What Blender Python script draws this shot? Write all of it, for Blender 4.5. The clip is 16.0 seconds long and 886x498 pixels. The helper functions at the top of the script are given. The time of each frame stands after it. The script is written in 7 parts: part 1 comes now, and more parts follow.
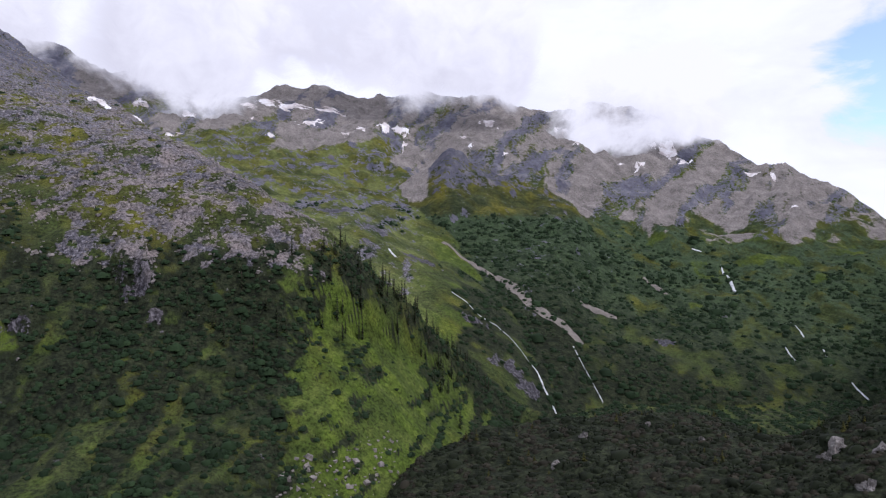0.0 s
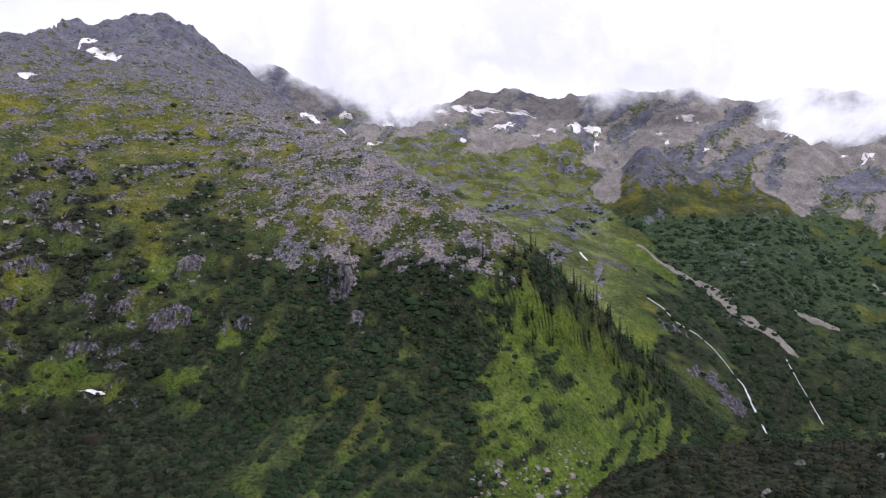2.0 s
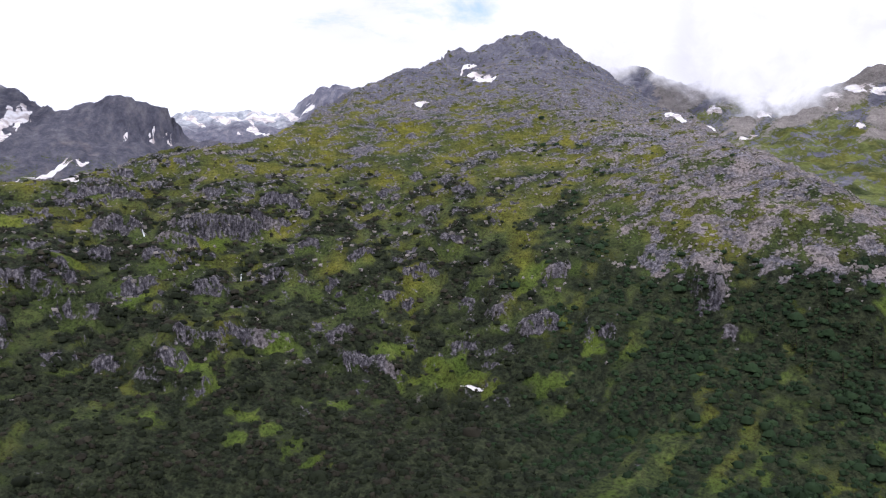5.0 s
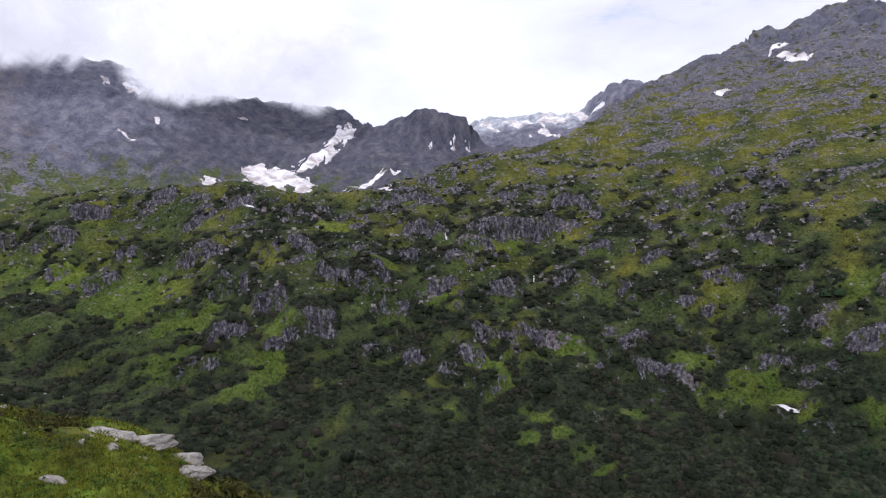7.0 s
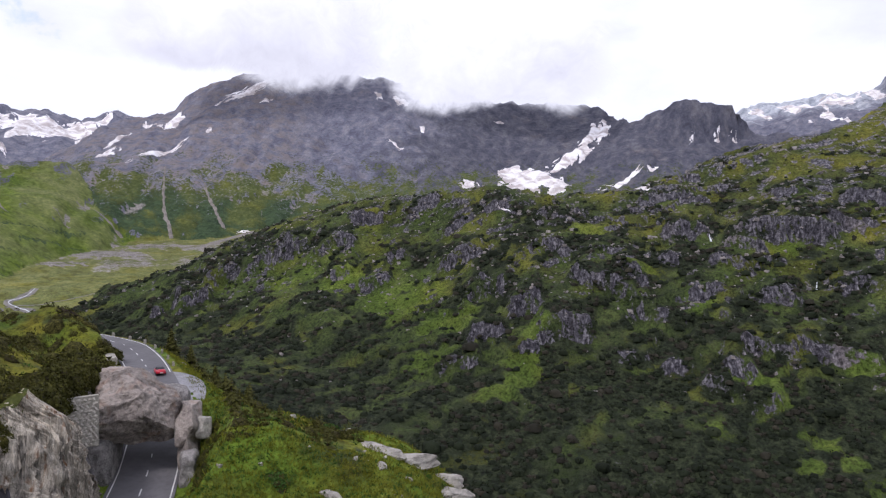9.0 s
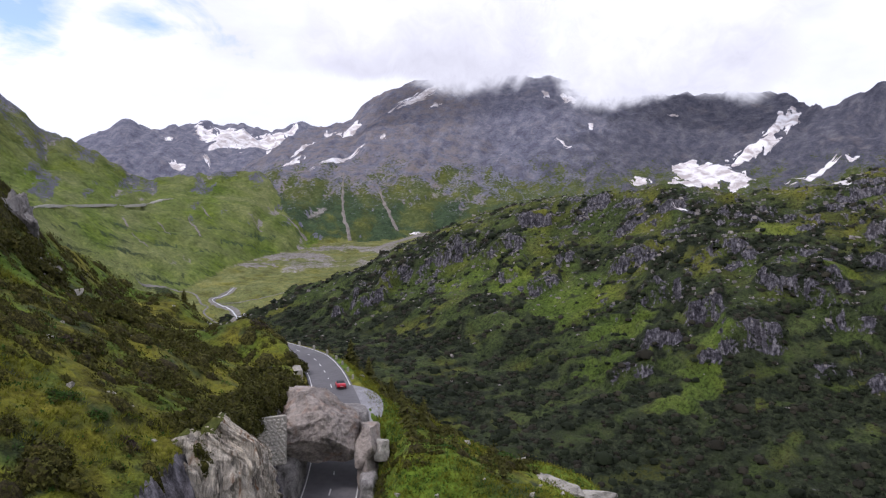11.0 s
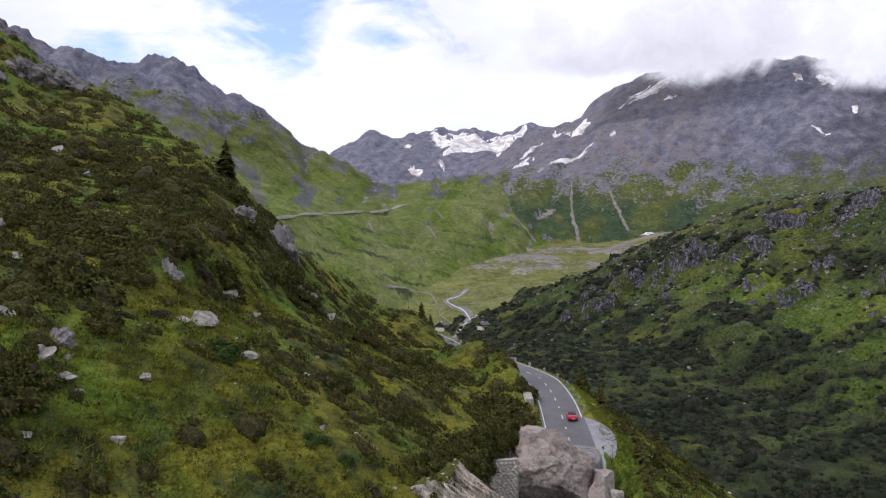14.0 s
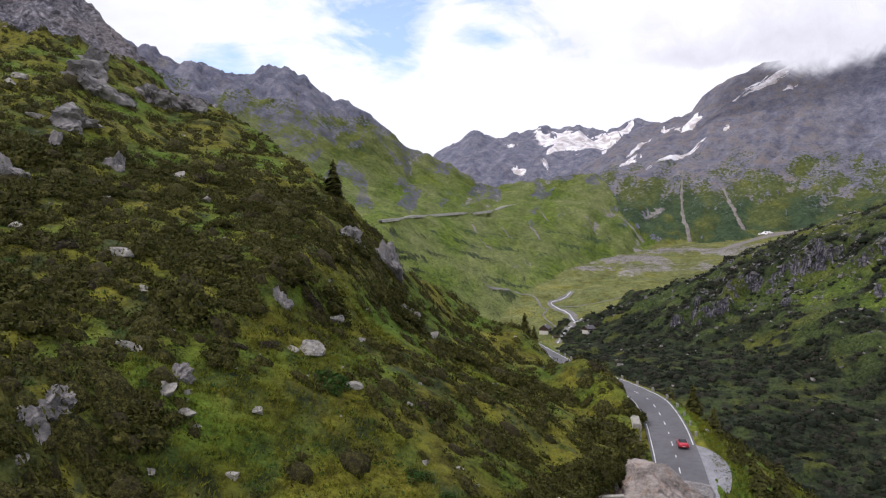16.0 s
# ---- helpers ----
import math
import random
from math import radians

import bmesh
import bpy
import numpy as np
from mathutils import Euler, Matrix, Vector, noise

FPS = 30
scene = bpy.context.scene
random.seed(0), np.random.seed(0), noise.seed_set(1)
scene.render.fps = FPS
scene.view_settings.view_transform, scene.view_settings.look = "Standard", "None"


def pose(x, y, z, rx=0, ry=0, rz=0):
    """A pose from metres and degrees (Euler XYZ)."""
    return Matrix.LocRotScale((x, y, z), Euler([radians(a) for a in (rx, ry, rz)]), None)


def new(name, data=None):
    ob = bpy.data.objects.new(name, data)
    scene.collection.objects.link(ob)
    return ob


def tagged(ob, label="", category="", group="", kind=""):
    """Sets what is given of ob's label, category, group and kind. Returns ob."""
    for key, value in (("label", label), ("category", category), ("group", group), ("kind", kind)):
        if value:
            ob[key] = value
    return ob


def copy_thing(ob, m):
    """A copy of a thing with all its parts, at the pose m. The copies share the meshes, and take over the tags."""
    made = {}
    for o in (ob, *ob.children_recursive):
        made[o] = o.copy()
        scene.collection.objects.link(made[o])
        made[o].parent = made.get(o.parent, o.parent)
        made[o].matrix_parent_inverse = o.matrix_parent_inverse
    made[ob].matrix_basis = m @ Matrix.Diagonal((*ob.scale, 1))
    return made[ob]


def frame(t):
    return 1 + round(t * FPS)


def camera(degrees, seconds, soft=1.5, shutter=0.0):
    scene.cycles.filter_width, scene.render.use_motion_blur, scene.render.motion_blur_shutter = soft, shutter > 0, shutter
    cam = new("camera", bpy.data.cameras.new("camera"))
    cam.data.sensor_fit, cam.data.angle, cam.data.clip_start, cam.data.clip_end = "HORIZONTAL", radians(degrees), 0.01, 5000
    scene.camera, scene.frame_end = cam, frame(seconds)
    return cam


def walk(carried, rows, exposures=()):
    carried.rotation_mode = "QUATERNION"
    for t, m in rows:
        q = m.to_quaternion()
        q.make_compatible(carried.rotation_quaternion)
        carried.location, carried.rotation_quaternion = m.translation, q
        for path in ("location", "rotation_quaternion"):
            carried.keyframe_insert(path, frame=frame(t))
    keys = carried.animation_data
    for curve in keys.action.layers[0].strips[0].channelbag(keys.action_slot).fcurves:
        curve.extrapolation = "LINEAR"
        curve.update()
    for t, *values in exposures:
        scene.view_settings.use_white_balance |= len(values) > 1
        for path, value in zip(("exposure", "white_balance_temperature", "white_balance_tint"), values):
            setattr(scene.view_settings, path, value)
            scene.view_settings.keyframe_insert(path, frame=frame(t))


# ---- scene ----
cam = camera(64.5, 16.0, 1.25)
PATH = [
    (0, pose(-0.00, -0.00, 0.00, 90.33, 0.19, 4.19)),
    (0.5, pose(-0.07, 1.25, 0.84, 90.37, 0.15, 9.54)),
    (1, pose(-0.19, 2.46, 1.70, 90.38, 0.13, 13.68)),
    (1.5, pose(-0.38, 3.64, 2.57, 90.41, 0.10, 16.58)),
    (2, pose(-0.74, 4.83, 3.43, 90.43, 0.11, 19.65)),
    (2.5, pose(-1.24, 6.08, 4.27, 90.46, 0.17, 24.58)),
    (3, pose(-1.83, 7.35, 5.10, 90.48, 0.18, 29.32)),
    (5.5, pose(-7.68, 12.54, 8.81, 90.59, 0.03, 54.41)),
    (6, pose(-9.25, 13.13, 9.56, 90.54, 0.03, 60.57)),
    (6.5, pose(-10.80, 13.54, 10.33, 90.51, -0.03, 66.41)),
    (7, pose(-12.25, 13.63, 11.17, 90.46, -0.08, 71.99)),
    (7.5, pose(-13.56, 13.72, 12.04, 90.42, -0.11, 77.56)),
    (8, pose(-14.73, 13.78, 12.95, 90.37, -0.11, 82.97)),
    (8.5, pose(-15.57, 13.67, 13.98, 90.33, -0.13, 88.36)),
    (9, pose(-16.21, 13.53, 14.98, 90.29, -0.15, 92.47)),
    (11.5, pose(-19.87, 11.64, 19.41, 90.17, 0.12, 109.33)),
    (12, pose(-20.27, 11.33, 20.33, 90.16, 0.12, 112.70)),
    (12.5, pose(-20.59, 11.12, 21.32, 90.15, 0.14, 116.21)),
    (13, pose(-20.81, 11.01, 22.30, 90.15, 0.15, 119.45)),
    (13.5, pose(-20.94, 10.92, 23.28, 90.12, 0.18, 122.17)),
    (14, pose(-21.04, 10.87, 24.26, 90.10, 0.23, 124.56)),
    (14.5, pose(-21.19, 10.82, 25.23, 90.11, 0.26, 126.74)),
    (15, pose(-21.33, 10.79, 26.22, 90.09, 0.30, 128.88)),
    (15.5, pose(-21.48, 10.71, 27.20, 90.09, 0.36, 130.97)),
    (16, pose(-21.63, 10.68, 28.16, 90.07, 0.41, 132.98)),
]
walk(cam, PATH, [(0, -0.06, 5960, 18), (0.5, -0.08, 5960, 18), (1, 0.02, 6000, 18), (2, 0.16, 6030, 18), (3, 0.32, 6040, 17), (6, 0.12, 6030, 17), (7.5, -0.02, 5980, 17), (9, 0.03, 6010, 17), (11.5, 0.0, 6030, 17), (13.5, -0.02, 6080, 16), (16, 0.06, 6210, 15)])

# ---- sky and sun: bright overcast with a few blue gaps ----
SUN_UP, SUN_TURN = radians(50), radians(122)
world = bpy.data.worlds.new("sky")
scene.world = world
world.use_nodes = True
wn, wl = world.node_tree.nodes, world.node_tree.links
wn.clear()


def wnode(kind, **values):
    n = wn.new(kind)
    for key, value in values.items():
        n.inputs[key].default_value = value
    return n


def wmath(op, a, b, clamp=False):
    n = wn.new("ShaderNodeMath")
    n.operation, n.use_clamp = op, clamp
    for k, v in enumerate((a, b)):
        if isinstance(v, (int, float)):
            n.inputs[k].default_value = v
        else:
            wl.new(v, n.inputs[k])
    return n.outputs[0]


blue = wn.new("ShaderNodeTexSky")
blue.sky_type, blue.sun_disc, blue.sun_elevation, blue.sun_rotation = "NISHITA", False, SUN_UP, SUN_TURN
blue.altitude = 1900
heaven = wn.new("ShaderNodeTexCoord").outputs["Generated"]
squash = wn.new("ShaderNodeMapping")
squash.inputs["Scale"].default_value = (1, 1, 2.6)
wl.new(heaven, squash.inputs["Vector"])
billow = wnode("ShaderNodeTexNoise", Scale=2.3, Detail=7.0, Roughness=0.55, Distortion=0.25)
wl.new(squash.outputs[0], billow.inputs["Vector"])
wisp = wnode("ShaderNodeTexNoise", Scale=5.5, Detail=8.0, Roughness=0.6, Distortion=0.4)
wl.new(squash.outputs[0], wisp.inputs["Vector"])


def gap(x, y, z, tight):
    """1 at a direction of the sky, fading round it."""
    dot = wn.new("ShaderNodeVectorMath")
    dot.operation = "DOT_PRODUCT"
    v = Vector((x, y, z)).normalized()
    dot.inputs[1].default_value = v
    wl.new(heaven, dot.inputs[0])
    return wmath("MULTIPLY", wmath("SUBTRACT", dot.outputs["Value"], 1 - tight, False), 1 / tight, True)


holes = 0.0
for spot_ in ((-0.55, -0.78, 0.30, 0.012), (-0.64, -0.70, 0.31, 0.014), (-0.74, -0.61, 0.28, 0.008), (-0.48, -0.84, 0.25, 0.004), (-0.61, -0.73, 0.30, 0.01), (0.46, 0.86, 0.22, 0.008)):
    holes = wmath("MAXIMUM", gap(*spot_), holes)
holes = wmath("MULTIPLY", wmath("MULTIPLY", holes, holes), 0.64)
cover = wmath("SUBTRACT", 0.86, holes)
cover = wmath("ADD", cover, wmath("MULTIPLY", wmath("SUBTRACT", billow.outputs[0], 0.5), 1.5))
cover = wmath("ADD", cover, wmath("MULTIPLY", wmath("SUBTRACT", wisp.outputs[0], 0.5), 1.9))
cover = wmath("MULTIPLY", wmath("SUBTRACT", cover, 0.2), 3.0, True)
cover = wmath("ADD", wmath("MULTIPLY", cover, 0.82), 0.18)
shade = wn.new("ShaderNodeValToRGB")
shade.color_ramp.elements[0].position, shade.color_ramp.elements[0].color = 0.30, (0.76, 0.76, 0.84, 1)
shade.color_ramp.elements[1].position, shade.color_ramp.elements[1].color = 0.56, (1.05, 1.07, 1.14, 1)
wl.new(wmath("ADD", wmath("MULTIPLY", billow.outputs[0], 0.7), wmath("MULTIPLY", wisp.outputs[0], 0.3)), shade.inputs[0])
dim = wn.new("ShaderNodeVectorMath")
dim.operation = "SCALE"
dim.inputs["Scale"].default_value = 0.26
wl.new(blue.outputs[0], dim.inputs[0])
mixed = wn.new("ShaderNodeMix")
mixed.data_type = "RGBA"
wl.new(cover, mixed.inputs["Factor"])
wl.new(dim.outputs[0], mixed.inputs["A"])
wl.new(shade.outputs[0], mixed.inputs["B"])
back = wn.new("ShaderNodeBackground")
back.inputs["Strength"].default_value = 1.0
wl.new(mixed.outputs["Result"], back.inputs["Color"])
wl.new(back.outputs[0], wn.new("ShaderNodeOutputWorld").inputs["Surface"])

sun = new("sun", bpy.data.lights.new("sun", "SUN"))
sun.data.energy, sun.data.angle, sun.data.color = 1.7, radians(9), (1.0, 0.95, 0.88)
sun.rotation_euler = (radians(90) - SUN_UP, 0, radians(180) - SUN_TURN)

# ---- materials ----
def material(name):
    m = bpy.data.materials.new(name)
    m.use_nodes = True
    nt = m.node_tree
    return m, nt.nodes, nt.links, nt.nodes["Principled BSDF"]


def noise_of(nodes, links, vector, size, detail=5.0, rough=0.6, distort=0.0):
    n = nodes.new("ShaderNodeTexNoise")
    n.inputs["Scale"].default_value = 1 / size
    n.inputs["Detail"].default_value, n.inputs["Roughness"].default_value, n.inputs["Distortion"].default_value = detail, rough, distort
    links.new(vector, n.inputs["Vector"])
    return n.outputs[0]


def ramp(nodes, links, value, *stops):
    r = nodes.new("ShaderNodeValToRGB")
    r.color_ramp.elements.remove(r.color_ramp.elements[1])
    for k, (at, colour) in enumerate(stops):
        e = r.color_ramp.elements[0] if k == 0 else r.color_ramp.elements.new(at)
        e.position, e.color = at, (*colour, 1)
    links.new(value, r.inputs[0])
    return r.outputs[0]


def calc(nodes, links, op, a, b, clamp=False):
    n = nodes.new("ShaderNodeMath")
    n.operation, n.use_clamp = op, clamp
    for k, v in enumerate((a, b)):
        if isinstance(v, (int, float)):
            n.inputs[k].default_value = v
        else:
            links.new(v, n.inputs[k])
    return n.outputs[0]


def blend(nodes, links, factor, a, b):
    n = nodes.new("ShaderNodeMix")
    n.data_type = "RGBA"
    for key, v in (("Factor", factor), ("A", a), ("B", b)):
        if isinstance(v, tuple):
            n.inputs[6 if key == "A" else 7].default_value = (*v, 1)
        elif isinstance(v, (int, float)):
            n.inputs[0].default_value = v
        else:
            links.new(v, n.inputs[{"Factor": 0, "A": 6, "B": 7}[key]])
    return n.outputs[2]


def bumped(nodes, links, height, strength, distance, shader):
    b = nodes.new("ShaderNodeBump")
    b.inputs["Strength"].default_value, b.inputs["Distance"].default_value = strength, distance
    links.new(height, b.inputs["Height"])
    links.new(b.outputs[0], shader.inputs["Normal"])


def speckled(name, light, dark, size=1.0, rough=0.9, relief=0.1, third=None, stretch=(1, 1, 1), distort=0.3):
    """A two-scale mottled material in metres: broad stains and fine grain."""
    m, n, l, s = material(name)
    co = n.new("ShaderNodeTexCoord").outputs["Object"]
    if stretch != (1, 1, 1):
        mp = n.new("ShaderNodeMapping")
        mp.inputs["Scale"].default_value = stretch
        l.new(co, mp.inputs["Vector"])
        co = mp.outputs[0]
    broad, fine = noise_of(n, l, co, size * 3, 4, 0.6, distort), noise_of(n, l, co, size * 0.35, 6, 0.65)
    c = ramp(n, l, broad, (0.35, dark), (0.65, light))
    c = blend(n, l, calc(n, l, "MULTIPLY", ramp_value(n, l, fine, 0.45, 0.7), 0.55), c, third or tuple(0.45 * v for v in dark))
    l.new(c, s.inputs["Base Color"])
    s.inputs["Roughness"].default_value = rough
    s.inputs["Specular IOR Level"].default_value = 0.25
    bumped(n, l, calc(n, l, "ADD", broad, fine), 0.6, relief, s)
    return m


def ramp_value(nodes, links, value, low, high):
    n = nodes.new("ShaderNodeMapRange")
    n.inputs[1].default_value, n.inputs[2].default_value = low, high
    n.clamp = True
    links.new(value, n.inputs[0])
    return n.outputs[0]


def land_material():
    """Grass, heath, scrub, rock, scree by the land's cover, each with its own grain."""
    m, n, l, s = material("mountain_ground")
    co = n.new("ShaderNodeTexCoord").outputs["Object"]

    def cover(name):
        a = n.new("ShaderNodeAttribute")
        a.attribute_name = name
        return a.outputs["Fac"]

    n120, n30, n7, n2 = (noise_of(n, l, co, v, d, 0.6) for v, d in ((120, 4), (30, 5), (7, 5), (2.2, 5)))
    # broad grows with distance: coarser grain, and haze painted as paler, bluer colour
    broad = cover("broad")
    mixn = calc(n, l, "ADD", calc(n, l, "MULTIPLY", n30, 0.5), calc(n, l, "MULTIPLY", n7, 0.5))
    mixn = calc(n, l, "ADD", calc(n, l, "MULTIPLY", calc(n, l, "SUBTRACT", mixn, 0.5), calc(n, l, "SUBTRACT", 1.0, calc(n, l, "MULTIPLY", broad, 0.4))), 0.5)
    lush = ramp(n, l, mixn, (0.36, (0.015, 0.022, 0.009)), (0.5, (0.033, 0.044, 0.017)), (0.64, (0.072, 0.084, 0.030)))
    dry = ramp(n, l, mixn, (0.36, (0.072, 0.066, 0.009)), (0.52, (0.160, 0.146, 0.015)), (0.66, (0.250, 0.205, 0.036)))
    c = blend(n, l, cover("dry"), lush, dry)
    fresh = ramp(n, l, mixn, (0.36, (0.047, 0.080, 0.009)), (0.5, (0.094, 0.146, 0.013)), (0.64, (0.168, 0.226, 0.028)))
    c = blend(n, l, cover("meadow"), c, fresh)
    # pale pasture; the extra paleness on far grass stands in for haze
    pale = ramp(n, l, mixn, (0.36, (0.105, 0.125, 0.045)), (0.64, (0.225, 0.230, 0.095)))
    c = blend(n, l, calc(n, l, "MULTIPLY", cover("pasture"), 0.85), c, pale)
    tuft = ramp_value(n, l, n2, 0.40, 0.62)
    c = blend(n, l, calc(n, l, "MULTIPLY", tuft, calc(n, l, "SUBTRACT", 0.42, calc(n, l, "MULTIPLY", broad, 0.4))), c, (0.030, 0.042, 0.007))
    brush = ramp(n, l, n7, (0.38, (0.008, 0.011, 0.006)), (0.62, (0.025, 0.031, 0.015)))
    # far woods, their tone lightened for painted haze
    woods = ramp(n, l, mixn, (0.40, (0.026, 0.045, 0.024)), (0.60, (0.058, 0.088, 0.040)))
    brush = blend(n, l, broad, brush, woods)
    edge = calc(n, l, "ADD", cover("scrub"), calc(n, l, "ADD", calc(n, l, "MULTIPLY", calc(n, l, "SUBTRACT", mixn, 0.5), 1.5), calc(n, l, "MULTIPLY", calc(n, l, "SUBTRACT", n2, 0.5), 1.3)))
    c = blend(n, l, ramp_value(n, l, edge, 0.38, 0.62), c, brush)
    # crags: vertical-streaked grey gneiss with rusty and pale faces
    mp = n.new("ShaderNodeMapping")
    mp.inputs["Scale"].default_value = (1, 1, 0.16)
    l.new(co, mp.inputs["Vector"])
    streak = noise_of(n, l, mp.outputs[0], 2.4, 6, 0.7, 0.6)
    split, join = n.new("ShaderNodeSeparateXYZ"), n.new("ShaderNodeCombineXYZ")
    l.new(co, split.inputs[0])
    l.new(calc(n, l, "MULTIPLY", cover("run"), 1.0), join.inputs[0])
    l.new(calc(n, l, "MULTIPLY", split.outputs[2], 0.22), join.inputs[1])
    slab = n.new("ShaderNodeMapping")
    slab.inputs["Scale"].default_value = (1, 1, 0.45)
    l.new(co, slab.inputs["Vector"])
    faces_ = noise_of(n, l, slab.outputs[0], 30, 10, 0.70, 0.3)
    streak = calc(n, l, "ADD", calc(n, l, "MULTIPLY", streak, calc(n, l, "SUBTRACT", 1.0, broad)), calc(n, l, "MULTIPLY", calc(n, l, "ADD", calc(n, l, "MULTIPLY", noise_of(n, l, join.outputs[0], 20, 9, 0.64, 0.15), 0.28), calc(n, l, "MULTIPLY", faces_, 0.72)), broad))
    stone = ramp(n, l, streak, (0.34, (0.034, 0.033, 0.042)), (0.5, (0.125, 0.120, 0.140)), (0.68, (0.33, 0.31, 0.335)))
    stone = blend(n, l, calc(n, l, "MULTIPLY", ramp_value(n, l, n120, 0.42, 0.62), 0.55), stone, (0.062, 0.062, 0.080))
    # far rock with haze painted in: bluer and flatter in tone
    hazed_rock = ramp(n, l, streak, (0.40, (0.092, 0.093, 0.128)), (0.5, (0.140, 0.140, 0.180)), (0.61, (0.215, 0.208, 0.236)))
    # scales far rock darker; on HORN this paints the shaded right face
    shade_scale = n.new("ShaderNodeVectorMath")
    shade_scale.operation = "SCALE"
    l.new(hazed_rock, shade_scale.inputs[0])
    l.new(calc(n, l, "SUBTRACT", 1.08, calc(n, l, "MULTIPLY", cover("lichen"), 0.48)), shade_scale.inputs["Scale"])
    hazed_rock = shade_scale.outputs[0]
    crusted = ramp(n, l, streak, (0.38, (0.013, 0.012, 0.014)), (0.5, (0.042, 0.039, 0.047)), (0.66, (0.135, 0.126, 0.135)))
    stone = blend(n, l, calc(n, l, "MULTIPLY", cover("lichen"), 0.9), stone, crusted)
    stone = blend(n, l, broad, stone, hazed_rock)
    warm = blend(n, l, ramp_value(n, l, n30, 0.42, 0.62), stone, (0.185, 0.158, 0.152))
    stone = blend(n, l, cover("warm"), stone, warm)
    edge = calc(n, l, "ADD", cover("rock"), calc(n, l, "MULTIPLY", calc(n, l, "SUBTRACT", calc(n, l, "ADD", calc(n, l, "MULTIPLY", n7, 0.6), calc(n, l, "MULTIPLY", n2, 0.4)), 0.5), 2.2))
    c = blend(n, l, ramp_value(n, l, edge, 0.45, 0.56), c, stone)
    gravel = ramp(n, l, calc(n, l, "ADD", calc(n, l, "MULTIPLY", n2, 0.6), calc(n, l, "MULTIPLY", n30, 0.4)), (0.38, (0.135, 0.122, 0.115)), (0.6, (0.275, 0.250, 0.235)))
    edge = calc(n, l, "ADD", cover("scree"), calc(n, l, "MULTIPLY", calc(n, l, "SUBTRACT", mixn, 0.5), 1.6))
    c = blend(n, l, ramp_value(n, l, edge, 0.45, 0.6), c, gravel)
    c = blend(n, l, cover("ice"), c, ramp(n, l, streak, (0.40, (0.24, 0.26, 0.30)), (0.52, (0.44, 0.46, 0.50)), (0.62, (0.62, 0.64, 0.67))))
    n1, n02 = noise_of(n, l, co, 0.9, 3, 0.6), noise_of(n, l, co, 0.28, 3, 0.75)
    n06 = calc(n, l, "ADD", calc(n, l, "MULTIPLY", n1, 0.4), calc(n, l, "MULTIPLY", n02, 0.6))
    clump = calc(n, l, "ADD", calc(n, l, "MULTIPLY", n2, 0.55), calc(n, l, "MULTIPLY", n06, 0.45))
    wide = calc(n, l, "ADD", calc(n, l, "MULTIPLY", n7, 0.5), calc(n, l, "ADD", calc(n, l, "MULTIPLY", n2, 0.25), calc(n, l, "MULTIPLY", n30, 0.25)))
    wide = calc(n, l, "ADD", calc(n, l, "MULTIPLY", wide, 0.6), 0.2)
    clump = calc(n, l, "ADD", calc(n, l, "MULTIPLY", clump, calc(n, l, "SUBTRACT", 1.0, broad)), calc(n, l, "MULTIPLY", wide, broad))
    dim_ = n.new("ShaderNodeMapRange")
    dim_.inputs[1].default_value, dim_.inputs[2].default_value, dim_.inputs[3].default_value, dim_.inputs[4].default_value = 0.41, 0.59, 0.34, 1.85
    l.new(clump, dim_.inputs[0])
    sc = n.new("ShaderNodeVectorMath")
    sc.operation = "SCALE"
    l.new(c, sc.inputs[0])
    # far contrast is flattened too, as part of the painted haze
    far_ = n.new("ShaderNodeMapRange")
    far_.inputs[1].default_value, far_.inputs[2].default_value, far_.inputs[3].default_value, far_.inputs[4].default_value = 0.38, 0.62, 0.62, 1.38
    l.new(clump, far_.inputs[0])
    even = calc(n, l, "ADD", calc(n, l, "MULTIPLY", dim_.outputs[0], calc(n, l, "SUBTRACT", 1.0, broad)), calc(n, l, "MULTIPLY", far_.outputs[0], broad))
    l.new(even, sc.inputs["Scale"])
    c = sc.outputs[0]
    l.new(c, s.inputs["Base Color"])
    s.inputs["Roughness"].default_value = 0.95
    s.inputs["Specular IOR Level"].default_value = 0.15
    h = calc(n, l, "ADD", calc(n, l, "MULTIPLY", n7, 2.5), calc(n, l, "ADD", n2, calc(n, l, "MULTIPLY", n06, 0.3)))
    h = calc(n, l, "MULTIPLY", h, calc(n, l, "SUBTRACT", 1.0, calc(n, l, "MULTIPLY", broad, 0.6)))
    h = calc(n, l, "ADD", h, calc(n, l, "MULTIPLY", calc(n, l, "MULTIPLY", faces_, 14.0), broad))
    bumped(n, l, h, 0.9, 0.9, s)
    return m


LAND = land_material()
# ---- the lie of the land: courses of each landform as (bearing, distance, height) round the viewpoint hill ----
HUB = np.array([-12.0, 9.0])


def course(form, name, *points):
    form["lines"].append((name, np.array(points, float)))


KNOLL = dict(front=0.5, back=0.5, lines=[])
course(KNOLL, "foot", (-37.8, 300, -79), (-30.6, 318, -94), (-20.7, 326, -109), (-7.8, 332, -122), (6.2, 320, -140), (15.5, 318, -142))
course(KNOLL, "crest", (-37.1, 410, -68), (-30, 418, -79), (-26.9, 432, -92), (-25, 452, -106), (-21.9, 476, -111), (-17.9, 500, -110), (-11.5, 503, -112), (-4.4, 492, -119), (-0.2, 466, -120), (4.8, 435, -131), (7.6, 414, -148), (13.2, 413, -172))
SLOPE = dict(front=0.3, back=0.45, lines=[])
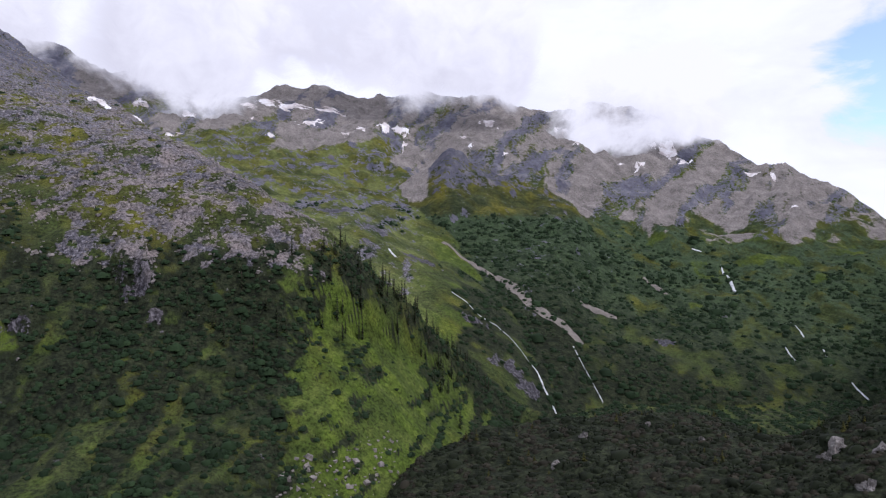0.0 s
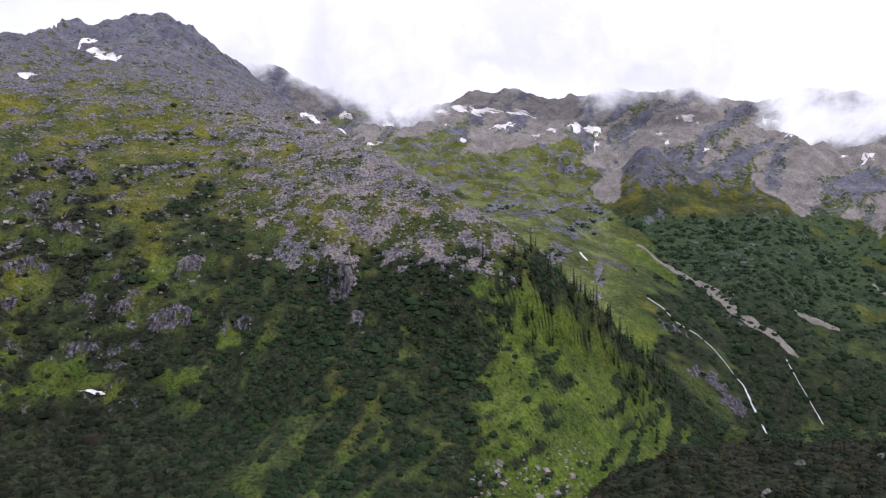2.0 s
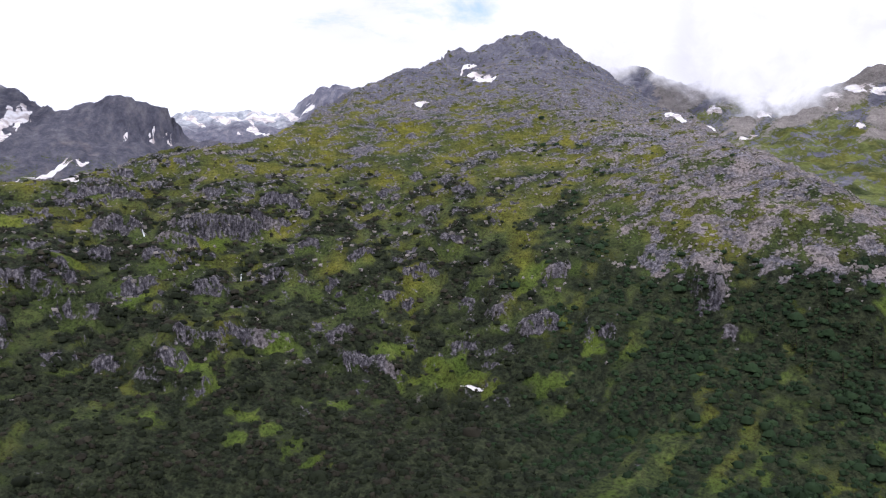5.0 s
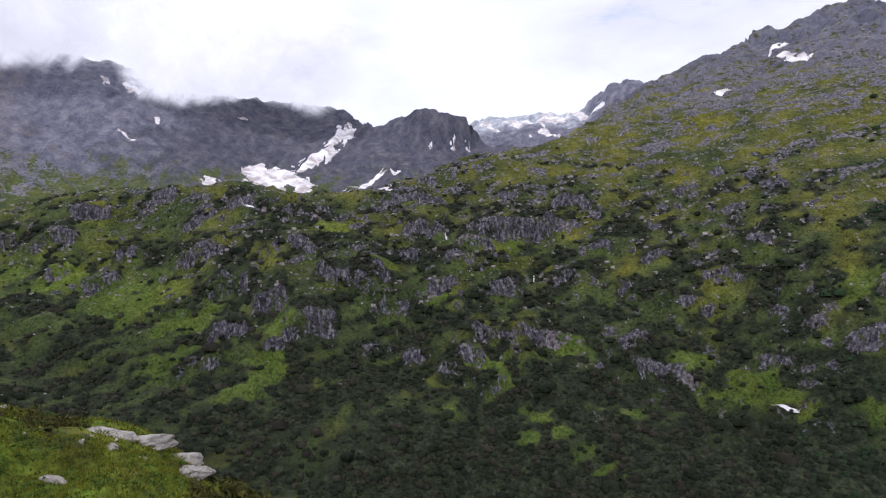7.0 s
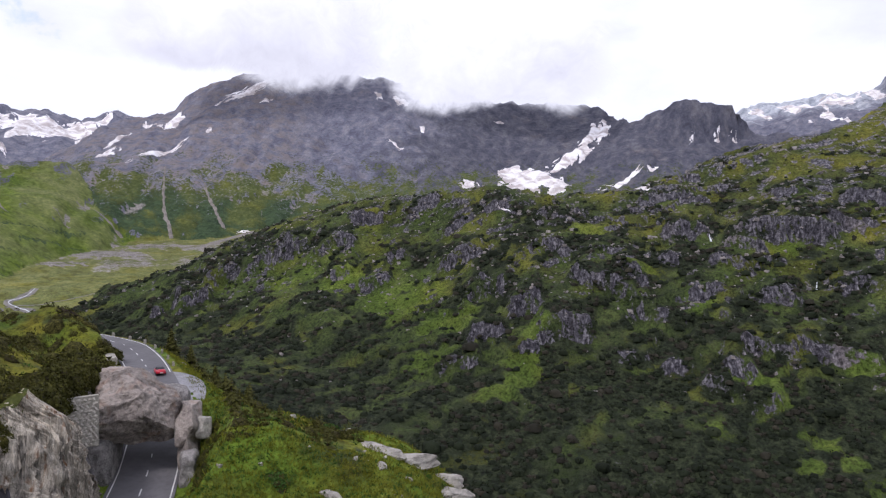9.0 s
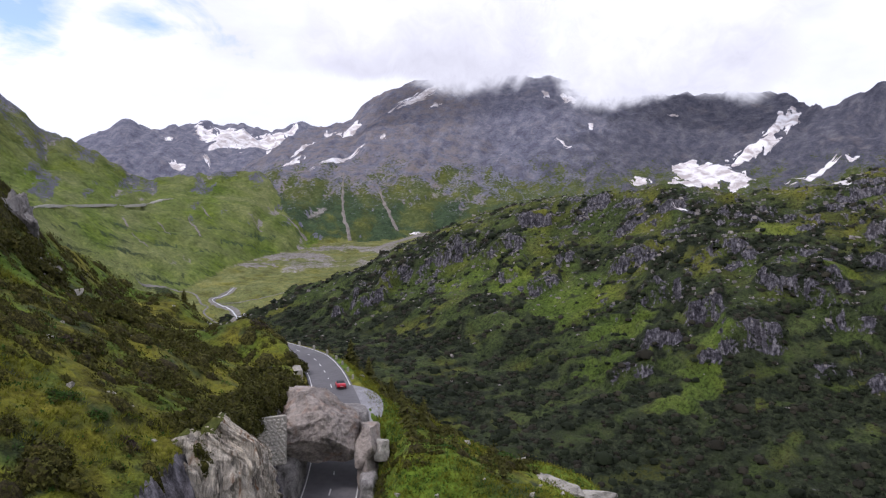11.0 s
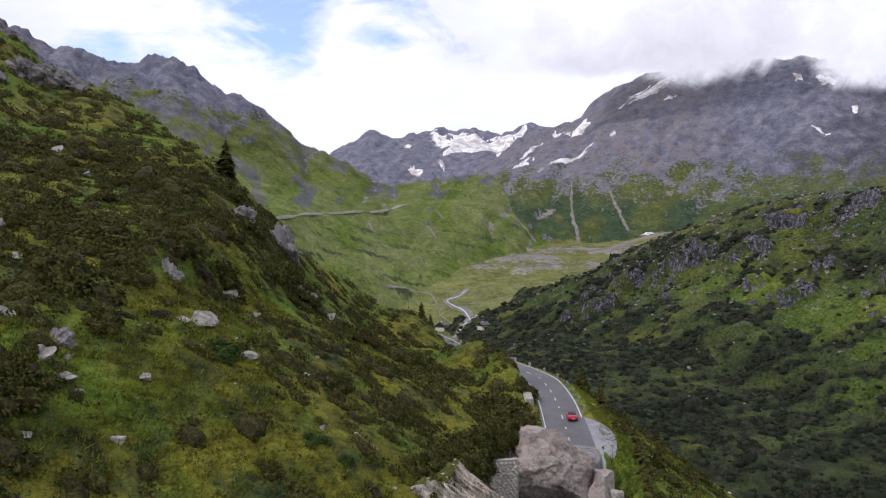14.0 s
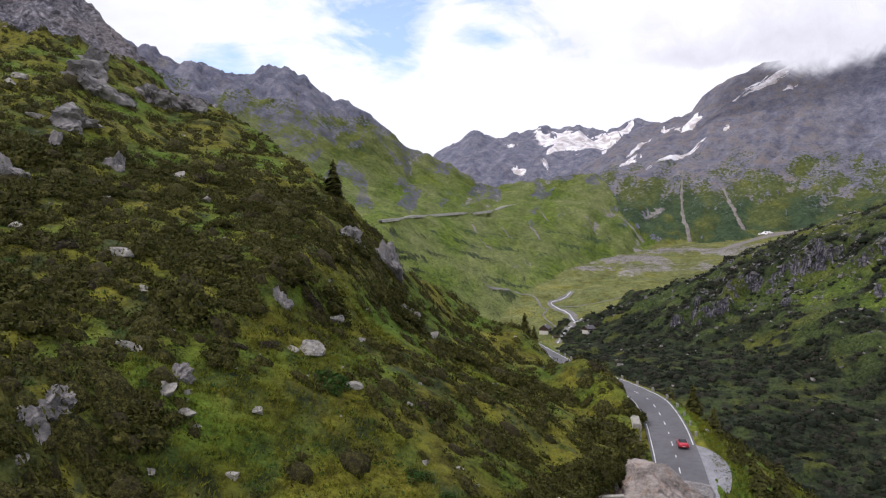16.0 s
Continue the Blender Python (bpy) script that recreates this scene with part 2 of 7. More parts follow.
course(SLOPE, "foot", (-4.8, 492, -156), (2, 440, -149), (11.2, 389, -143), (24.3, 327, -130), (31.8, 342, -126), (44.9, 340, -123), (57.5, 378, -133), (73.5, 395, -119), (78.8, 376, -122), (91, 384, -111), (104.6, 433, -91), (113.9, 508, -64), (116.9, 502, -78), (122.6, 607, -66))
course(SLOPE, "low", (-4.4, 682, -177), (-1.2, 651, -154), (4.1, 515, -108), (10.4, 434, -100), (18.1, 418, -97), (28.5, 416, -97), (36.6, 461, -98), (49.2, 490, -93), (53.1, 499, -86), (66.7, 472, -79), (69.6, 486, -82), (79.9, 495, -59), (82.7, 476, -74), (88.9, 474, -77), (100.3, 543, -72), (104.5, 589, -47), (112, 688, -59), (113.2, 642, -59), (119.6, 768, -67), (122.7, 787, -79))
course(SLOPE, "mid", (-3.5, 682, -164), (6.1, 570, -71), (9.7, 524, -60), (16, 488, -43), (25.8, 487, -57), (34.9, 506, -53), (41.1, 531, -40), (51.1, 550, -39), (65.9, 556, -29), (66.7, 537, -36), (77.8, 540, -32), (80.9, 506, -44), (88.9, 529, -49), (100.3, 573, -50), (102.7, 619, -24), (110.1, 698, -34), (113.2, 692, -44), (117.9, 798, -45), (120.5, 807, -66))
course(SLOPE, "high", (-3, 687, -159), (1.5, 641, -111), (6.1, 575, -52), (8.8, 534, -31), (13.4, 518, -13), (19.6, 517, -8), (27.3, 531, -14), (35, 561, 4), (41.1, 581, 10), (53.1, 609, 19), (65.9, 636, 19), (66.8, 607, 20), (77.9, 615, 9), (81, 556, -2), (89, 584, -10), (98.6, 663, -13), (102.7, 699, 12), (104.9, 723, -15), (110.1, 758, -6), (114.1, 742, -26), (114.9, 808, -24), (117.9, 828, -23), (120.1, 817, -57))
course(SLOPE, "shoulder", (-3.2, 692, -162), (1.1, 651, -112), (6.1, 580, -43), (9.7, 544, -9), (11.6, 549, 11), (19.3, 567, 36), (29.8, 616, 55), (35, 666, 70), (53.2, 704, 80), (65.9, 676, 63), (66.9, 707, 72), (75.3, 687, 52), (77.9, 645, 44), (84.3, 636, 42), (86.8, 654, 45), (93.7, 724, 42), (100.5, 729, 56), (102.7, 783, 44), (104.1, 769, 43), (109.2, 805, 21), (113.7, 792, -17), (114.9, 828, -22), (117.8, 848, -20), (120, 827, -56))
course(SLOPE, "upper", (-3.5, 697, -164), (0.6, 661, -117), (5.6, 590, -47), (9.3, 554, -10), (11.2, 569, 11), (17.1, 598, 45), (20.6, 627, 71), (24.5, 667, 96), (33.3, 776, 130), (36.9, 771, 152), (39.4, 845, 147), (45.5, 840, 165), (51, 899, 193), (53.1, 870, 161), (57.9, 858, 164), (64.3, 768, 121), (69.1, 757, 112), (75.3, 717, 81), (75.8, 725, 74), (82.3, 695, 71), (84.3, 676, 58), (88.2, 694, 76), (96, 764, 74), (100.5, 749, 66), (102.3, 833, 64), (104.1, 789, 49), (105.8, 853, 42), (108.8, 826, 24), (113.5, 802, -16), (114.9, 838, -22), (117.7, 858, -20), (119.9, 832, -56))
course(SLOPE, "crest", (-3.6, 702, -166), (0.5, 666, -118), (5.6, 595, -47), (9.2, 564, -10), (11.1, 584, 12), (17.1, 618, 49), (20.7, 657, 77), (24.5, 727, 111), (26.6, 837, 142), (29, 986, 197), (32.4, 1136, 253), (35.1, 1291, 340), (37.1, 1291, 366), (38.9, 1321, 407), (40.6, 1341, 433), (43.6, 1340, 424), (45.6, 1340, 404), (48, 1340, 396), (48.6, 1240, 354), (51.5, 1149, 311), (53.2, 1190, 308), (55.7, 1093, 268), (57, 1139, 263), (60.2, 898, 176), (64.3, 798, 129), (68.7, 797, 125), (72.5, 777, 108), (74.1, 757, 87), (75.4, 745, 78), (82.2, 715, 74), (88.1, 714, 80), (95.9, 784, 77), (102.2, 853, 67), (104.1, 809, 51), (105.8, 873, 45), (108.7, 838, 24), (108.9, 849, 29), (113.4, 807, -16), (115, 848, -22), (117.7, 868, -20), (119.8, 837, -56))
SIDE = dict(front=0.4, back=0.6, lines=[])
course(SIDE, "bed", (-35.9, 900, -193), (-28.9, 898, -211), (-19.3, 795, -204), (-11, 793, -195), (-5.9, 752, -176), (-4.3, 772, -144), (-1, 821, -95), (2.7, 890, -45), (7.4, 939, -1), (10.2, 989, 39), (25.1, 1037, 94), (39.4, 985, 79))
course(SIDE, "low", (-35.9, 1020, -137), (-28.8, 1018, -149), (-24.8, 977, -149), (-10.9, 893, -135), (-6.9, 892, -116), (-1.8, 971, -72), (2.8, 1040, -6), (6.6, 1090, 25), (10.3, 1139, 81), (25.1, 1187, 144), (39.4, 1135, 121))
course(SIDE, "mid", (-35.7, 1250, -59), (-28.7, 1248, -63), (-19, 1215, -49), (-10.7, 1193, -21), (-6.3, 1192, 17), (-1.7, 1191, 36), (2.9, 1240, 63), (10.4, 1339, 133), (25.2, 1387, 194), (39.5, 1385, 175))
course(SIDE, "high", (-35.6, 1450, -23), (-28.6, 1448, -4), (-22.7, 1496, 39), (-16.9, 1495, 53), (-10.6, 1493, 90), (-6.2, 1492, 128), (0.7, 1591, 210), (6.7, 1590, 204), (10.4, 1589, 229), (16.7, 1588, 250), (25.2, 1687, 293), (39.5, 1685, 263))
course(SIDE, "crest", (-35.5, 1800, -39), (-28.5, 1848, 64), (-26.2, 1897, 127), (-24.1, 1947, 168), (-22.2, 1976, 226), (-20.3, 1996, 225), (-16.8, 2095, 311), (-14.7, 2144, 380), (-8.3, 2193, 463), (-5.6, 2092, 413), (-2.2, 2091, 470), (2.2, 2141, 474), (7.7, 2139, 478), (12.3, 2139, 488), (17.7, 2138, 486), (21.1, 2087, 462), (25.3, 2087, 472), (29.2, 2086, 505), (32.5, 2186, 561), (35, 2186, 564), (39.5, 2185, 521))
NOSE = dict(front=0.5, back=0.35, lines=[])
course(NOSE, "foot", (-6.3, 1172, 35), (-1.8, 1141, 26), (2.9, 1140, 26), (8, 1169, 46))
course(NOSE, "crest", (-6.2, 1442, 112), (-3, 1442, 142), (0.6, 1411, 186), (3.2, 1390, 210), (5.5, 1370, 151), (7.6, 1339, 117), (9.9, 1339, 106))
PLAIN = dict(front=0.17, back=0.05, lines=[])
course(PLAIN, "near", (66, 906, -57), (86.9, 904, -66), (109.2, 902, -91), (110.1, 808, -62), (120.1, 807, -66), (131.7, 786, -83), (140.8, 765, -90))
course(PLAIN, "middle", (66, 1006, -8), (86.9, 1004, -11), (109.3, 1002, -26), (110.2, 958, -29), (122.8, 987, -33), (140.9, 855, -50))
course(PLAIN, "far", (66, 1156, 22), (86.9, 1154, 22), (109.4, 1152, 12), (110.2, 1158, -7), (122.8, 1157, 0), (127.3, 1157, -3), (140.9, 1005, -17))
course(PLAIN, "head", (66, 1506, 89), (87, 1504, 96), (105.1, 1453, 68), (110.2, 1408, 37), (127.3, 1357, 28), (131.9, 1306, 20), (141, 1205, 22))
course(PLAIN, "back", (66, 1806, 150), (87, 1804, 163), (106.5, 1709, 81), (122.9, 1707, 56), (141.1, 1505, 45))
HORN = dict(front=0.7, back=0.7, lines=[])
course(HORN, "foot", (60.4, 1906, 183), (68.3, 1906, 181), (78.1, 1755, 156), (82, 1705, 153), (84.7, 1705, 154), (87.9, 1704, 168), (89.3, 1554, 124), (96.2, 1504, 108), (105.1, 1463, 68), (110.2, 1408, 33), (114.3, 1408, 30), (118, 1438, 56), (119.3, 1448, 91))
course(HORN, "mid", (60.4, 2206, 329), (68.3, 2206, 352), (73.9, 2055, 325), (78.1, 2005, 285), (82.1, 1855, 209), (85.2, 1955, 245), (88.2, 1904, 225), (90.2, 1754, 194), (110.2, 1688, 189), (114.2, 1708, 209), (118, 1708, 210), (119.1, 1698, 200))
course(HORN, "crest", (60.4, 2306, 328), (66.1, 2256, 346), (68.5, 2206, 361), (69.9, 2156, 444), (71.4, 2155, 462), (73.5, 2155, 458), (77.7, 2205, 414), (78.8, 2355, 449), (79.9, 2455, 512), (89.3, 2354, 530), (93.5, 2324, 529), (96.3, 2324, 578), (99.9, 2323, 602), (103.5, 2323, 604), (106.6, 2323, 597), (109.5, 2322, 561), (112.4, 2322, 508), (112.6, 2358, 502), (113.6, 2302, 448), (114.3, 2308, 448), (116.4, 2258, 406), (118.9, 2108, 340), (119.6, 2058, 305))
ICE = dict(front=0.35, back=0.2, lines=[])
course(ICE, "foot", (55.4, 2498, 460), (60.5, 2506, 338), (60.9, 2498, 457), (71.9, 2505, 370))
course(ICE, "crest", (54.5, 2699, 561), (56.2, 2698, 648), (57, 2698, 661), (58.6, 2798, 670), (60, 2898, 646), (60.2, 3006, 626), (62.7, 2998, 606), (66.1, 3006, 601), (68.7, 3006, 587), (71.5, 3005, 519))
FARPEAK = dict(front=0.35, back=0.5, lines=[])
course(FARPEAK, "foot", (116, 2608, 308), (122.9, 2607, 277), (136.6, 2605, 264))
course(FARPEAK, "crest", (114.3, 3408, 618), (117.3, 3408, 629), (119, 3408, 608), (120.3, 3307, 561), (122.9, 3307, 601), (126.1, 3207, 564), (128.4, 3156, 528), (130.3, 3106, 552), (132, 3106, 503), (133.4, 3106, 444), (136.6, 3105, 384))
GREEN = dict(front=0.4, back=0.5, lines=[])
course(GREEN, "foot", (116.8, 1368, 31), (127.2, 987, -18), (133.6, 866, -5), (136.3, 805, -8), (142.5, 654, -31))
course(GREEN, "road", (116.3, 1398, 32), (121.1, 1427, 116), (128.7, 1296, 99), (137.2, 935, 62), (139, 905, 52), (142.6, 854, 44))
course(GREEN, "mid", (116.1, 1408, 33), (118.9, 1488, 98), (121.5, 1537, 150), (128.7, 1406, 126), (132.8, 1306, 125), (136.4, 1255, 142), (142.7, 1154, 159), (146.2, 1204, 211), (153.7, 1203, 250))
course(GREEN, "crest", (115.9, 1428, 36), (118.5, 1558, 125), (120.2, 1657, 197), (122.8, 1657, 206), (128.3, 1606, 174), (129.6, 1606, 182), (133.3, 1606, 235), (135.5, 1586, 260), (136.5, 1565, 289), (138.7, 1565, 326), (141, 1555, 356), (145.4, 1554, 434), (146.3, 1554, 435), (147.1, 1554, 425), (148, 1544, 404), (149.7, 1523, 397), (151.2, 1503, 398), (152.2, 1503, 413), (153.1, 1503, 406), (155, 1503, 431), (159.9, 1452, 450), (162.7, 1451, 460))
NEAR = dict(front=0.6, back=0.7, lines=[])
course(NEAR, "foot", (84.2, 85, -20), (87.6, 84, -17), (92.7, 80, -14), (101.1, 75, -12), (107.2, 74, -11), (112.6, 80, -3), (117.4, 63, -7), (117.8, 69, -4), (129.3, 61, -1), (144.3, 53, 4), (156.3, 41, 11))
course(NEAR, "low", (85.3, 94, -22), (88.9, 94, -17), (93, 88, -13), (107.6, 82, -11), (119.9, 86, -3), (120.9, 87, 1), (126.7, 78, 4), (153, 60, 11), (159.3, 53, 14))
course(NEAR, "terrace", (85.9, 98, -23), (90.3, 97, -16), (93.6, 92, -12), (101.8, 91, -9), (108.6, 94, -7), (117.3, 87, 0), (120.1, 122, -1), (124, 111, 4), (131.9, 94, 11), (143.3, 76, 15), (153.9, 67, 17), (161, 63, 19))
course(NEAR, "bench", (86.2, 101, -23), (90.3, 99, -15), (93.8, 97, -12), (102.1, 99, -9), (108.8, 100, -5), (117.4, 89, 0), (118.4, 168, -8), (125.1, 157, 1), (129.3, 146, 8), (133.9, 121, 16), (140.5, 94, 18), (150.5, 81, 19), (154.9, 80, 20), (162.5, 76, 21))
course(NEAR, "brow", (86.5, 104, -24), (90.6, 101, -15), (93.8, 100, -12), (97.9, 102, -11), (102.3, 105, -9), (109.8, 106, -4), (112.6, 158, -6), (117.3, 188, -7), (121.2, 187, -4), (125.5, 187, 2), (129.8, 181, 10), (134.1, 146, 22), (137.2, 117, 24), (141, 104, 25), (148.8, 98, 24), (164, 96, 27))
course(NEAR, "upper", (86.6, 106, -25), (90.6, 103, -15), (93.7, 101, -12), (97.9, 104, -11), (102.3, 107, -9), (109.6, 108, -4), (112.4, 160, -5), (117.4, 192, -7), (121.3, 202, -5), (125.7, 207, 0), (130.1, 206, 12), (134.3, 168, 25), (136.3, 173, 34), (138.9, 171, 41), (142.5, 154, 40), (147.8, 145, 38), (154, 132, 37), (165.7, 135, 39))
course(NEAR, "crest", (86.8, 108, -25), (90.5, 105, -16), (93.7, 102, -12), (97.8, 106, -12), (102.2, 109, -10), (106.5, 111, -7), (109.5, 110, -4), (112.3, 163, -6), (117.2, 196, -7), (120.5, 212, -6), (125.9, 229, -2), (127.7, 236, 3), (129.4, 226, 12), (131.9, 206, 19), (133.9, 174, 22), (134.6, 173, 29), (138.6, 175, 42), (140.4, 185, 47), (142.4, 204, 53), (144.4, 224, 62), (146.2, 239, 68), (147.6, 254, 76), (149.7, 263, 80), (152.2, 278, 87), (155.8, 317, 115), (156.7, 327, 123), (158.2, 332, 132), (160.4, 332, 135), (163.4, 331, 136), (168.1, 330, 149))


def hash2(ix, iy, seed):
    h = (ix.astype(np.int64) * 374761393 + iy.astype(np.int64) * 668265263 + seed * 974711) & 0x7FFFFFFF
    h = ((h ^ (h >> 13)) * 1274126177) & 0x7FFFFFFF
    return ((h ^ (h >> 16)) & 0xFFFF) / 65535.0


def grain(x, y, seed=0):
    """Smooth noise in -1..1."""
    ix, iy = np.floor(x), np.floor(y)
    fx, fy = x - ix, y - iy
    total = 0.0
    ux, uy = fx * fx * fx * (fx * (fx * 6 - 15) + 10), fy * fy * fy * (fy * (fy * 6 - 15) + 10)
    for dx in (0, 1):
        for dy in (0, 1):
            a = hash2(ix + dx, iy + dy, seed) * 2 * np.pi
            g = np.cos(a) * (fx - dx) + np.sin(a) * (fy - dy)
            total = total + g * (ux if dx else 1 - ux) * (uy if dy else 1 - uy)
    return total * 1.5


def fbm(x, y, size, octaves=4, seed=0, gain=0.5):
    total, amp = 0.0, 1.0
    for k in range(octaves):
        x, y = 0.799 * x - 0.602 * y, 0.602 * x + 0.799 * y
        total = total + amp * grain(x / size + 17.3 * k, y / size - 9.1 * k, seed + k)
        size, amp = size * 0.48, amp * gain
    return total


def ridged(x, y, size, octaves=4, seed=0):
    total, amp = 0.0, 1.0
    for k in range(octaves):
        x, y = 0.799 * x - 0.602 * y, 0.602 * x + 0.799 * y
        total = total + amp * (1 - 2 * np.abs(grain(x / size + 5.7 * k, y / size + 3.3 * k, seed + k)))
        size, amp = size * 0.47, amp * 0.5
    return total - 0.75


def smooth(a, b, x):
    t = np.clip((x - a) / (b - a), 0, 1)
    return t * t * (3 - 2 * t)


# bearings: fine where the valley is seen, coarse behind; distances: fine near and on the opposite slope
BEARING = np.concatenate([np.arange(-33, 174, 0.25), np.arange(174, 326.9, 2.0)])
REACH = np.concatenate([[0.02], np.arange(4, 40, 3.0), np.arange(40, 240, 1.1), np.arange(240, 400, 3.0), np.arange(400, 900, 2.6),
                        np.arange(900, 1600, 6.0), np.arange(1600, 2600, 12.0), np.linspace(2600, 4700, 36)])


def soften(values, width):
    """Rounds a course over so many bearings' steps."""
    if width < 1:
        return values
    k = np.exp(-0.5 * (np.arange(-3 * width, 3 * width + 1) / width) ** 2)
    return np.convolve(np.pad(values, 3 * int(width), mode="edge"), k / k.sum(), mode="valid")


def lie(form):
    """Heights of one landform over the whole sheet."""
    ways, ups = [], []
    lo = min(p[0, 0] for _, p in form["lines"])
    hi = max(p[-1, 0] for _, p in form["lines"])
    bearing = np.where(BEARING > 320, BEARING - 360, BEARING)
    for name, p in form["lines"]:
        w = 1 if name in ("crest", "road") else 7 if form is not SLOPE else 13
        ways.append(soften(np.interp(bearing, p[:, 0], p[:, 1]), w))
        ups.append(soften(np.interp(bearing, p[:, 0], p[:, 2]), w))
    for k in range(1, len(ways)):
        ways[k] = np.maximum(ways[k], ways[k - 1] + 3)
    ways, ups = np.array(ways), np.array(ups)
    out = np.empty((len(REACH), len(bearing)))
    off = np.radians(np.maximum(0, np.maximum(lo - bearing, bearing - hi)))
    for c in range(len(bearing)):
        d = np.concatenate([[ways[0, c] - 3000], ways[:, c], [ways[-1, c] + 3000]])
        z = np.concatenate([[ups[0, c] - 3000 * form["front"]], ups[:, c], [ups[-1, c] - 3000 * form["back"]]])
        out[:, c] = np.interp(REACH, d, z) - 0.7 * off[c] * REACH
    return out, ways, ups


NAMES = ["KNOLL", "SLOPE", "SIDE", "NOSE", "PLAIN", "HORN", "ICE", "FARPEAK", "GREEN", "NEAR"]
FORMS = [KNOLL, SLOPE, SIDE, NOSE, PLAIN, HORN, ICE, FARPEAK, GREEN, NEAR]
AZ, DI = np.meshgrid(np.radians(BEARING), REACH)
GX, GY = HUB[0] - DI * np.sin(AZ), HUB[1] + DI * np.cos(AZ)
heights = [lie(f) for f in FORMS]
STACK = np.array([h[0] for h in heights])
base = np.maximum(-45 - 0.3 * DI, -175) + np.where((np.degrees(AZ) > 172) | (np.degrees(AZ) > 320), np.clip(DI - 300, 0, 1500) * 0.25, 0)
ZONE = np.argmax(STACK, axis=0)
GZ = np.maximum(STACK.max(axis=0), base)
ZONE[GZ <= base + 1e-6] = 1
is_ = {n: (ZONE == k) for k, n in enumerate(NAMES)}
weight = lambda *names: sum(is_[n] for n in names).astype(float)

# broad relief, then crags; far mountains are gullied, the opposite slope is benched
warp = 30 * fbm(GX, GY, 160, 2, 91)
far = weight("HORN", "FARPEAK", "SIDE", "NOSE", "ICE")
mid = weight("SLOPE", "KNOLL", "GREEN")
near = weight("NEAR")
GZ += far * 26 * ridged(GX + warp, GY, 260, 5, 3) * smooth(800, 1700, DI) * (1 - 0.55 * weight("HORN"))
GZ += far * 5 * ridged(GX, GY, 60, 3, 13) * smooth(700, 1200, DI)
# gullies running down the far faces
run_ = 1700 * AZ + 0.45 * GZ + 30 * fbm(GX, GY, 220, 2, 95)
GULLY = ridged(run_, 0.22 * GZ, 120, 4, 97)
GZ -= weight("HORN", "GREEN") * 7 * smooth(0.1, 0.7, GULLY) * smooth(1000, 1300, DI)
rise = smooth(-170, -40, GZ)
GZ += mid * (5 * fbm(GX, GY, 110, 3, 21) + 2.6 * ridged(GX + 0.3 * warp, GY, 34, 3, 23) * (0.35 + 0.65 * rise))
# rounded knolls with steep fronts: benches, broken up and warped
step = 17 + 6 * fbm(GX, GY, 240, 2, 31)
level = GZ / step + 1.5 * fbm(GX, GY, 75, 3, 33) + 0.35 * fbm(GX, GY, 20, 2, 34)
part_ = level - np.floor(level)
bench = (smooth(0.45, 0.95, part_) - part_) * step
crag = smooth(-0.05, 0.4, fbm(GX, GY, 95, 3, 35)) * mid * smooth(400, 480, DI) * (0.25 + 0.75 * smooth(38, 50, np.degrees(AZ)))
GZ += 0.5 * crag * bench

# cliff-fronted knolls of the opposite slope: bearing, distance, half width, height
CLIFFS = []
CLIFFS += [(26, 500, 6, 6), (27.3, 522, 10, 20), (35.3, 505, 12, 12), (61.3, 585, 19, 9), (61.4, 676, 18, 11), (62.4, 640, 15, 12), (63.6, 523, 28, 10), (65.6, 690, 22, 9), (66.3, 564, 17, 11), (66.3, 633, 37, 25), (67, 513, 22, 10), (67.1, 601, 13, 6), (67.5, 474, 11, 13), (68.9, 618, 17, 10)]
CLIFFS += [(69.3, 498, 9, 13), (69.9, 594, 16, 8), (70.6, 484, 13, 14), (71.7, 568, 15, 11), (72.9, 637, 20, 15), (73.6, 500, 11, 12), (74.3, 595, 11, 10), (74.3, 694, 19, 9), (75.7, 541, 16, 14), (76.7, 505, 13, 5), (77, 574, 12, 11), (79.1, 602, 10, 6), (79.3, 563, 24, 17), (82.2, 515, 21, 21), (83.2, 653, 14, 7), (84.1, 606, 23, 10), (85.1, 504, 7, 8), (85.4, 542, 13, 20)]
CLIFFS += [(87.9, 679, 11, 9), (88.3, 571, 18, 18), (88.6, 525, 14, 15), (90.7, 504, 15, 12), (90.7, 628, 20, 15), (90.7, 679, 15, 9), (93.6, 728, 16, 8), (95.4, 662, 14, 11), (97.5, 635, 15, 14), (98.3, 735, 16, 12), (100.2, 657, 11, 16), (101.2, 710, 23, 13), (103.9, 735, 12, 16), (106.2, 741, 28, 16), (109.5, 749, 18, 20), (111.5, 713, 15, 19), (113.4, 725, 16, 16)]
CLIFFS += [(38.8, 552, 10, 12), (40.2, 522, 16, 9), (43.3, 538, 9, 8), (46, 518, 11, 6), (54.2, 512, 24, 9), (56.5, 528, 14, 8), (45, 566, 14, 6), (50, 575, 16, 7), (54.8, 600, 14, 7), (59.1, 614, 16, 7), (48, 606, 18, 6), (52, 560, 14, 6), (57.5, 572, 14, 7)]
RISER = smooth(0.45, 0.65, part_) * smooth(1.0, 0.85, part_)
CLIFF, BROW, APRON = np.zeros(GX.shape), np.zeros(GX.shape), np.zeros(GX.shape)
jag = 3.0 * fbm(GX, GY, 14, 3, 171) + 5.0 * fbm(GX, GY, 40, 2, 173)
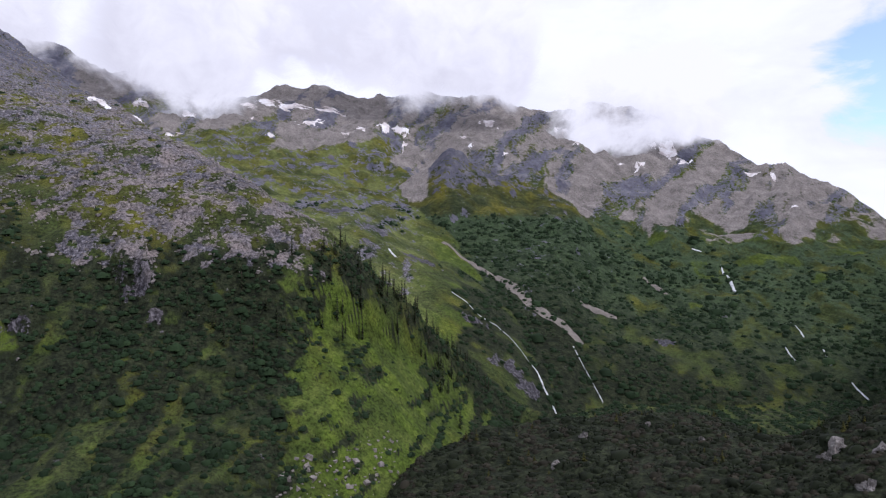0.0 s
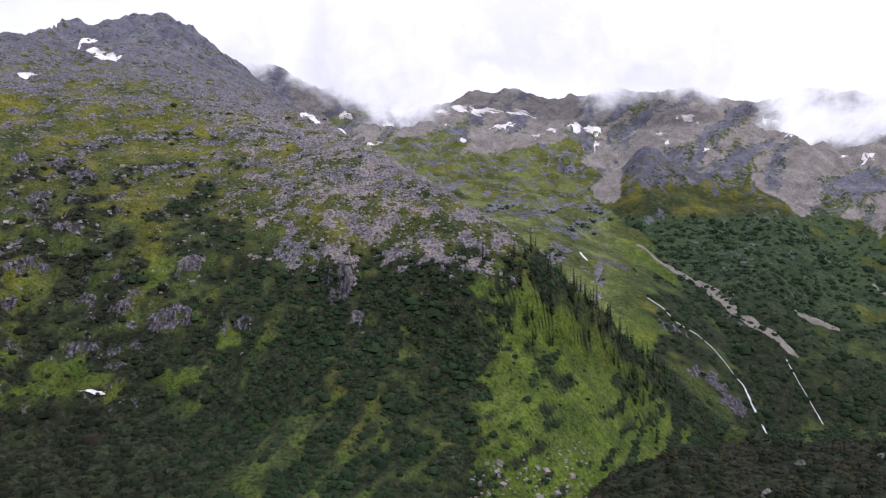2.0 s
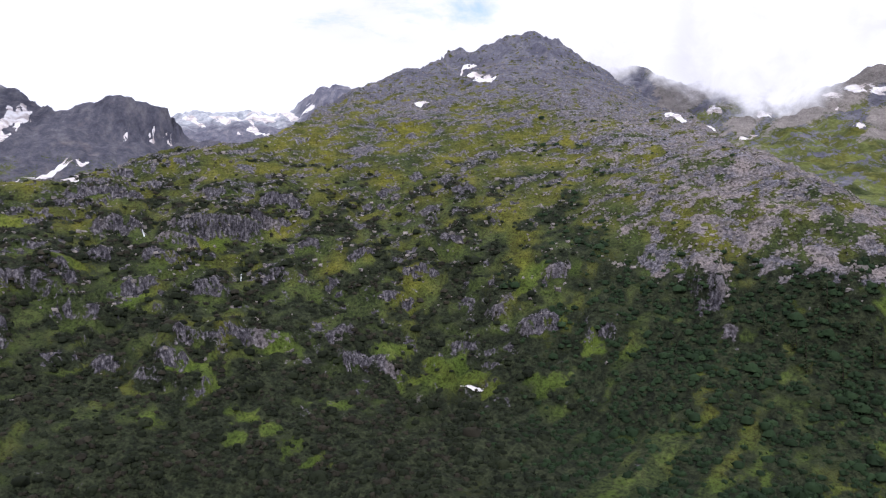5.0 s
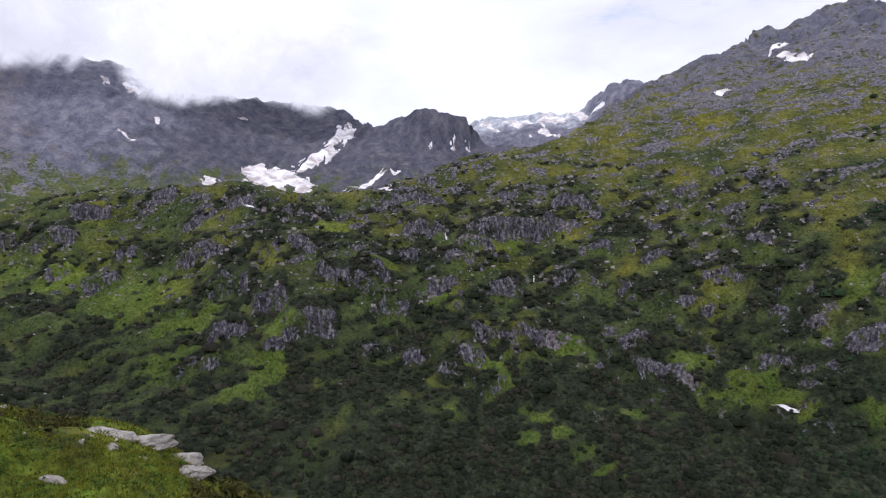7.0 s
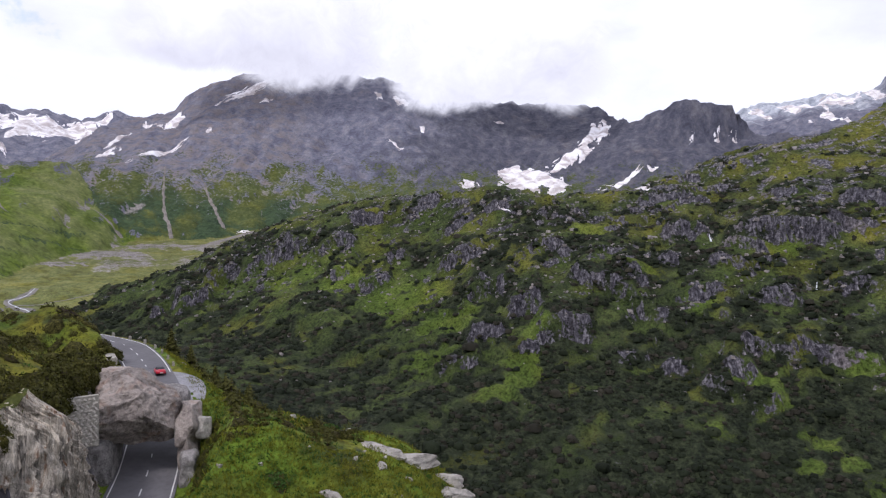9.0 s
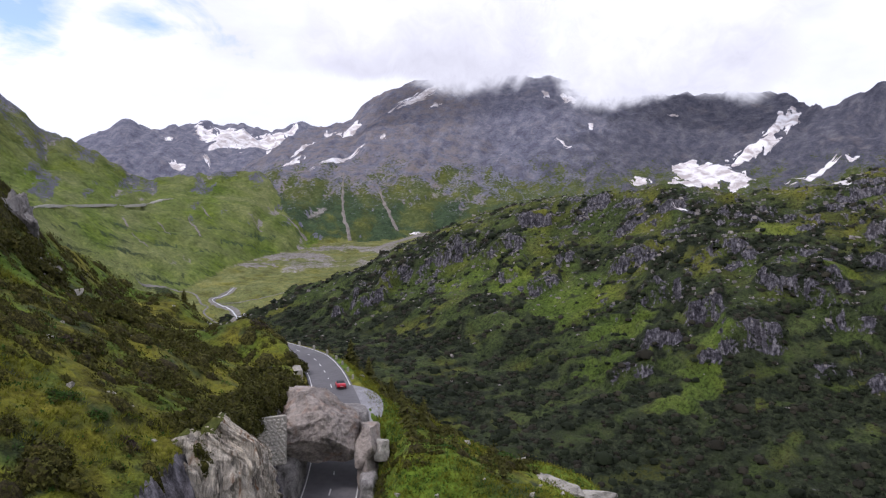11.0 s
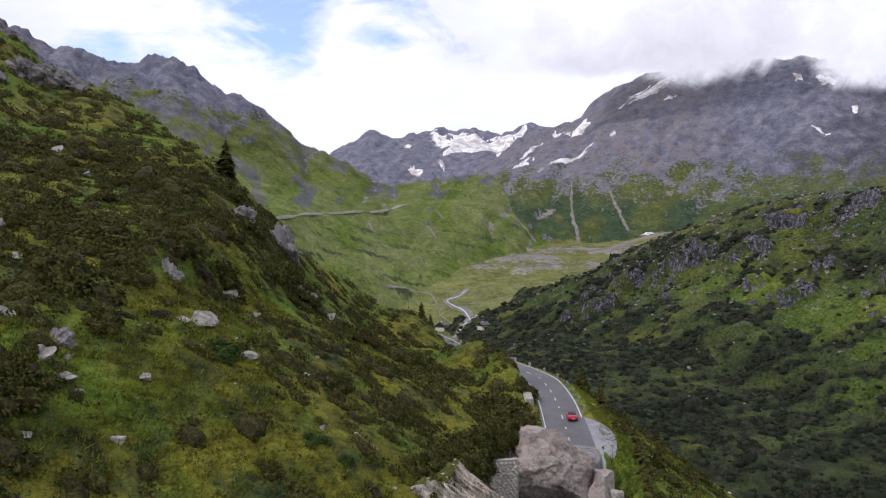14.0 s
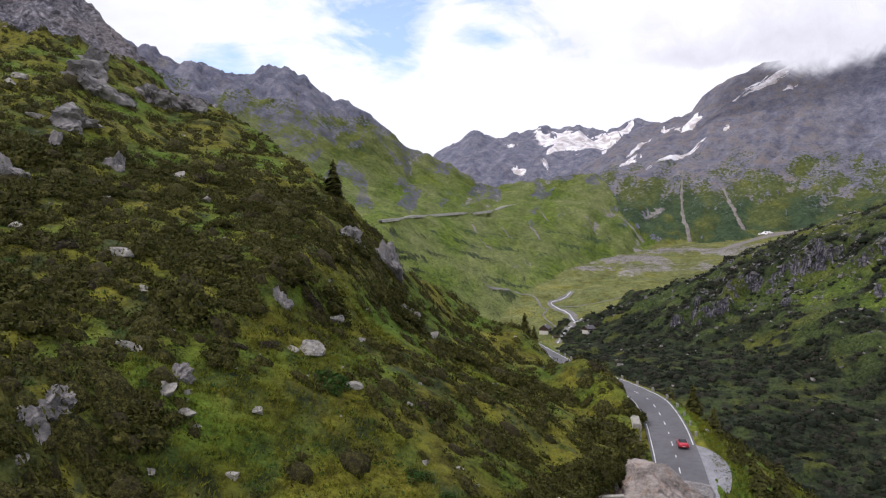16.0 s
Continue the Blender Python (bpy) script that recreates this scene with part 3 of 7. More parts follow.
for ca, cd, cw, ch in CLIFFS:
    cols = np.abs(BEARING - ca) < np.degrees(2.2 * cw / cd) + 1
    rows = (REACH > cd - 40) & (REACH < cd + 110)
    win = np.ix_(rows, cols)
    arc = (np.degrees(AZ[win]) - ca) * np.pi / 180 * cd + 0.6 * jag[win]
    s_ = DI[win] - cd + jag[win] + 0.45 * np.abs(arc) ** 1.3 / cw**0.3 * 0.5
    side_ = smooth(1.25, 0.7, np.abs(arc) / cw)
    lift = 0.85 * ch * smooth(0, 0.28 * ch, s_) * np.exp(-np.maximum(s_, 0) / (1.6 * ch)) * side_
    GZ[win] += lift + side_ * smooth(-1, 1, s_) * smooth(0.32 * ch + 4, 0.32 * ch, s_) * 2.2 * ridged(arc, 0 * arc + ca, 7, 3, 175)
    CLIFF[win] = np.maximum(CLIFF[win], smooth(-2.5, 0.0, s_) * smooth(0.32 * ch + 5.5, 0.32 * ch + 1.5, s_) * side_)
    BROW[win] = np.maximum(BROW[win], smooth(0.28 * ch, 0.28 * ch + 3, s_) * smooth(3.2 * ch, 1.2 * ch, s_) * smooth(1.35, 0.85, np.abs(arc) / cw))
    APRON[win] = np.maximum(APRON[win], smooth(-1.6 * ch - 8, -6, s_) * smooth(2, -2, s_) * smooth(1.2, 0.6, np.abs(arc) / cw))
GZ += weight("GREEN") * smooth(120, 260, GZ) * 9 * ridged(GX, GY, 130, 4, 25)
GZ += weight("GREEN") * smooth(250, 340, GZ) * 7 * ridged(GX, GY, 34, 3, 29)
GZ += weight("SLOPE") * smooth(270, 380, GZ) * 9 * ridged(GX, GY, 46, 4, 27)
GZ += near * smooth(50, 80, DI) * (1.0 * fbm(GX, GY, 17, 3, 41) + 0.9 * np.maximum(0, fbm(GX, GY, 9, 2, 43)))
GZ += near * smooth(84, 98, GZ) * 3.5 * ridged(GX, GY, 15, 4, 45)
GZ += weight("PLAIN") * (2.5 * fbm(GX, GY, 60, 3, 51))

# the pass road: shelf, cutting and bank
ROAD = [(-226, -146, -3), (-212, -128, -3.5), (-193, -104.5, -4), (-183, -90, -4.2), (-176, -76, -4.8), (-169, -64.7, -5.5), (-162.6, -58.8, -6),
        (-152.6, -51.8, -6.7), (-143.3, -46.1, -7.5), (-133.4, -40.2, -8.7), (-126.7, -36.5, -10.2), (-117, -32.8, -12.2),
        (-108, -29.5, -13.8), (-99.4, -26.7, -14.6), (-88, -23, -15.2), (-74, -19, -16), (-58, -15, -17)]


def spline(points, step=1.0):
    """A smooth line through points, as an array of places about a step apart."""
    p = np.array(points, float)
    p = np.vstack([2 * p[0] - p[1], p, 2 * p[-1] - p[-2]])
    out = []
    for k in range(1, len(p) - 2):
        n = max(2, int(np.linalg.norm(p[k + 1] - p[k]) / step))
        for t in np.arange(n)[:, None] / n:
            out.append(0.5 * (2 * p[k] + (p[k + 1] - p[k - 1]) * t + (2 * p[k - 1] - 5 * p[k] + 4 * p[k + 1] - p[k + 2]) * t**2
                              + (3 * p[k] - p[k - 1] - 3 * p[k + 1] + p[k + 2]) * t**3))
    return np.array(out + [p[-2]])


WAY = spline(ROAD)
for mx, my, mr, mh in ((-157, -72, 10, 8.0), (-150, -62, 6, 2.0), (-169, -87, 8, 2.2), (-180, -106, 9, 5.0), (-186, -118, 9, 4.0)):  # brows above the road
    GZ += mh * np.exp(-((GX - mx) ** 2 + (GY - my) ** 2) / mr**2)
close = (DI < 330) & (np.degrees(AZ) > 85) & (np.degrees(AZ) < 150)
gaps = np.hypot(GX[close][:, None] - WAY[None, :, 0], GY[close][:, None] - WAY[None, :, 1])
least = gaps.argmin(axis=1)
away, level = gaps[np.arange(len(least)), least], WAY[least, 2]
ROADSIDE = np.full(GX.shape, 99.0)
ROADSIDE[close] = away
bay = 4.2 * np.exp(-((np.hypot(GX[close] + 137.5, GY[close] + 37.0)) / 7.0) ** 2)
heading = np.gradient(WAY[:, :2], axis=0)[least]
uphill = (heading[:, 1] * (GX[close] - WAY[least, 0]) - heading[:, 0] * (GY[close] - WAY[least, 1])) > 0
VERGE = np.zeros(GX.shape)  # mown-looking strip below the bend
VERGE[close] = (~uphill) * smooth(15, 9, away + 3 * fbm(GX[close], GY[close], 6, 2, 315)) * smooth(95, 110, DI[close])
GZ[close] = np.minimum(GZ[close], level - 0.12 + np.maximum(0, away - 5.2) * np.where(uphill, 2.6, 1.5))
GZ[close] = np.maximum(GZ[close], level - 0.12 - np.maximum(0, away - 5.6 - bay) * 0.7)


def ground(x, y):
    """Height of the ground at a place."""
    dx, dy = x - HUB[0], y - HUB[1]
    a = math.degrees(math.atan2(-dx, dy))
    a = a + 360 if a < -33 else a
    d = math.hypot(dx, dy)
    c = min(max(np.searchsorted(BEARING, a) - 1, 0), len(BEARING) - 2)
    r = min(max(np.searchsorted(REACH, d) - 1, 0), len(REACH) - 2)
    u = min(max((a - BEARING[c]) / (BEARING[c + 1] - BEARING[c]), 0), 1)
    v = min(max((d - REACH[r]) / (REACH[r + 1] - REACH[r]), 0), 1)
    return float((GZ[r, c] * (1 - u) + GZ[r, c + 1] * u) * (1 - v) + (GZ[r + 1, c] * (1 - u) + GZ[r + 1, c + 1] * u) * v)


def ground_many(x, y):
    dx, dy = x - HUB[0], y - HUB[1]
    a = np.degrees(np.arctan2(-dx, dy))
    a = np.where(a < -33, a + 360, a)
    d = np.hypot(dx, dy)
    c = np.clip(np.searchsorted(BEARING, a) - 1, 0, len(BEARING) - 2)
    r = np.clip(np.searchsorted(REACH, d) - 1, 0, len(REACH) - 2)
    u = np.clip((a - BEARING[c]) / (BEARING[c + 1] - BEARING[c]), 0, 1)
    v = np.clip((d - REACH[r]) / (REACH[r + 1] - REACH[r]), 0, 1)
    return (GZ[r, c] * (1 - u) + GZ[r, c + 1] * u) * (1 - v) + (GZ[r + 1, c] * (1 - u) + GZ[r + 1, c + 1] * u) * v

# ---- cover of the land ----
ddx = np.gradient(GZ, axis=0) / np.gradient(REACH)[:, None]
dda = np.gradient(GZ, axis=1) / (np.gradient(np.radians(BEARING))[None, :] * DI)
STEEP = np.hypot(ddx, dda)
deg = np.degrees(AZ)
patch = fbm(GX, GY, 70, 4, 61)
speck = fbm(GX, GY, 22, 3, 63)
ARC = AZ * DI
band = fbm(ARC, 1.8 * GZ, 50, 4, 401)
crumb = fbm(ARC, 1.7 * GZ, 13, 3, 403)
slope, side = weight("SLOPE"), weight("SIDE")
CREST = heights[1][2][-1][None, :]


def spots(*places):
    """1 on soft-edged patches of the land: bearing, distance, half width, half depth in metres."""
    out = np.zeros(GX.shape)
    for a0, d0, wide_, deep_ in places:
        q = np.hypot((deg - a0) * np.pi / 180 * d0 / wide_, (DI - d0) / deep_) + 0.5 * crumb + 0.4 * speck
        out = np.maximum(out, smooth(1.15, 0.6, q) * (np.abs(deg - a0) < 15))
    return out


GULLY_GRASS = slope * spots((87.3, 470, 17, 12), (85.6, 490, 15, 16), (84.4, 512, 9, 16), (66.3, 621, 12, 9), (64.3, 439, 8, 14), (51.9, 520, 16, 9), (95.4, 609, 34, 26), (100, 655, 26, 18), (91.5, 560, 24, 16),
                            (45.8, 499, 30, 6), (48, 512, 22, 7), (41, 560, 16, 14), (72.4, 560, 13, 10), (76.5, 585, 12, 8), (60.5, 520, 14, 9), (80, 640, 26, 10), (93, 520, 20, 12), (104, 690, 26, 18), (57, 470, 14, 8), (70, 450, 14, 7),
                            (66.5, 482, 7, 11), (65, 468, 7, 10), (63.4, 455, 8, 10), (62, 444, 8, 9), (60.5, 434, 10, 8), (58, 420, 12, 7), (50, 505, 22, 5), (40, 482, 20, 7), (43, 487, 14, 5), (67.8, 494, 20, 5), (36, 500, 14, 9))
# rock: crags, blocks on the heights, the fallen field, bare ridges
rock = smooth(1.0, 1.8, STEEP + 0.4 * speck) * (mid + far) * (1 - 0.8 * weight("GREEN")) * (1 - 0.35 * side)
rock *= 1 - 0.85 * slope * (1 - smooth(14, 24, deg)) * (1 - smooth(-25, 10, GZ))
rock *= 1 - 0.6 * slope * (1 - smooth(0, 80, GZ))
heights_ = 0.10 * smooth(-40, 20, GZ) + 0.12 * smooth(20, 90, GZ) + 0.34 * smooth(110, 300, GZ + 70 * patch) + 0.10 * smooth(600, 700, DI)
rock = np.maximum(rock, slope * np.clip(heights_ + 0.42 * crumb * smooth(-50, 20, GZ) + 0.25 * band * smooth(40, 120, GZ), 0, 1) * np.maximum(smooth(38, 44, deg), smooth(40, 80, GZ)))
ledges = slope * np.maximum(smooth(36, 42, deg), smooth(20, 60, GZ)) * RISER * smooth(-0.25, 0.25, fbm(ARC, GZ, 45, 3, 409)) * smooth(-115, -80, GZ)
rock = np.maximum(rock, ledges * np.clip(0.44 + 0.6 * crumb + 0.3 * band, 0, 1) * np.maximum(smooth(64, 58, deg), smooth(-50, -20, GZ)))
rock = np.maximum(rock, CLIFF * (0.52 + 0.9 * crumb + 0.35 * speck))
up_ = smooth(37, 42, deg + 4 * band)
rock = np.maximum(rock, slope * np.clip(smooth(70 + 40 * up_, 175 + 110 * up_, GZ + 70 * band + 35 * speck) * 0.62 + 0.3 * crumb, 0, 1))
rock = np.maximum(rock, slope * smooth(14, 18, deg) * smooth(41, 31, deg + 9 * band + 5 * speck) * smooth(30, 55, GZ + 15 * speck) * np.clip(0.60 + 0.5 * crumb + 0.3 * band, 0, 1))
rock -= 0.8 * slope * spots((19.8, 583, 16, 12), (25.5, 600, 22, 14), (17.4, 560, 12, 8), (29.5, 640, 14, 10), (22.3, 568, 13, 7), (32, 720, 18, 16))
rock = np.maximum(rock, far * smooth(90, 250, GZ + 70 * patch) * 0.8 * (1 - side))
beds = fbm(run_, 0.55 * GZ, 100, 4, 161)
rock = np.maximum(rock, weight("HORN") * np.clip(0.16 + 0.52 * smooth(60, 250, GZ + 20 * patch + 32 * beds + 30 * speck) + 0.3 * smooth(230, 340, GZ), 0, 1))
rock = np.maximum(rock, weight("GREEN") * smooth(190, 360, GZ + 50 * patch + 60 * beds) * 0.85)
rock = np.maximum(rock, weight("FARPEAK", "ICE"))
slide = slope * smooth(11, 14, deg) * (1 - smooth(30, 39, deg + 9 * band + 5 * speck)) * smooth(-14, 8, GZ + 14 * speck + 10 * crumb) * (1 - 0.45 * smooth(60, 140, GZ + 30 * patch) - 0.55 * smooth(170, 260, GZ))
rock = np.maximum(rock, slide * (0.50 + 0.55 * crumb + 0.5 * speck + 0.3 * band))
rock = np.maximum(rock, near * smooth(1.5, 2.3, STEEP))
rock = np.maximum(rock, near * smooth(92, 101, GZ + 5 * speck) * 0.95)
rock -= weight("HORN") * 0.22 * smooth(-0.1, 0.4, fbm(run_, 0.3 * GZ, 42, 4, 165)) * (1 - smooth(200, 300, GZ))
ledge = fbm(0.9 * run_, 0.8 * GZ, 46, 4, 163)
rock = np.maximum(rock, weight("GREEN") * smooth(0.05, 0.5, ledge + 0.35 * GULLY * smooth(60, 120, GZ) + 0.3 * smooth(100, 220, GZ) - 0.75 * (1 - smooth(40, 110, GZ))) * 0.57)
rock = np.maximum(rock, weight("GREEN") * smooth(0.25, 0.5, fbm(GX, GY, 34, 3, 405)) * smooth(141, 137, deg) * smooth(135, 138, deg) * (GZ < 75) * 0.7)
# the side valley: bare flanks, a dark rock nose, woods below it, pastures in the basin
height_ = GZ + 40 * patch + 25 * beds
flank = side * smooth(70, 150, height_ + 75 * smooth(2, -16, deg) - 130 * smooth(5, 10, deg))
RIBS = ridged(run_, 0.35 * GZ, 120, 4, 407)
rock = np.maximum(rock, flank * np.clip(0.30 + 0.8 * RIBS + 0.3 * smooth(300, 480, GZ), 0, 1) * 0.8)
rock = np.maximum(rock, weight("NOSE") * np.clip(smooth(95, 150, GZ + 20 * speck) * 0.62 + 0.5 * crumb + 0.3 * beds, 0, 1))
woods = side * np.clip(0.74 + 0.6 * patch + 0.4 * speck, 0, 1) * smooth(125, 35, height_ + 60 * patch + 50 * smooth(-8, -20, deg)) * smooth(5, 1, deg + 3 * patch)
scrub = np.maximum(woods, weight("NOSE") * smooth(85, 50, GZ) * 0.8)
rock = np.maximum(rock, side * smooth(3, 7, deg) * np.clip(0.32 + 0.5 * crumb + 0.4 * band, 0, 1))
scrub = np.maximum(scrub, side * smooth(4, 7, deg) * smooth(0.1, 0.5, band) * smooth(120, 60, GZ) * 0.7)
# scrub of the opposite slope: bands along the ledges, closed thickets low down
steps_ = smooth(31, 39, deg)
tread = np.clip(0.60 + 0.95 * band + 0.55 * speck + 0.45 * crumb + 0.30 * smooth(-10, -60, GZ) - 0.42 * smooth(15, 110, GZ), 0, 1) * (1 - smooth(120, 170, GZ))
tread = tread - 0.14 * smooth(89, 94, deg) * smooth(-60, -35, GZ)
tread = np.maximum(tread, smooth(-30, -65, GZ + 10 * speck) * (0.62 + 0.18 * smooth(86, 78, deg) + 0.14 * smooth(-60, -85, GZ) + 0.5 * band))
tread = np.maximum(tread, BROW * (0.78 + 0.6 * speck))
tread = np.maximum(tread, (1 - smooth(-110, -75, GZ)) * np.clip(0.72 + 0.5 * band + 0.3 * crumb, 0, 1))
streaks = fbm(ARC, GZ * 0.22, 26, 3, 65)
face_ = slope * (1 - smooth(31, 40, deg + 9 * band)) * smooth(20, -12, GZ + 12 * speck + 8 * crumb)
lawn = slope * smooth(16.5, 13.5, deg + 2.5 * speck + 2 * crumb) * smooth(-8, -22, GZ - CREST + 2.4 * np.clip(deg - 4, 0, 12) + 8 * speck) * (DI < 720)
alder = np.clip(0.75 + 0.65 * streaks + 0.6 * crumb + 0.2 * band - 0.16 * smooth(-70, -120, GZ), 0, 1) * (1 - 0.85 * lawn) + 0.55 * lawn * smooth(0.0, 0.35, crumb + 0.5 * streaks)
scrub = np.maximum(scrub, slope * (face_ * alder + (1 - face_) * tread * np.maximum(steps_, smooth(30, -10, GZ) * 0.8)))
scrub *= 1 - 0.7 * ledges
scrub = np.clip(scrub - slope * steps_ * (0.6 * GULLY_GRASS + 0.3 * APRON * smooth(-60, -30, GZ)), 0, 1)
# thickets of the near hillside
thick = 0.75 * fbm(GX, GY, 26, 2, 301) + 0.8 * fbm(GX, GY, 8, 3, 303) + 0.22 * smooth(88, 105, DI) + 0.22 * smooth(90, 150, DI) + 0.2 * smooth(14, 40, GZ) - 0.6 * smooth(48, 66, GZ) - 0.5 * smooth(114, 102, deg) + 0.62 * smooth(136, 147, deg) + 0.3 * smooth(132, 140, deg) * smooth(14, 30, GZ) - 0.22 * smooth(146, 136, deg) * smooth(66, 84, DI) + 0.16 * smooth(80, 66, DI)
for bx, by, br, bh in ((-67, -93, 13, 0.6), (-71, -76, 8, 0.5), (-53, -86, 11, 0.6), (-50, -68, 7, 0.4), (-61, -66, 6, 0.4), (-88, -45, 12, 0.6), (-84, -49, 9, 0.7), (-99, -54, 10, 0.5), (-149, -72, 14, 0.4), (-111, -109, 16, 0.5), (-113, -98, 10, 0.4), (-100, -90, 9, 0.4),
                       (-74, -67, 5, -0.7), (-71, -51, 9, -0.7), (-56, -49, 10, -0.6), (-47, -53, 8, -0.4), (-95, -157, 14, -0.6), (-87, -65, 9, -0.35), (-69, -140, 9, -0.5), (-91, -73, 6, -0.5)):
    thick = thick + bh * np.exp(-((GX - bx) ** 2 + (GY - by) ** 2) / br**2)
thick = smooth(-0.18, 0.0, thick)
thick = np.maximum(thick * (deg > 106), smooth(150, 170, DI) * (deg < 135) * smooth(-0.3, 0.2, fbm(GX, GY, 12, 3, 305)) * 0.8 + 0.8 * ((ROADSIDE < 22) & (ROADSIDE > 7) & (deg > 115) & (DI > 100)) * smooth(-0.25, 0.15, fbm(GX, GY, 10, 3, 307)))
thick = np.maximum(thick, ((ROADSIDE < 36) & (ROADSIDE > 9) & (deg > 96) & (DI > 95)) * smooth(-0.5, -0.1, fbm(GX, GY, 9, 3, 309)))
thick = np.maximum(thick, np.exp(-((GX + 92) ** 2 + (GY + 46) ** 2) / 17**2) * smooth(-0.45, 0.0, fbm(GX, GY, 8, 3, 311)) * 1.4)
thick = np.maximum(thick, smooth(90, 87, deg))
thick *= near * (ROADSIDE > 6.0) * (1 - VERGE)
# the ground colour is darkened a little under the thickets
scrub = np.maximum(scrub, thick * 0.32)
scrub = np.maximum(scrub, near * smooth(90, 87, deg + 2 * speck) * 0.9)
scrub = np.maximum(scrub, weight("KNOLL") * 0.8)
scrub = np.maximum(scrub, weight("HORN") * (1 - smooth(80, 220, GZ + 40 * speck)) * np.clip(0.64 + 0.6 * beds + 0.4 * speck, 0, 1))
scrub = np.maximum(scrub, weight("GREEN") * smooth(0.2, 0.5, band + 0.3 * speck) * smooth(140, 60, GZ) * 0.6)
meadow = weight("GREEN") * 0.8 * (1 - 0.7 * smooth(110, 240, GZ)) + side * (0.10 + 0.35 * smooth(0, 0.4, patch)) + 0.12 * APRON + 0.36 * GULLY_GRASS + 0.37 * lawn + 0.2 * weight("HORN") + slope * (0.09 * smooth(89, 94, deg) * smooth(-60, -35, GZ) + 0.08 * smooth(0, 0.4, speck) + 0.18 * face_ * smooth(-0.1, 0.3, speck))
meadow += near * np.clip(0.20 + 1.3 * fbm(GX, GY, 19, 3, 167) + 0.5 * smooth(114, 108, deg) + 0.5 * VERGE, 0, 1)
dry = np.clip(0.30 - 0.32 * slope - 0.05 * slope * smooth(0, -60, GZ) + 0.5 * fbm(GX, GY, 45, 3, 67) + near * (0.62 - 0.12 * smooth(88, 68, DI) * smooth(112, 120, deg) + 1.0 * fbm(GX, GY, 7, 4, 68, 0.7)) - 0.2 * weight("HORN") - 0.3 * weight("NOSE", "SIDE") + 0.45 * weight("PLAIN") + smooth(0, 160, GZ) * 0.3 * (1 - weight("GREEN") - weight("HORN")) + slope * 0.12 * smooth(-40, 20, GZ), 0, 1)
fan = weight("PLAIN") * spots((119, 1250, 110, 70), (122, 1160, 70, 40), (115, 1330, 60, 40))
# pale grass of the far floors, lightened in place of haze
pasture = np.clip(weight("PLAIN") * (0.75 + 0.6 * speck) + weight("GREEN") * (0.52 + 0.5 * patch + 0.4 * beds) + 0.3 * weight("HORN") + side * smooth(3, 7, deg) * (0.3 + 0.5 * patch), 0, 1)
scree = np.maximum(weight("GREEN") * smooth(0.35, 0.7, GULLY) * smooth(-0.2, 0.3, patch) * 0.60 * (GZ > 0), 0)
scree = np.maximum(scree, flank * np.clip(0.80 + 0.4 * beds - 0.45 * smooth(0.05, 0.6, RIBS), 0, 1))
gorge = side * spots((-2, 768, 22, 16), (-3.6, 757, 16, 14), (5.6, 954, 30, 10), (12.5, 1065, 40, 10), (9, 1010, 24, 10), (-14.3, 966, 14, 8), (-18.3, 1081, 16, 10), (1, 830, 20, 10))
rock = np.maximum(rock, gorge * 0.8)
scree = np.maximum(scree, weight("NOSE") * smooth(4.0, 5.5, deg) * smooth(70, 110, GZ) * 0.8)
scree = np.maximum(scree, weight("HORN") * smooth(0.45, 0.75, GULLY) * smooth(60, 90, GZ) * smooth(190, 140, GZ) * 0.55)
scree = np.maximum(scree, 0.62 * fan)
scree = np.maximum(scree, weight("PLAIN") * np.clip(0.33 + 0.6 * fbm(GX, GY, 110, 3, 69), 0, 0.55) * smooth(950, 1150, DI))
# HORN's right face gets painted shade; elsewhere this is lichen-dark rock
lichen = 0.9 * weight("HORN") * smooth(104, 98, deg + 4 * patch + 0.02 * GZ) * smooth(60, 160, GZ) + np.clip((mid - weight("GREEN")) * (1 - 0.6 * smooth(40, 140, GZ)) - 0.45 * slide, 0, 1) + 0.5 * near + 0.8 * weight("NOSE") + 0.4 * side + 0.6 * gorge + 0.7 * weight("GREEN") * smooth(330, 260, GZ)
# HORN's lit left shoulder, painted lighter and browner
shoulder = weight("HORN") * smooth(101, 106, deg) * smooth(60, 140, GZ + 30 * patch)
warm = np.clip(slide + 0.5 * near + 0.8 * shoulder + 0.5 * smooth(0.3, 0.8, patch), 0, 1)
# the spur right below is turf
rock, scree, scrub = (c_ * smooth(26, 44, DI) for c_ in (rock, scree, scrub))


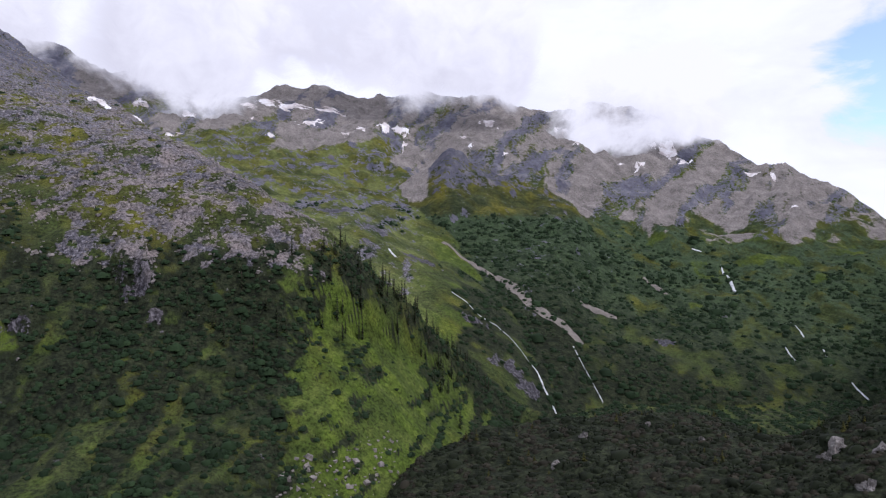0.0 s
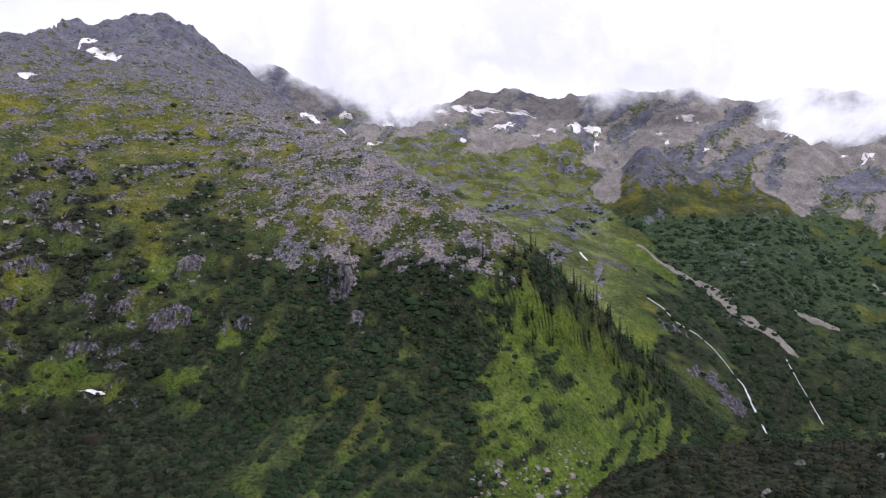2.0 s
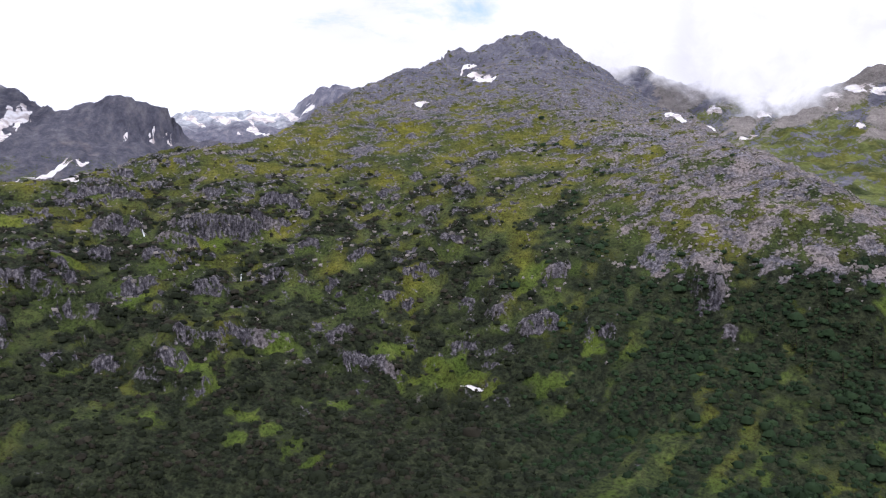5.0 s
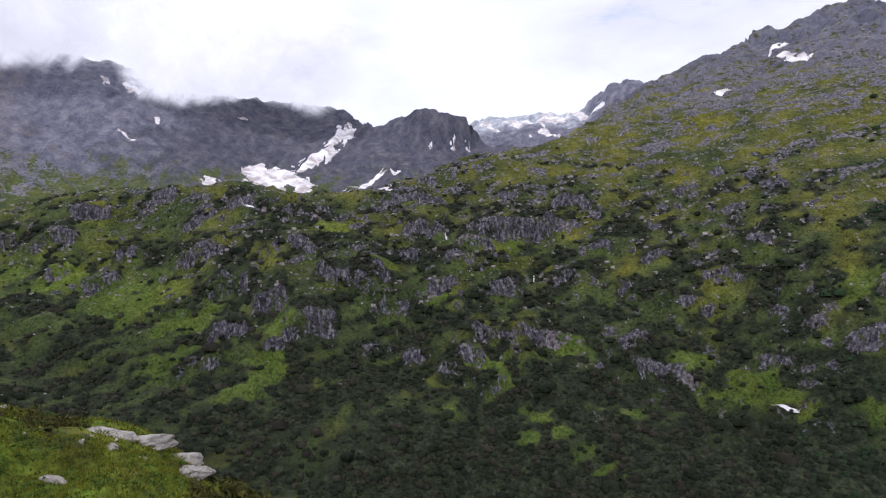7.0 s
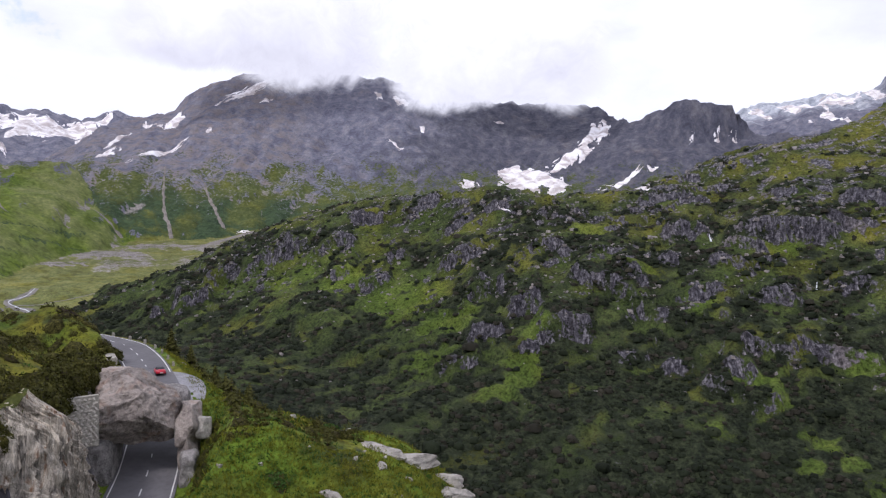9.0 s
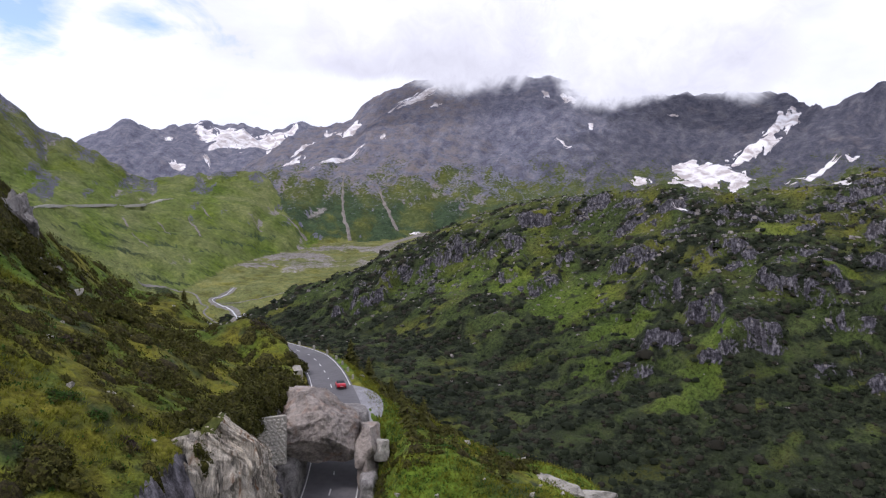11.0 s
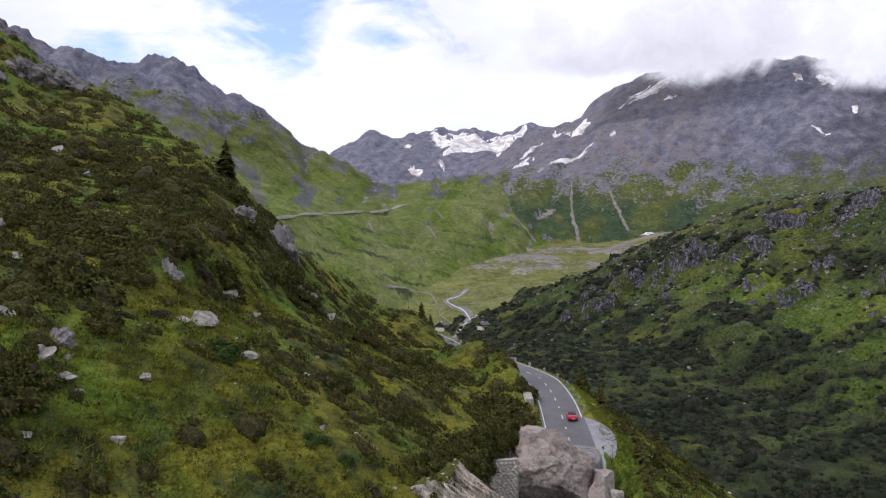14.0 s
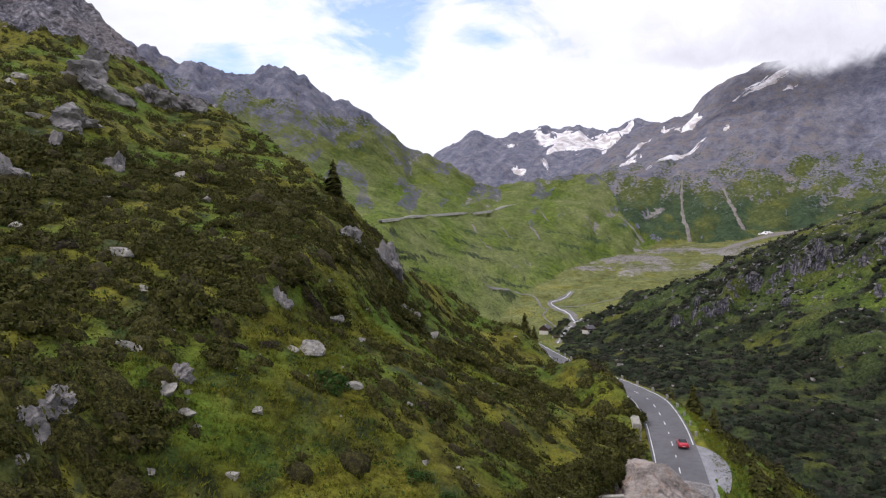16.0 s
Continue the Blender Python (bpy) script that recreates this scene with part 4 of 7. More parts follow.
def sheet_mesh(name, rows, cols, x, y, z):
    """A grid as a mesh, closed round the bearings."""
    me = bpy.data.meshes.new(name)
    idx = np.arange(rows * cols).reshape(rows, cols)
    a, b = idx[:-1], np.roll(idx, -1, axis=1)[:-1]
    c, d = np.roll(idx, -1, axis=1)[1:], idx[1:]
    faces = np.stack([a, b, c, d], -1)
    # hollows that lie out of sight take long faces: every eighth row only
    r0, c0 = np.meshgrid(np.arange(rows - 1), np.arange(cols), indexing="ij")
    sunk = ((BEARING[c0] < 78) & (REACH[r0] > 40) & (REACH[r0] < 285)) | ((BEARING[c0] > 132) & (BEARING[c0] < 172) & (REACH[r0] > 345) & (REACH[r0] < 590))
    block_ = r0 // 8
    whole = np.minimum.reduceat(sunk, np.arange(0, rows - 1, 8), axis=0)[block_, c0]
    whole &= (block_ + 1) * 8 < rows
    lead = whole & (r0 % 8 == 0)
    faces[..., 2] = np.where(lead, faces[..., 2] + 7 * cols, faces[..., 2])
    faces[..., 3] = np.where(lead, faces[..., 3] + 7 * cols, faces[..., 3])
    faces = faces[~whole | lead]
    me.vertices.add(rows * cols)
    me.vertices.foreach_set("co", np.stack([x, y, z], -1).astype(np.float32).ravel())
    me.loops.add(faces.size)
    me.loops.foreach_set("vertex_index", faces.astype(np.int32).ravel())
    me.polygons.add(len(faces))
    me.polygons.foreach_set("loop_start", np.arange(0, faces.size, 4, dtype=np.int32))
    me.polygons.foreach_set("use_smooth", np.ones(len(faces), dtype=bool))
    me.update(calc_edges=True)
    return me


land = sheet_mesh("ground", len(REACH), len(BEARING), GX, GY, GZ)
# broad follows distance alone and drives the painted haze
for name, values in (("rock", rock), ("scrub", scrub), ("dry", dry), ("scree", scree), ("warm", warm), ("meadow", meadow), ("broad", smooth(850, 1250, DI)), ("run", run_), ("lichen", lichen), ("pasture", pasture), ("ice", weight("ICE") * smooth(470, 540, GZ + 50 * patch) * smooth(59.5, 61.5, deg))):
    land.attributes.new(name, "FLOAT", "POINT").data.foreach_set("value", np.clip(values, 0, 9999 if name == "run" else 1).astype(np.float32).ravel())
land.materials.append(LAND)
tagged(new("ground", land), "alpine valley ground of grass, scrub, crags and scree", "ground", kind="structure")

# ---- more materials ----
def leafy(name, dark, light, tip=None, rough=0.85):
    """Foliage: every leaf or needle tuft has its own tone."""
    m, n, l, s = material(name)
    g = n.new("ShaderNodeNewGeometry")
    co = n.new("ShaderNodeTexCoord").outputs["Object"]
    v = calc(n, l, "ADD", calc(n, l, "MULTIPLY", g.outputs["Random Per Island"], 0.42), calc(n, l, "MULTIPLY", noise_of(n, l, co, 9.0, 3), 0.28))
    grainy = noise_of(n, l, co, 0.7, 4, 0.7)
    v = calc(n, l, "ADD", v, calc(n, l, "MULTIPLY", grainy, 0.30))
    stops = [(0.15, dark), (0.7, light)] + ([(0.93, tip)] if tip else [])
    l.new(ramp(n, l, v, *stops), s.inputs["Base Color"])
    s.inputs["Roughness"].default_value = rough
    s.inputs["Specular IOR Level"].default_value = 0.12
    return m


def stony(name, dark, light, size=1.5, stretch=(1, 1, 1), rust=0.0, relief=0.25, cracks=1.0):
    """Rough mountain rock with stains, cracks and lichen, its tone differing from stone to stone."""
    m, n, l, s = material(name)
    co = n.new("ShaderNodeTexCoord").outputs["Object"]
    mp = n.new("ShaderNodeMapping")
    mp.inputs["Scale"].default_value = stretch
    l.new(co, mp.inputs["Vector"])
    co = mp.outputs[0]
    broad, fine = noise_of(n, l, co, size * 2.5, 5, 0.65, 0.8), noise_of(n, l, co, size * 0.3, 7, 0.7)
    v = calc(n, l, "ADD", calc(n, l, "MULTIPLY", broad, 0.6), calc(n, l, "MULTIPLY", fine, 0.4))
    c = ramp(n, l, v, (0.36, dark), (0.485, tuple(0.5 * (a + b) for a, b in zip(dark, light))), (0.59, light))
    if rust:
        c = blend(n, l, calc(n, l, "MULTIPLY", ramp_value(n, l, noise_of(n, l, co, size * 2.0, 3, 0.5, 1.2), 0.58, 0.70), rust), c, (0.22, 0.095, 0.035))
    crack = n.new("ShaderNodeTexVoronoi")
    crack.feature = "DISTANCE_TO_EDGE"
    crack.inputs["Scale"].default_value = 1 / size
    l.new(calc_vec(n, l, co, fine, 0.8), crack.inputs["Vector"])
    line = calc(n, l, "MAXIMUM", ramp_value(n, l, crack.outputs["Distance"], 0.0, 0.025), ramp_value(n, l, broad, 0.42, 0.56))
    c = blend(n, l, calc(n, l, "ADD", calc(n, l, "MULTIPLY", line, cracks), 1.0 - cracks), tuple(0.35 * v for v in dark), c)
    tone = n.new("ShaderNodeObjectInfo").outputs["Random"]
    c = blend(n, l, calc(n, l, "MULTIPLY", tone, 0.3), c, tuple(1.15 * v for v in light))
    l.new(c, s.inputs["Base Color"])
    s.inputs["Roughness"].default_value = 0.9
    s.inputs["Specular IOR Level"].default_value = 0.25
    bumped(n, l, calc(n, l, "ADD", calc(n, l, "ADD", broad, fine), calc(n, l, "MULTIPLY", line, 0.3)), 0.8, relief, s)
    return m


def calc_vec(nodes, links, vector, value, amount):
    n = nodes.new("ShaderNodeVectorMath")
    n.operation = "MULTIPLY_ADD"
    links.new(value, n.inputs[0])
    n.inputs[1].default_value = (amount, amount, amount)
    links.new(vector, n.inputs[2])
    return n.outputs[0]


def plain(name, colour, rough=0.6, metal=0.0):
    m, n, l, s = material(name)
    co = n.new("ShaderNodeTexCoord").outputs["Object"]
    v = noise_of(n, l, co, 0.6, 4)
    l.new(ramp(n, l, v, (0.35, tuple(0.8 * c for c in colour)), (0.65, tuple(min(1, 1.1 * c) for c in colour))), s.inputs["Base Color"])
    s.inputs["Roughness"].default_value, s.inputs["Metallic"].default_value = rough, metal
    return m


PINE = leafy("mountain_pine_needles", (0.017, 0.017, 0.005), (0.074, 0.073, 0.015), (0.180, 0.167, 0.036))
DWARF = leafy("far_heath", (0.010, 0.010, 0.007), (0.036, 0.033, 0.023), (0.080, 0.069, 0.042))
SCRUB = leafy("far_pine_needles", (0.005, 0.007, 0.004), (0.018, 0.024, 0.012), (0.046, 0.053, 0.023))
HEATH = leafy("rust_heath", (0.022, 0.016, 0.015), (0.066, 0.050, 0.040), (0.11, 0.085, 0.055))
ALDER = leafy("alder_leaves", (0.006, 0.013, 0.006), (0.023, 0.043, 0.018), (0.062, 0.098, 0.040))
HERB = leafy("herb_leaves", (0.022, 0.050, 0.010), (0.050, 0.100, 0.018), (0.090, 0.140, 0.035))
TURF = leafy("grass_blades", (0.050, 0.058, 0.007), (0.180, 0.182, 0.018), (0.34, 0.295, 0.060))
SPRUCE = leafy("spruce_needles", (0.008, 0.014, 0.007), (0.028, 0.040, 0.016))
BARK = speckled("bark", (0.10, 0.075, 0.055), (0.045, 0.035, 0.028), 0.3)
GNEISS = stony("grey_gneiss", (0.05, 0.046, 0.046), (0.34, 0.315, 0.30), 0.9)
PALE = stony("pale_boulder_stone", (0.12, 0.11, 0.10), (0.44, 0.41, 0.36), 0.9)
PINKISH = stony("pinkish_boulder", (0.060, 0.050, 0.046), (0.36, 0.31, 0.275), 1.7, rust=0.35, relief=0.4, cracks=0.45)
STRATA = stony("layered_cliff_rock", (0.050, 0.042, 0.036), (0.74, 0.66, 0.55), 1.0, (1.6, 1.6, 0.28), rust=1.0, relief=0.5, cracks=0.9)
CHIPS = stony("scree_stone", (0.07, 0.063, 0.060), (0.29, 0.26, 0.245), 4.0)
MASONRY = stony("masonry_stone", (0.32, 0.29, 0.25), (0.52, 0.48, 0.42), 0.8, relief=0.05)
MORTAR = speckled("mortar", (0.40, 0.37, 0.32), (0.28, 0.26, 0.225), 0.3)


def snow_material():
    m, n, l, s = material("old_snow")
    co = n.new("ShaderNodeTexCoord").outputs["Object"]
    v = noise_of(n, l, co, 40, 6, 0.65, 0.5)
    l.new(ramp(n, l, v, (0.40, (0.40, 0.35, 0.34)), (0.50, (0.66, 0.62, 0.62)), (0.62, (0.84, 0.83, 0.85))), s.inputs["Base Color"])
    s.inputs["Roughness"].default_value = 0.7
    bumped(n, l, noise_of(n, l, co, 14, 5), 0.5, 2.0, s)
    return m


SNOW = snow_material()
FOAM = speckled("white_water", (0.75, 0.77, 0.80), (0.42, 0.44, 0.46), 1.5, 0.35, 0.2, third=(0.25, 0.27, 0.28))
GRIT = speckled("stream_gravel", (0.24, 0.225, 0.21), (0.14, 0.13, 0.12), 3.0, 0.9, 0.2)
SCREE = speckled("scree_gravel", (0.26, 0.232, 0.205), (0.15, 0.135, 0.12), 5.0, 0.95, 0.5)


# ---- building helpers ----
def part(name, bm, mat, parent=None, label="", smooth_=False):
    """Links a bmesh as one mesh object."""
    me = bpy.data.meshes.new(name)
    for f in bm.faces:
        f.smooth = smooth_
    bm.to_mesh(me)
    bm.free()
    me.materials.append(mat)
    ob = new(name, me)
    ob.parent = parent
    if label:
        ob["label"] = label
    return ob


def arrays(name, verts, faces, mat, parent=None, smooth_=False):
    """Links arrays of places and of equal-sided faces as one mesh object."""
    me = bpy.data.meshes.new(name)
    verts, faces = np.asarray(verts, np.float32), np.asarray(faces, np.int32)
    me.vertices.add(len(verts))
    me.vertices.foreach_set("co", verts.ravel())
    me.loops.add(faces.size)
    me.loops.foreach_set("vertex_index", faces.ravel())
    me.polygons.add(len(faces))
    me.polygons.foreach_set("loop_start", np.arange(0, faces.size, faces.shape[1], dtype=np.int32))
    me.polygons.foreach_set("use_smooth", np.full(len(faces), smooth_))
    me.update(calc_edges=True)
    me.materials.append(mat)
    ob = new(name, me)
    ob.parent = parent
    return ob


def box(bm, x0, y0, z0, x1, y1, z1, bevel=0.0):
    made = bmesh.ops.create_cube(bm, size=1.0)["verts"]
    for v in made:
        v.co = Vector((x0 + (v.co.x + 0.5) * (x1 - x0), y0 + (v.co.y + 0.5) * (y1 - y0), z0 + (v.co.z + 0.5) * (z1 - z0)))
    if bevel:
        edges = list({e for v in made for e in v.link_edges})
        bmesh.ops.bevel(bm, geom=edges, offset=bevel, segments=2, affect="EDGES")
    return made


def boulder_mesh(name, size, seed, mat, detail=2, cuts=9, rough=0.18):
    """A broken block: a ball chopped by planes, then roughened. size: half lengths."""
    rng = random.Random(seed)
    bm = bmesh.new()
    bmesh.ops.create_icosphere(bm, subdivisions=detail, radius=1.0)
    planes = []
    for _ in range(cuts):
        v = Vector((rng.gauss(0, 1), rng.gauss(0, 1), rng.gauss(0, 0.8))).normalized()
        planes.append((v, rng.uniform(0.36, 0.78)))
    off = Vector((rng.uniform(0, 50), rng.uniform(0, 50), rng.uniform(0, 50)))
    for v in bm.verts:
        p = v.co.copy()
        for nrm, lim in planes:
            over = p.dot(nrm) - lim
            if over > 0:
                p -= nrm * over
        p *= 1.45
        p += p.normalized() * rough * (noise.fractal(p * 1.6 + off, 1.0, 2.0, 3) + 0.5 * noise.noise(Vector((p.x * 7, p.y * 7, p.z * 2.5)) + off))
        v.co = Vector((p.x * size[0], p.y * size[1], p.z * size[2]))
    me = bpy.data.meshes.new(name)
    bm.to_mesh(me)
    bm.free()
    me.materials.append(mat)
    return me


def pick(mask, count, seed):
    """Places on the ground, as many as count, drawn by a cover map and the area of each cell."""
    rng = np.random.default_rng(seed)
    area = (np.gradient(REACH)[:, None] * DI * np.gradient(np.radians(BEARING))[None, :]) * (deg < 173)
    w = (np.clip(mask, 0, 1) * area).ravel()
    cells = rng.choice(len(w), size=count, p=w / w.sum())
    r, c = np.unravel_index(cells, GX.shape)
    d = REACH[r] + rng.uniform(-0.5, 0.5, count) * np.gradient(REACH)[r]
    a = np.radians(BEARING[c] + rng.uniform(-0.5, 0.5, count) * 0.23)
    x, y = HUB[0] - d * np.sin(a), HUB[1] + d * np.cos(a)
    return np.stack([x, y, ground_many(x, y)], -1), rng


def tufts(centres, radius, height, leaves, leaf, rng, up=0.35, thin=0.4, deep=0.55):
    """Bushes as domes of small tapering leaves: places and triangles."""
    n = len(centres)
    k = n * leaves
    u = rng.normal(size=(k, 3))
    u[:, 2] = np.abs(u[:, 2]) * 0.8 - 0.2
    u /= np.linalg.norm(u, axis=1)[:, None]
    r, h = np.repeat(radius, leaves), np.repeat(height, leaves)
    shell = rng.uniform(deep, 1.0, k) * (1 + 0.25 * np.sin(5 * np.arctan2(u[:, 1], u[:, 0]) + np.repeat(rng.uniform(0, 6, n), leaves)))
    base_ = np.repeat(centres, leaves, axis=0) + np.stack([u[:, 0] * r * shell, u[:, 1] * r * shell, u[:, 2] * h * shell], -1)
    out = u + rng.normal(scale=0.55, size=(k, 3)) + np.array([0, 0, up])
    out /= np.linalg.norm(out, axis=1)[:, None]
    side = np.cross(out, rng.normal(size=(k, 3)))
    side /= np.linalg.norm(side, axis=1)[:, None] + 1e-6
    s = (np.repeat(leaf, leaves) if np.ndim(leaf) else leaf) * rng.uniform(0.6, 1.3, k)
    s = s[:, None]
    v = np.stack([base_ - side * s * thin, base_ + side * s * thin, base_ + out * s], 1).reshape(-1, 3)
    return v, np.arange(3 * k).reshape(-1, 3)


def sprays(centres, radius, height, leaves, leaf, rng, deep=0.72, thin=0.4):
    """Bushes as domes of needle sprays that lie along the dome like shingles, their tips lifted: places and triangles."""
    n = len(centres)
    k = n * leaves
    u = rng.normal(size=(k, 3))
    u[:, 2] = np.abs(u[:, 2]) * 0.9 - 0.15
    u /= np.linalg.norm(u, axis=1)[:, None]
    r, h = np.repeat(radius, leaves), np.repeat(height, leaves)
    swing = np.arctan2(u[:, 1], u[:, 0])
    lobe = 1 + 0.16 * np.sin(4 * swing + np.repeat(rng.uniform(0, 6, n), leaves)) * (1 - u[:, 2] ** 2) + 0.12 * np.sin(9 * swing + 7 * u[:, 2] + np.repeat(rng.uniform(0, 6, n), leaves))
    shell = (1 - (1 - deep) * rng.uniform(0, 1, k) ** 2) * lobe
    base_ = np.repeat(centres, leaves, axis=0) + np.stack([u[:, 0] * r * shell, u[:, 1] * r * shell, u[:, 2] * h * shell], -1)
    along = np.cross(u, rng.normal(size=(k, 3)))
    along /= np.linalg.norm(along, axis=1)[:, None] + 1e-6
    out = along + 0.55 * u + np.array([0, 0, 0.35]) + rng.normal(scale=0.25, size=(k, 3))
    out /= np.linalg.norm(out, axis=1)[:, None]
    side_way = np.cross(u, out) + rng.normal(scale=0.2, size=(k, 3))
    side_way /= np.linalg.norm(side_way, axis=1)[:, None] + 1e-6
    s = ((np.repeat(leaf, leaves) if np.ndim(leaf) else leaf) * rng.uniform(0.6, 1.35, k))[:, None]
    v = np.stack([base_ - side_way * s * thin, base_ + side_way * s * thin, base_ + out * s], 1).reshape(-1, 3)
    return v, np.arange(3 * k).reshape(-1, 3)


def shaded_bush_body():
    """Close-set needles and twigs, dark gaps and lit tips painted at a hand's breadth."""
    m, n, l, s = material("shaded_bush_body")
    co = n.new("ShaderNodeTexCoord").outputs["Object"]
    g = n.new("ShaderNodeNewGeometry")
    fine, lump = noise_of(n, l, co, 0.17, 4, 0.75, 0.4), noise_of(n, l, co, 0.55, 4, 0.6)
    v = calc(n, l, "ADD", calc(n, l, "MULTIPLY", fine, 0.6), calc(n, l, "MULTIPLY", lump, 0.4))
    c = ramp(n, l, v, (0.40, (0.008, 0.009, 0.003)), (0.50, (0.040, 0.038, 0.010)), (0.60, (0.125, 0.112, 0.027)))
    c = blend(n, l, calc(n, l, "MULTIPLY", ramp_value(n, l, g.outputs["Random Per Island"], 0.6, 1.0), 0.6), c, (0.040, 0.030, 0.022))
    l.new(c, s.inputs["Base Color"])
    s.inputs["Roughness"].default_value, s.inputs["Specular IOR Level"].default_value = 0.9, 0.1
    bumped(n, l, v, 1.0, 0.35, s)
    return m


CORE = shaded_bush_body()


def mounds(centres, radius, height, rng):
    """The dense bodies of bushes: lumpy domes, places and triangles."""
    n, seg = len(centres), 6
    rings = [(1.0, -0.25), (1.0, 0.3), (0.68, 0.78)]
    a = np.arange(seg) * 2 * np.pi / seg
    lobe = 1 + 0.22 * np.sin(3 * a[None] + rng.uniform(0, 6, (n, 1))) * rng.uniform(0.3, 1, (n, 1))
    rows = []
    for rr, hh in rings:
        wob = rng.uniform(0.8, 1.18, (n, seg)) * lobe
        rows.append(np.stack([np.cos(a) * rr * wob * radius[:, None], np.sin(a) * rr * wob * radius[:, None], np.repeat((hh * height)[:, None], seg, 1) * rng.uniform(0.75, 1.25, (n, seg))], -1))
    top = np.stack([0 * height, 0 * height, height], -1)[:, None, :]
    v = np.concatenate(rows + [top], axis=1) + centres[:, None, :]
    f = []
    for r in range(len(rings) - 1):
        for k in range(seg):
            j = (k + 1) % seg
            f += [(r * seg + k, r * seg + j, (r + 1) * seg + j), (r * seg + k, (r + 1) * seg + j, (r + 1) * seg + k)]
    f += [(2 * seg + k, 2 * seg + (k + 1) % seg, 3 * seg) for k in range(seg)]
    f = np.array(f)
    return v.reshape(-1, 3), (f[None] + (3 * seg + 1) * np.arange(n)[:, None, None]).reshape(-1, 3)


def domes(centres, radius, height, rng):
    """Rounded clumps of leaves seen from afar: small lumpy domes."""
    n, seg = len(centres), 6
    a = np.arange(seg)[None] * 2 * np.pi / seg + rng.uniform(0, 6, (n, 1))
    rows = []
    for rr, hh in ((1.0, -0.3), (0.86, 0.55)):
        wob = rng.uniform(0.75, 1.2, (n, seg)) * rr * radius[:, None]
        rows.append(np.stack([np.cos(a) * wob, np.sin(a) * wob, hh * height[:, None] * rng.uniform(0.8, 1.2, (n, seg))], -1))
    top = np.stack([0.2 * radius * rng.normal(size=n), 0.2 * radius * rng.normal(size=n), height], -1)[:, None, :]
    v = np.concatenate(rows + [top], axis=1) + centres[:, None, :]
    f = []
    for k in range(seg):
        j = (k + 1) % seg
        f += [(k, j, seg + j), (k, seg + j, seg + k), (seg + k, seg + j, 2 * seg)]
    return v.reshape(-1, 3), (np.array(f)[None] + (2 * seg + 1) * np.arange(n)[:, None, None]).reshape(-1, 3)


def joined(*pieces):
    """Several arrays of places and triangles as one."""
    vs, fs, at_ = [], [], 0
    for v, f in pieces:
        vs.append(v)
        fs.append(f + at_)
        at_ += len(v)
    return np.vstack(vs), np.vstack(fs)

# ---- scrub and stones of the far and middle slopes (past counting) ----
bushy = np.clip((scrub - 0.30) * 2.0, 0.04, 1) * (rock < 0.55) * (DI < 1000) * (ROADSIDE > 8)
for name, mat, mask, count, seed, label, size in (
        ("alder_scrub", ALDER, bushy * weight("SLOPE") * np.maximum(face_, 0.4 * (1 - smooth(36, 46, deg))), 10500, 5, "dense dark green alder scrub on the steep slope", 1.8),
        ("pine_scrub", SCRUB, bushy * weight("SLOPE") * (1 - face_) * smooth(34, 44, deg) * smooth(150, 60, GZ), 10500, 6, "low dark dwarf pine scrub on the terraced slope", 1.85),
        ("heath_scrub", DWARF, bushy * weight("SLOPE") * smooth(40, 52, deg) * smooth(-0.35, 0.15, speck) * smooth(150, 60, GZ), 6500, 9, "brownish alpenrose heath between the dwarf pines", 1.7),
        ("knoll_scrub", SCRUB, weight("KNOLL") * (DI > 300) * smooth(-0.5, 0.1, crumb), 3000, 7, "dark dwarf pine thicket on the knoll", 1.8),
        ("knoll_heath", DWARF, weight("KNOLL") * (DI > 300) * smooth(0.3, -0.2, crumb), 2000, 10, "brownish heath and dwarf pine on the knoll", 1.5),
        ("valley_scrub", ALDER, weight("SIDE", "NOSE") * np.clip(2 * scrub - 0.7, 0, 1) * smooth(1500, 1200, DI), 3200, 8, "grey-green alder scrub of the side valley", 3.0)):
    c, rng = pick(mask, count, seed)
    grow = size * rng.lognormal(-0.1, 0.38, count)
    v, f = joined(domes(c, grow * 1.05, grow * 0.78, rng), sprays(c, grow * 1.2, grow * 0.95, 7, grow * 0.5, rng, 0.80, 0.42))
    tagged(arrays(name, v, f, mat, smooth_=True), label, "scrub", kind="stuff")

stones, rng = pick(weight("SLOPE") * np.maximum(np.clip(slide * 1.3, 0, 1), 0.6 * smooth(-90, 60, GZ) * np.maximum(steps_, smooth(20, 50, GZ)) * (1 - smooth(250, 400, GZ)) * np.clip(0.12 + 1.6 * crumb + 0.9 * rock, 0, 1)) * (DI < 1250), 15000, 15)
more, _ = pick(weight("SLOPE") * smooth(5, 8, deg) * (1 - smooth(15, 18, deg)) * (1 - smooth(-122, -112, GZ)) * smooth(-150, -138, GZ) * (DI < 460), 380, 16)
stones = np.vstack([stones, more])


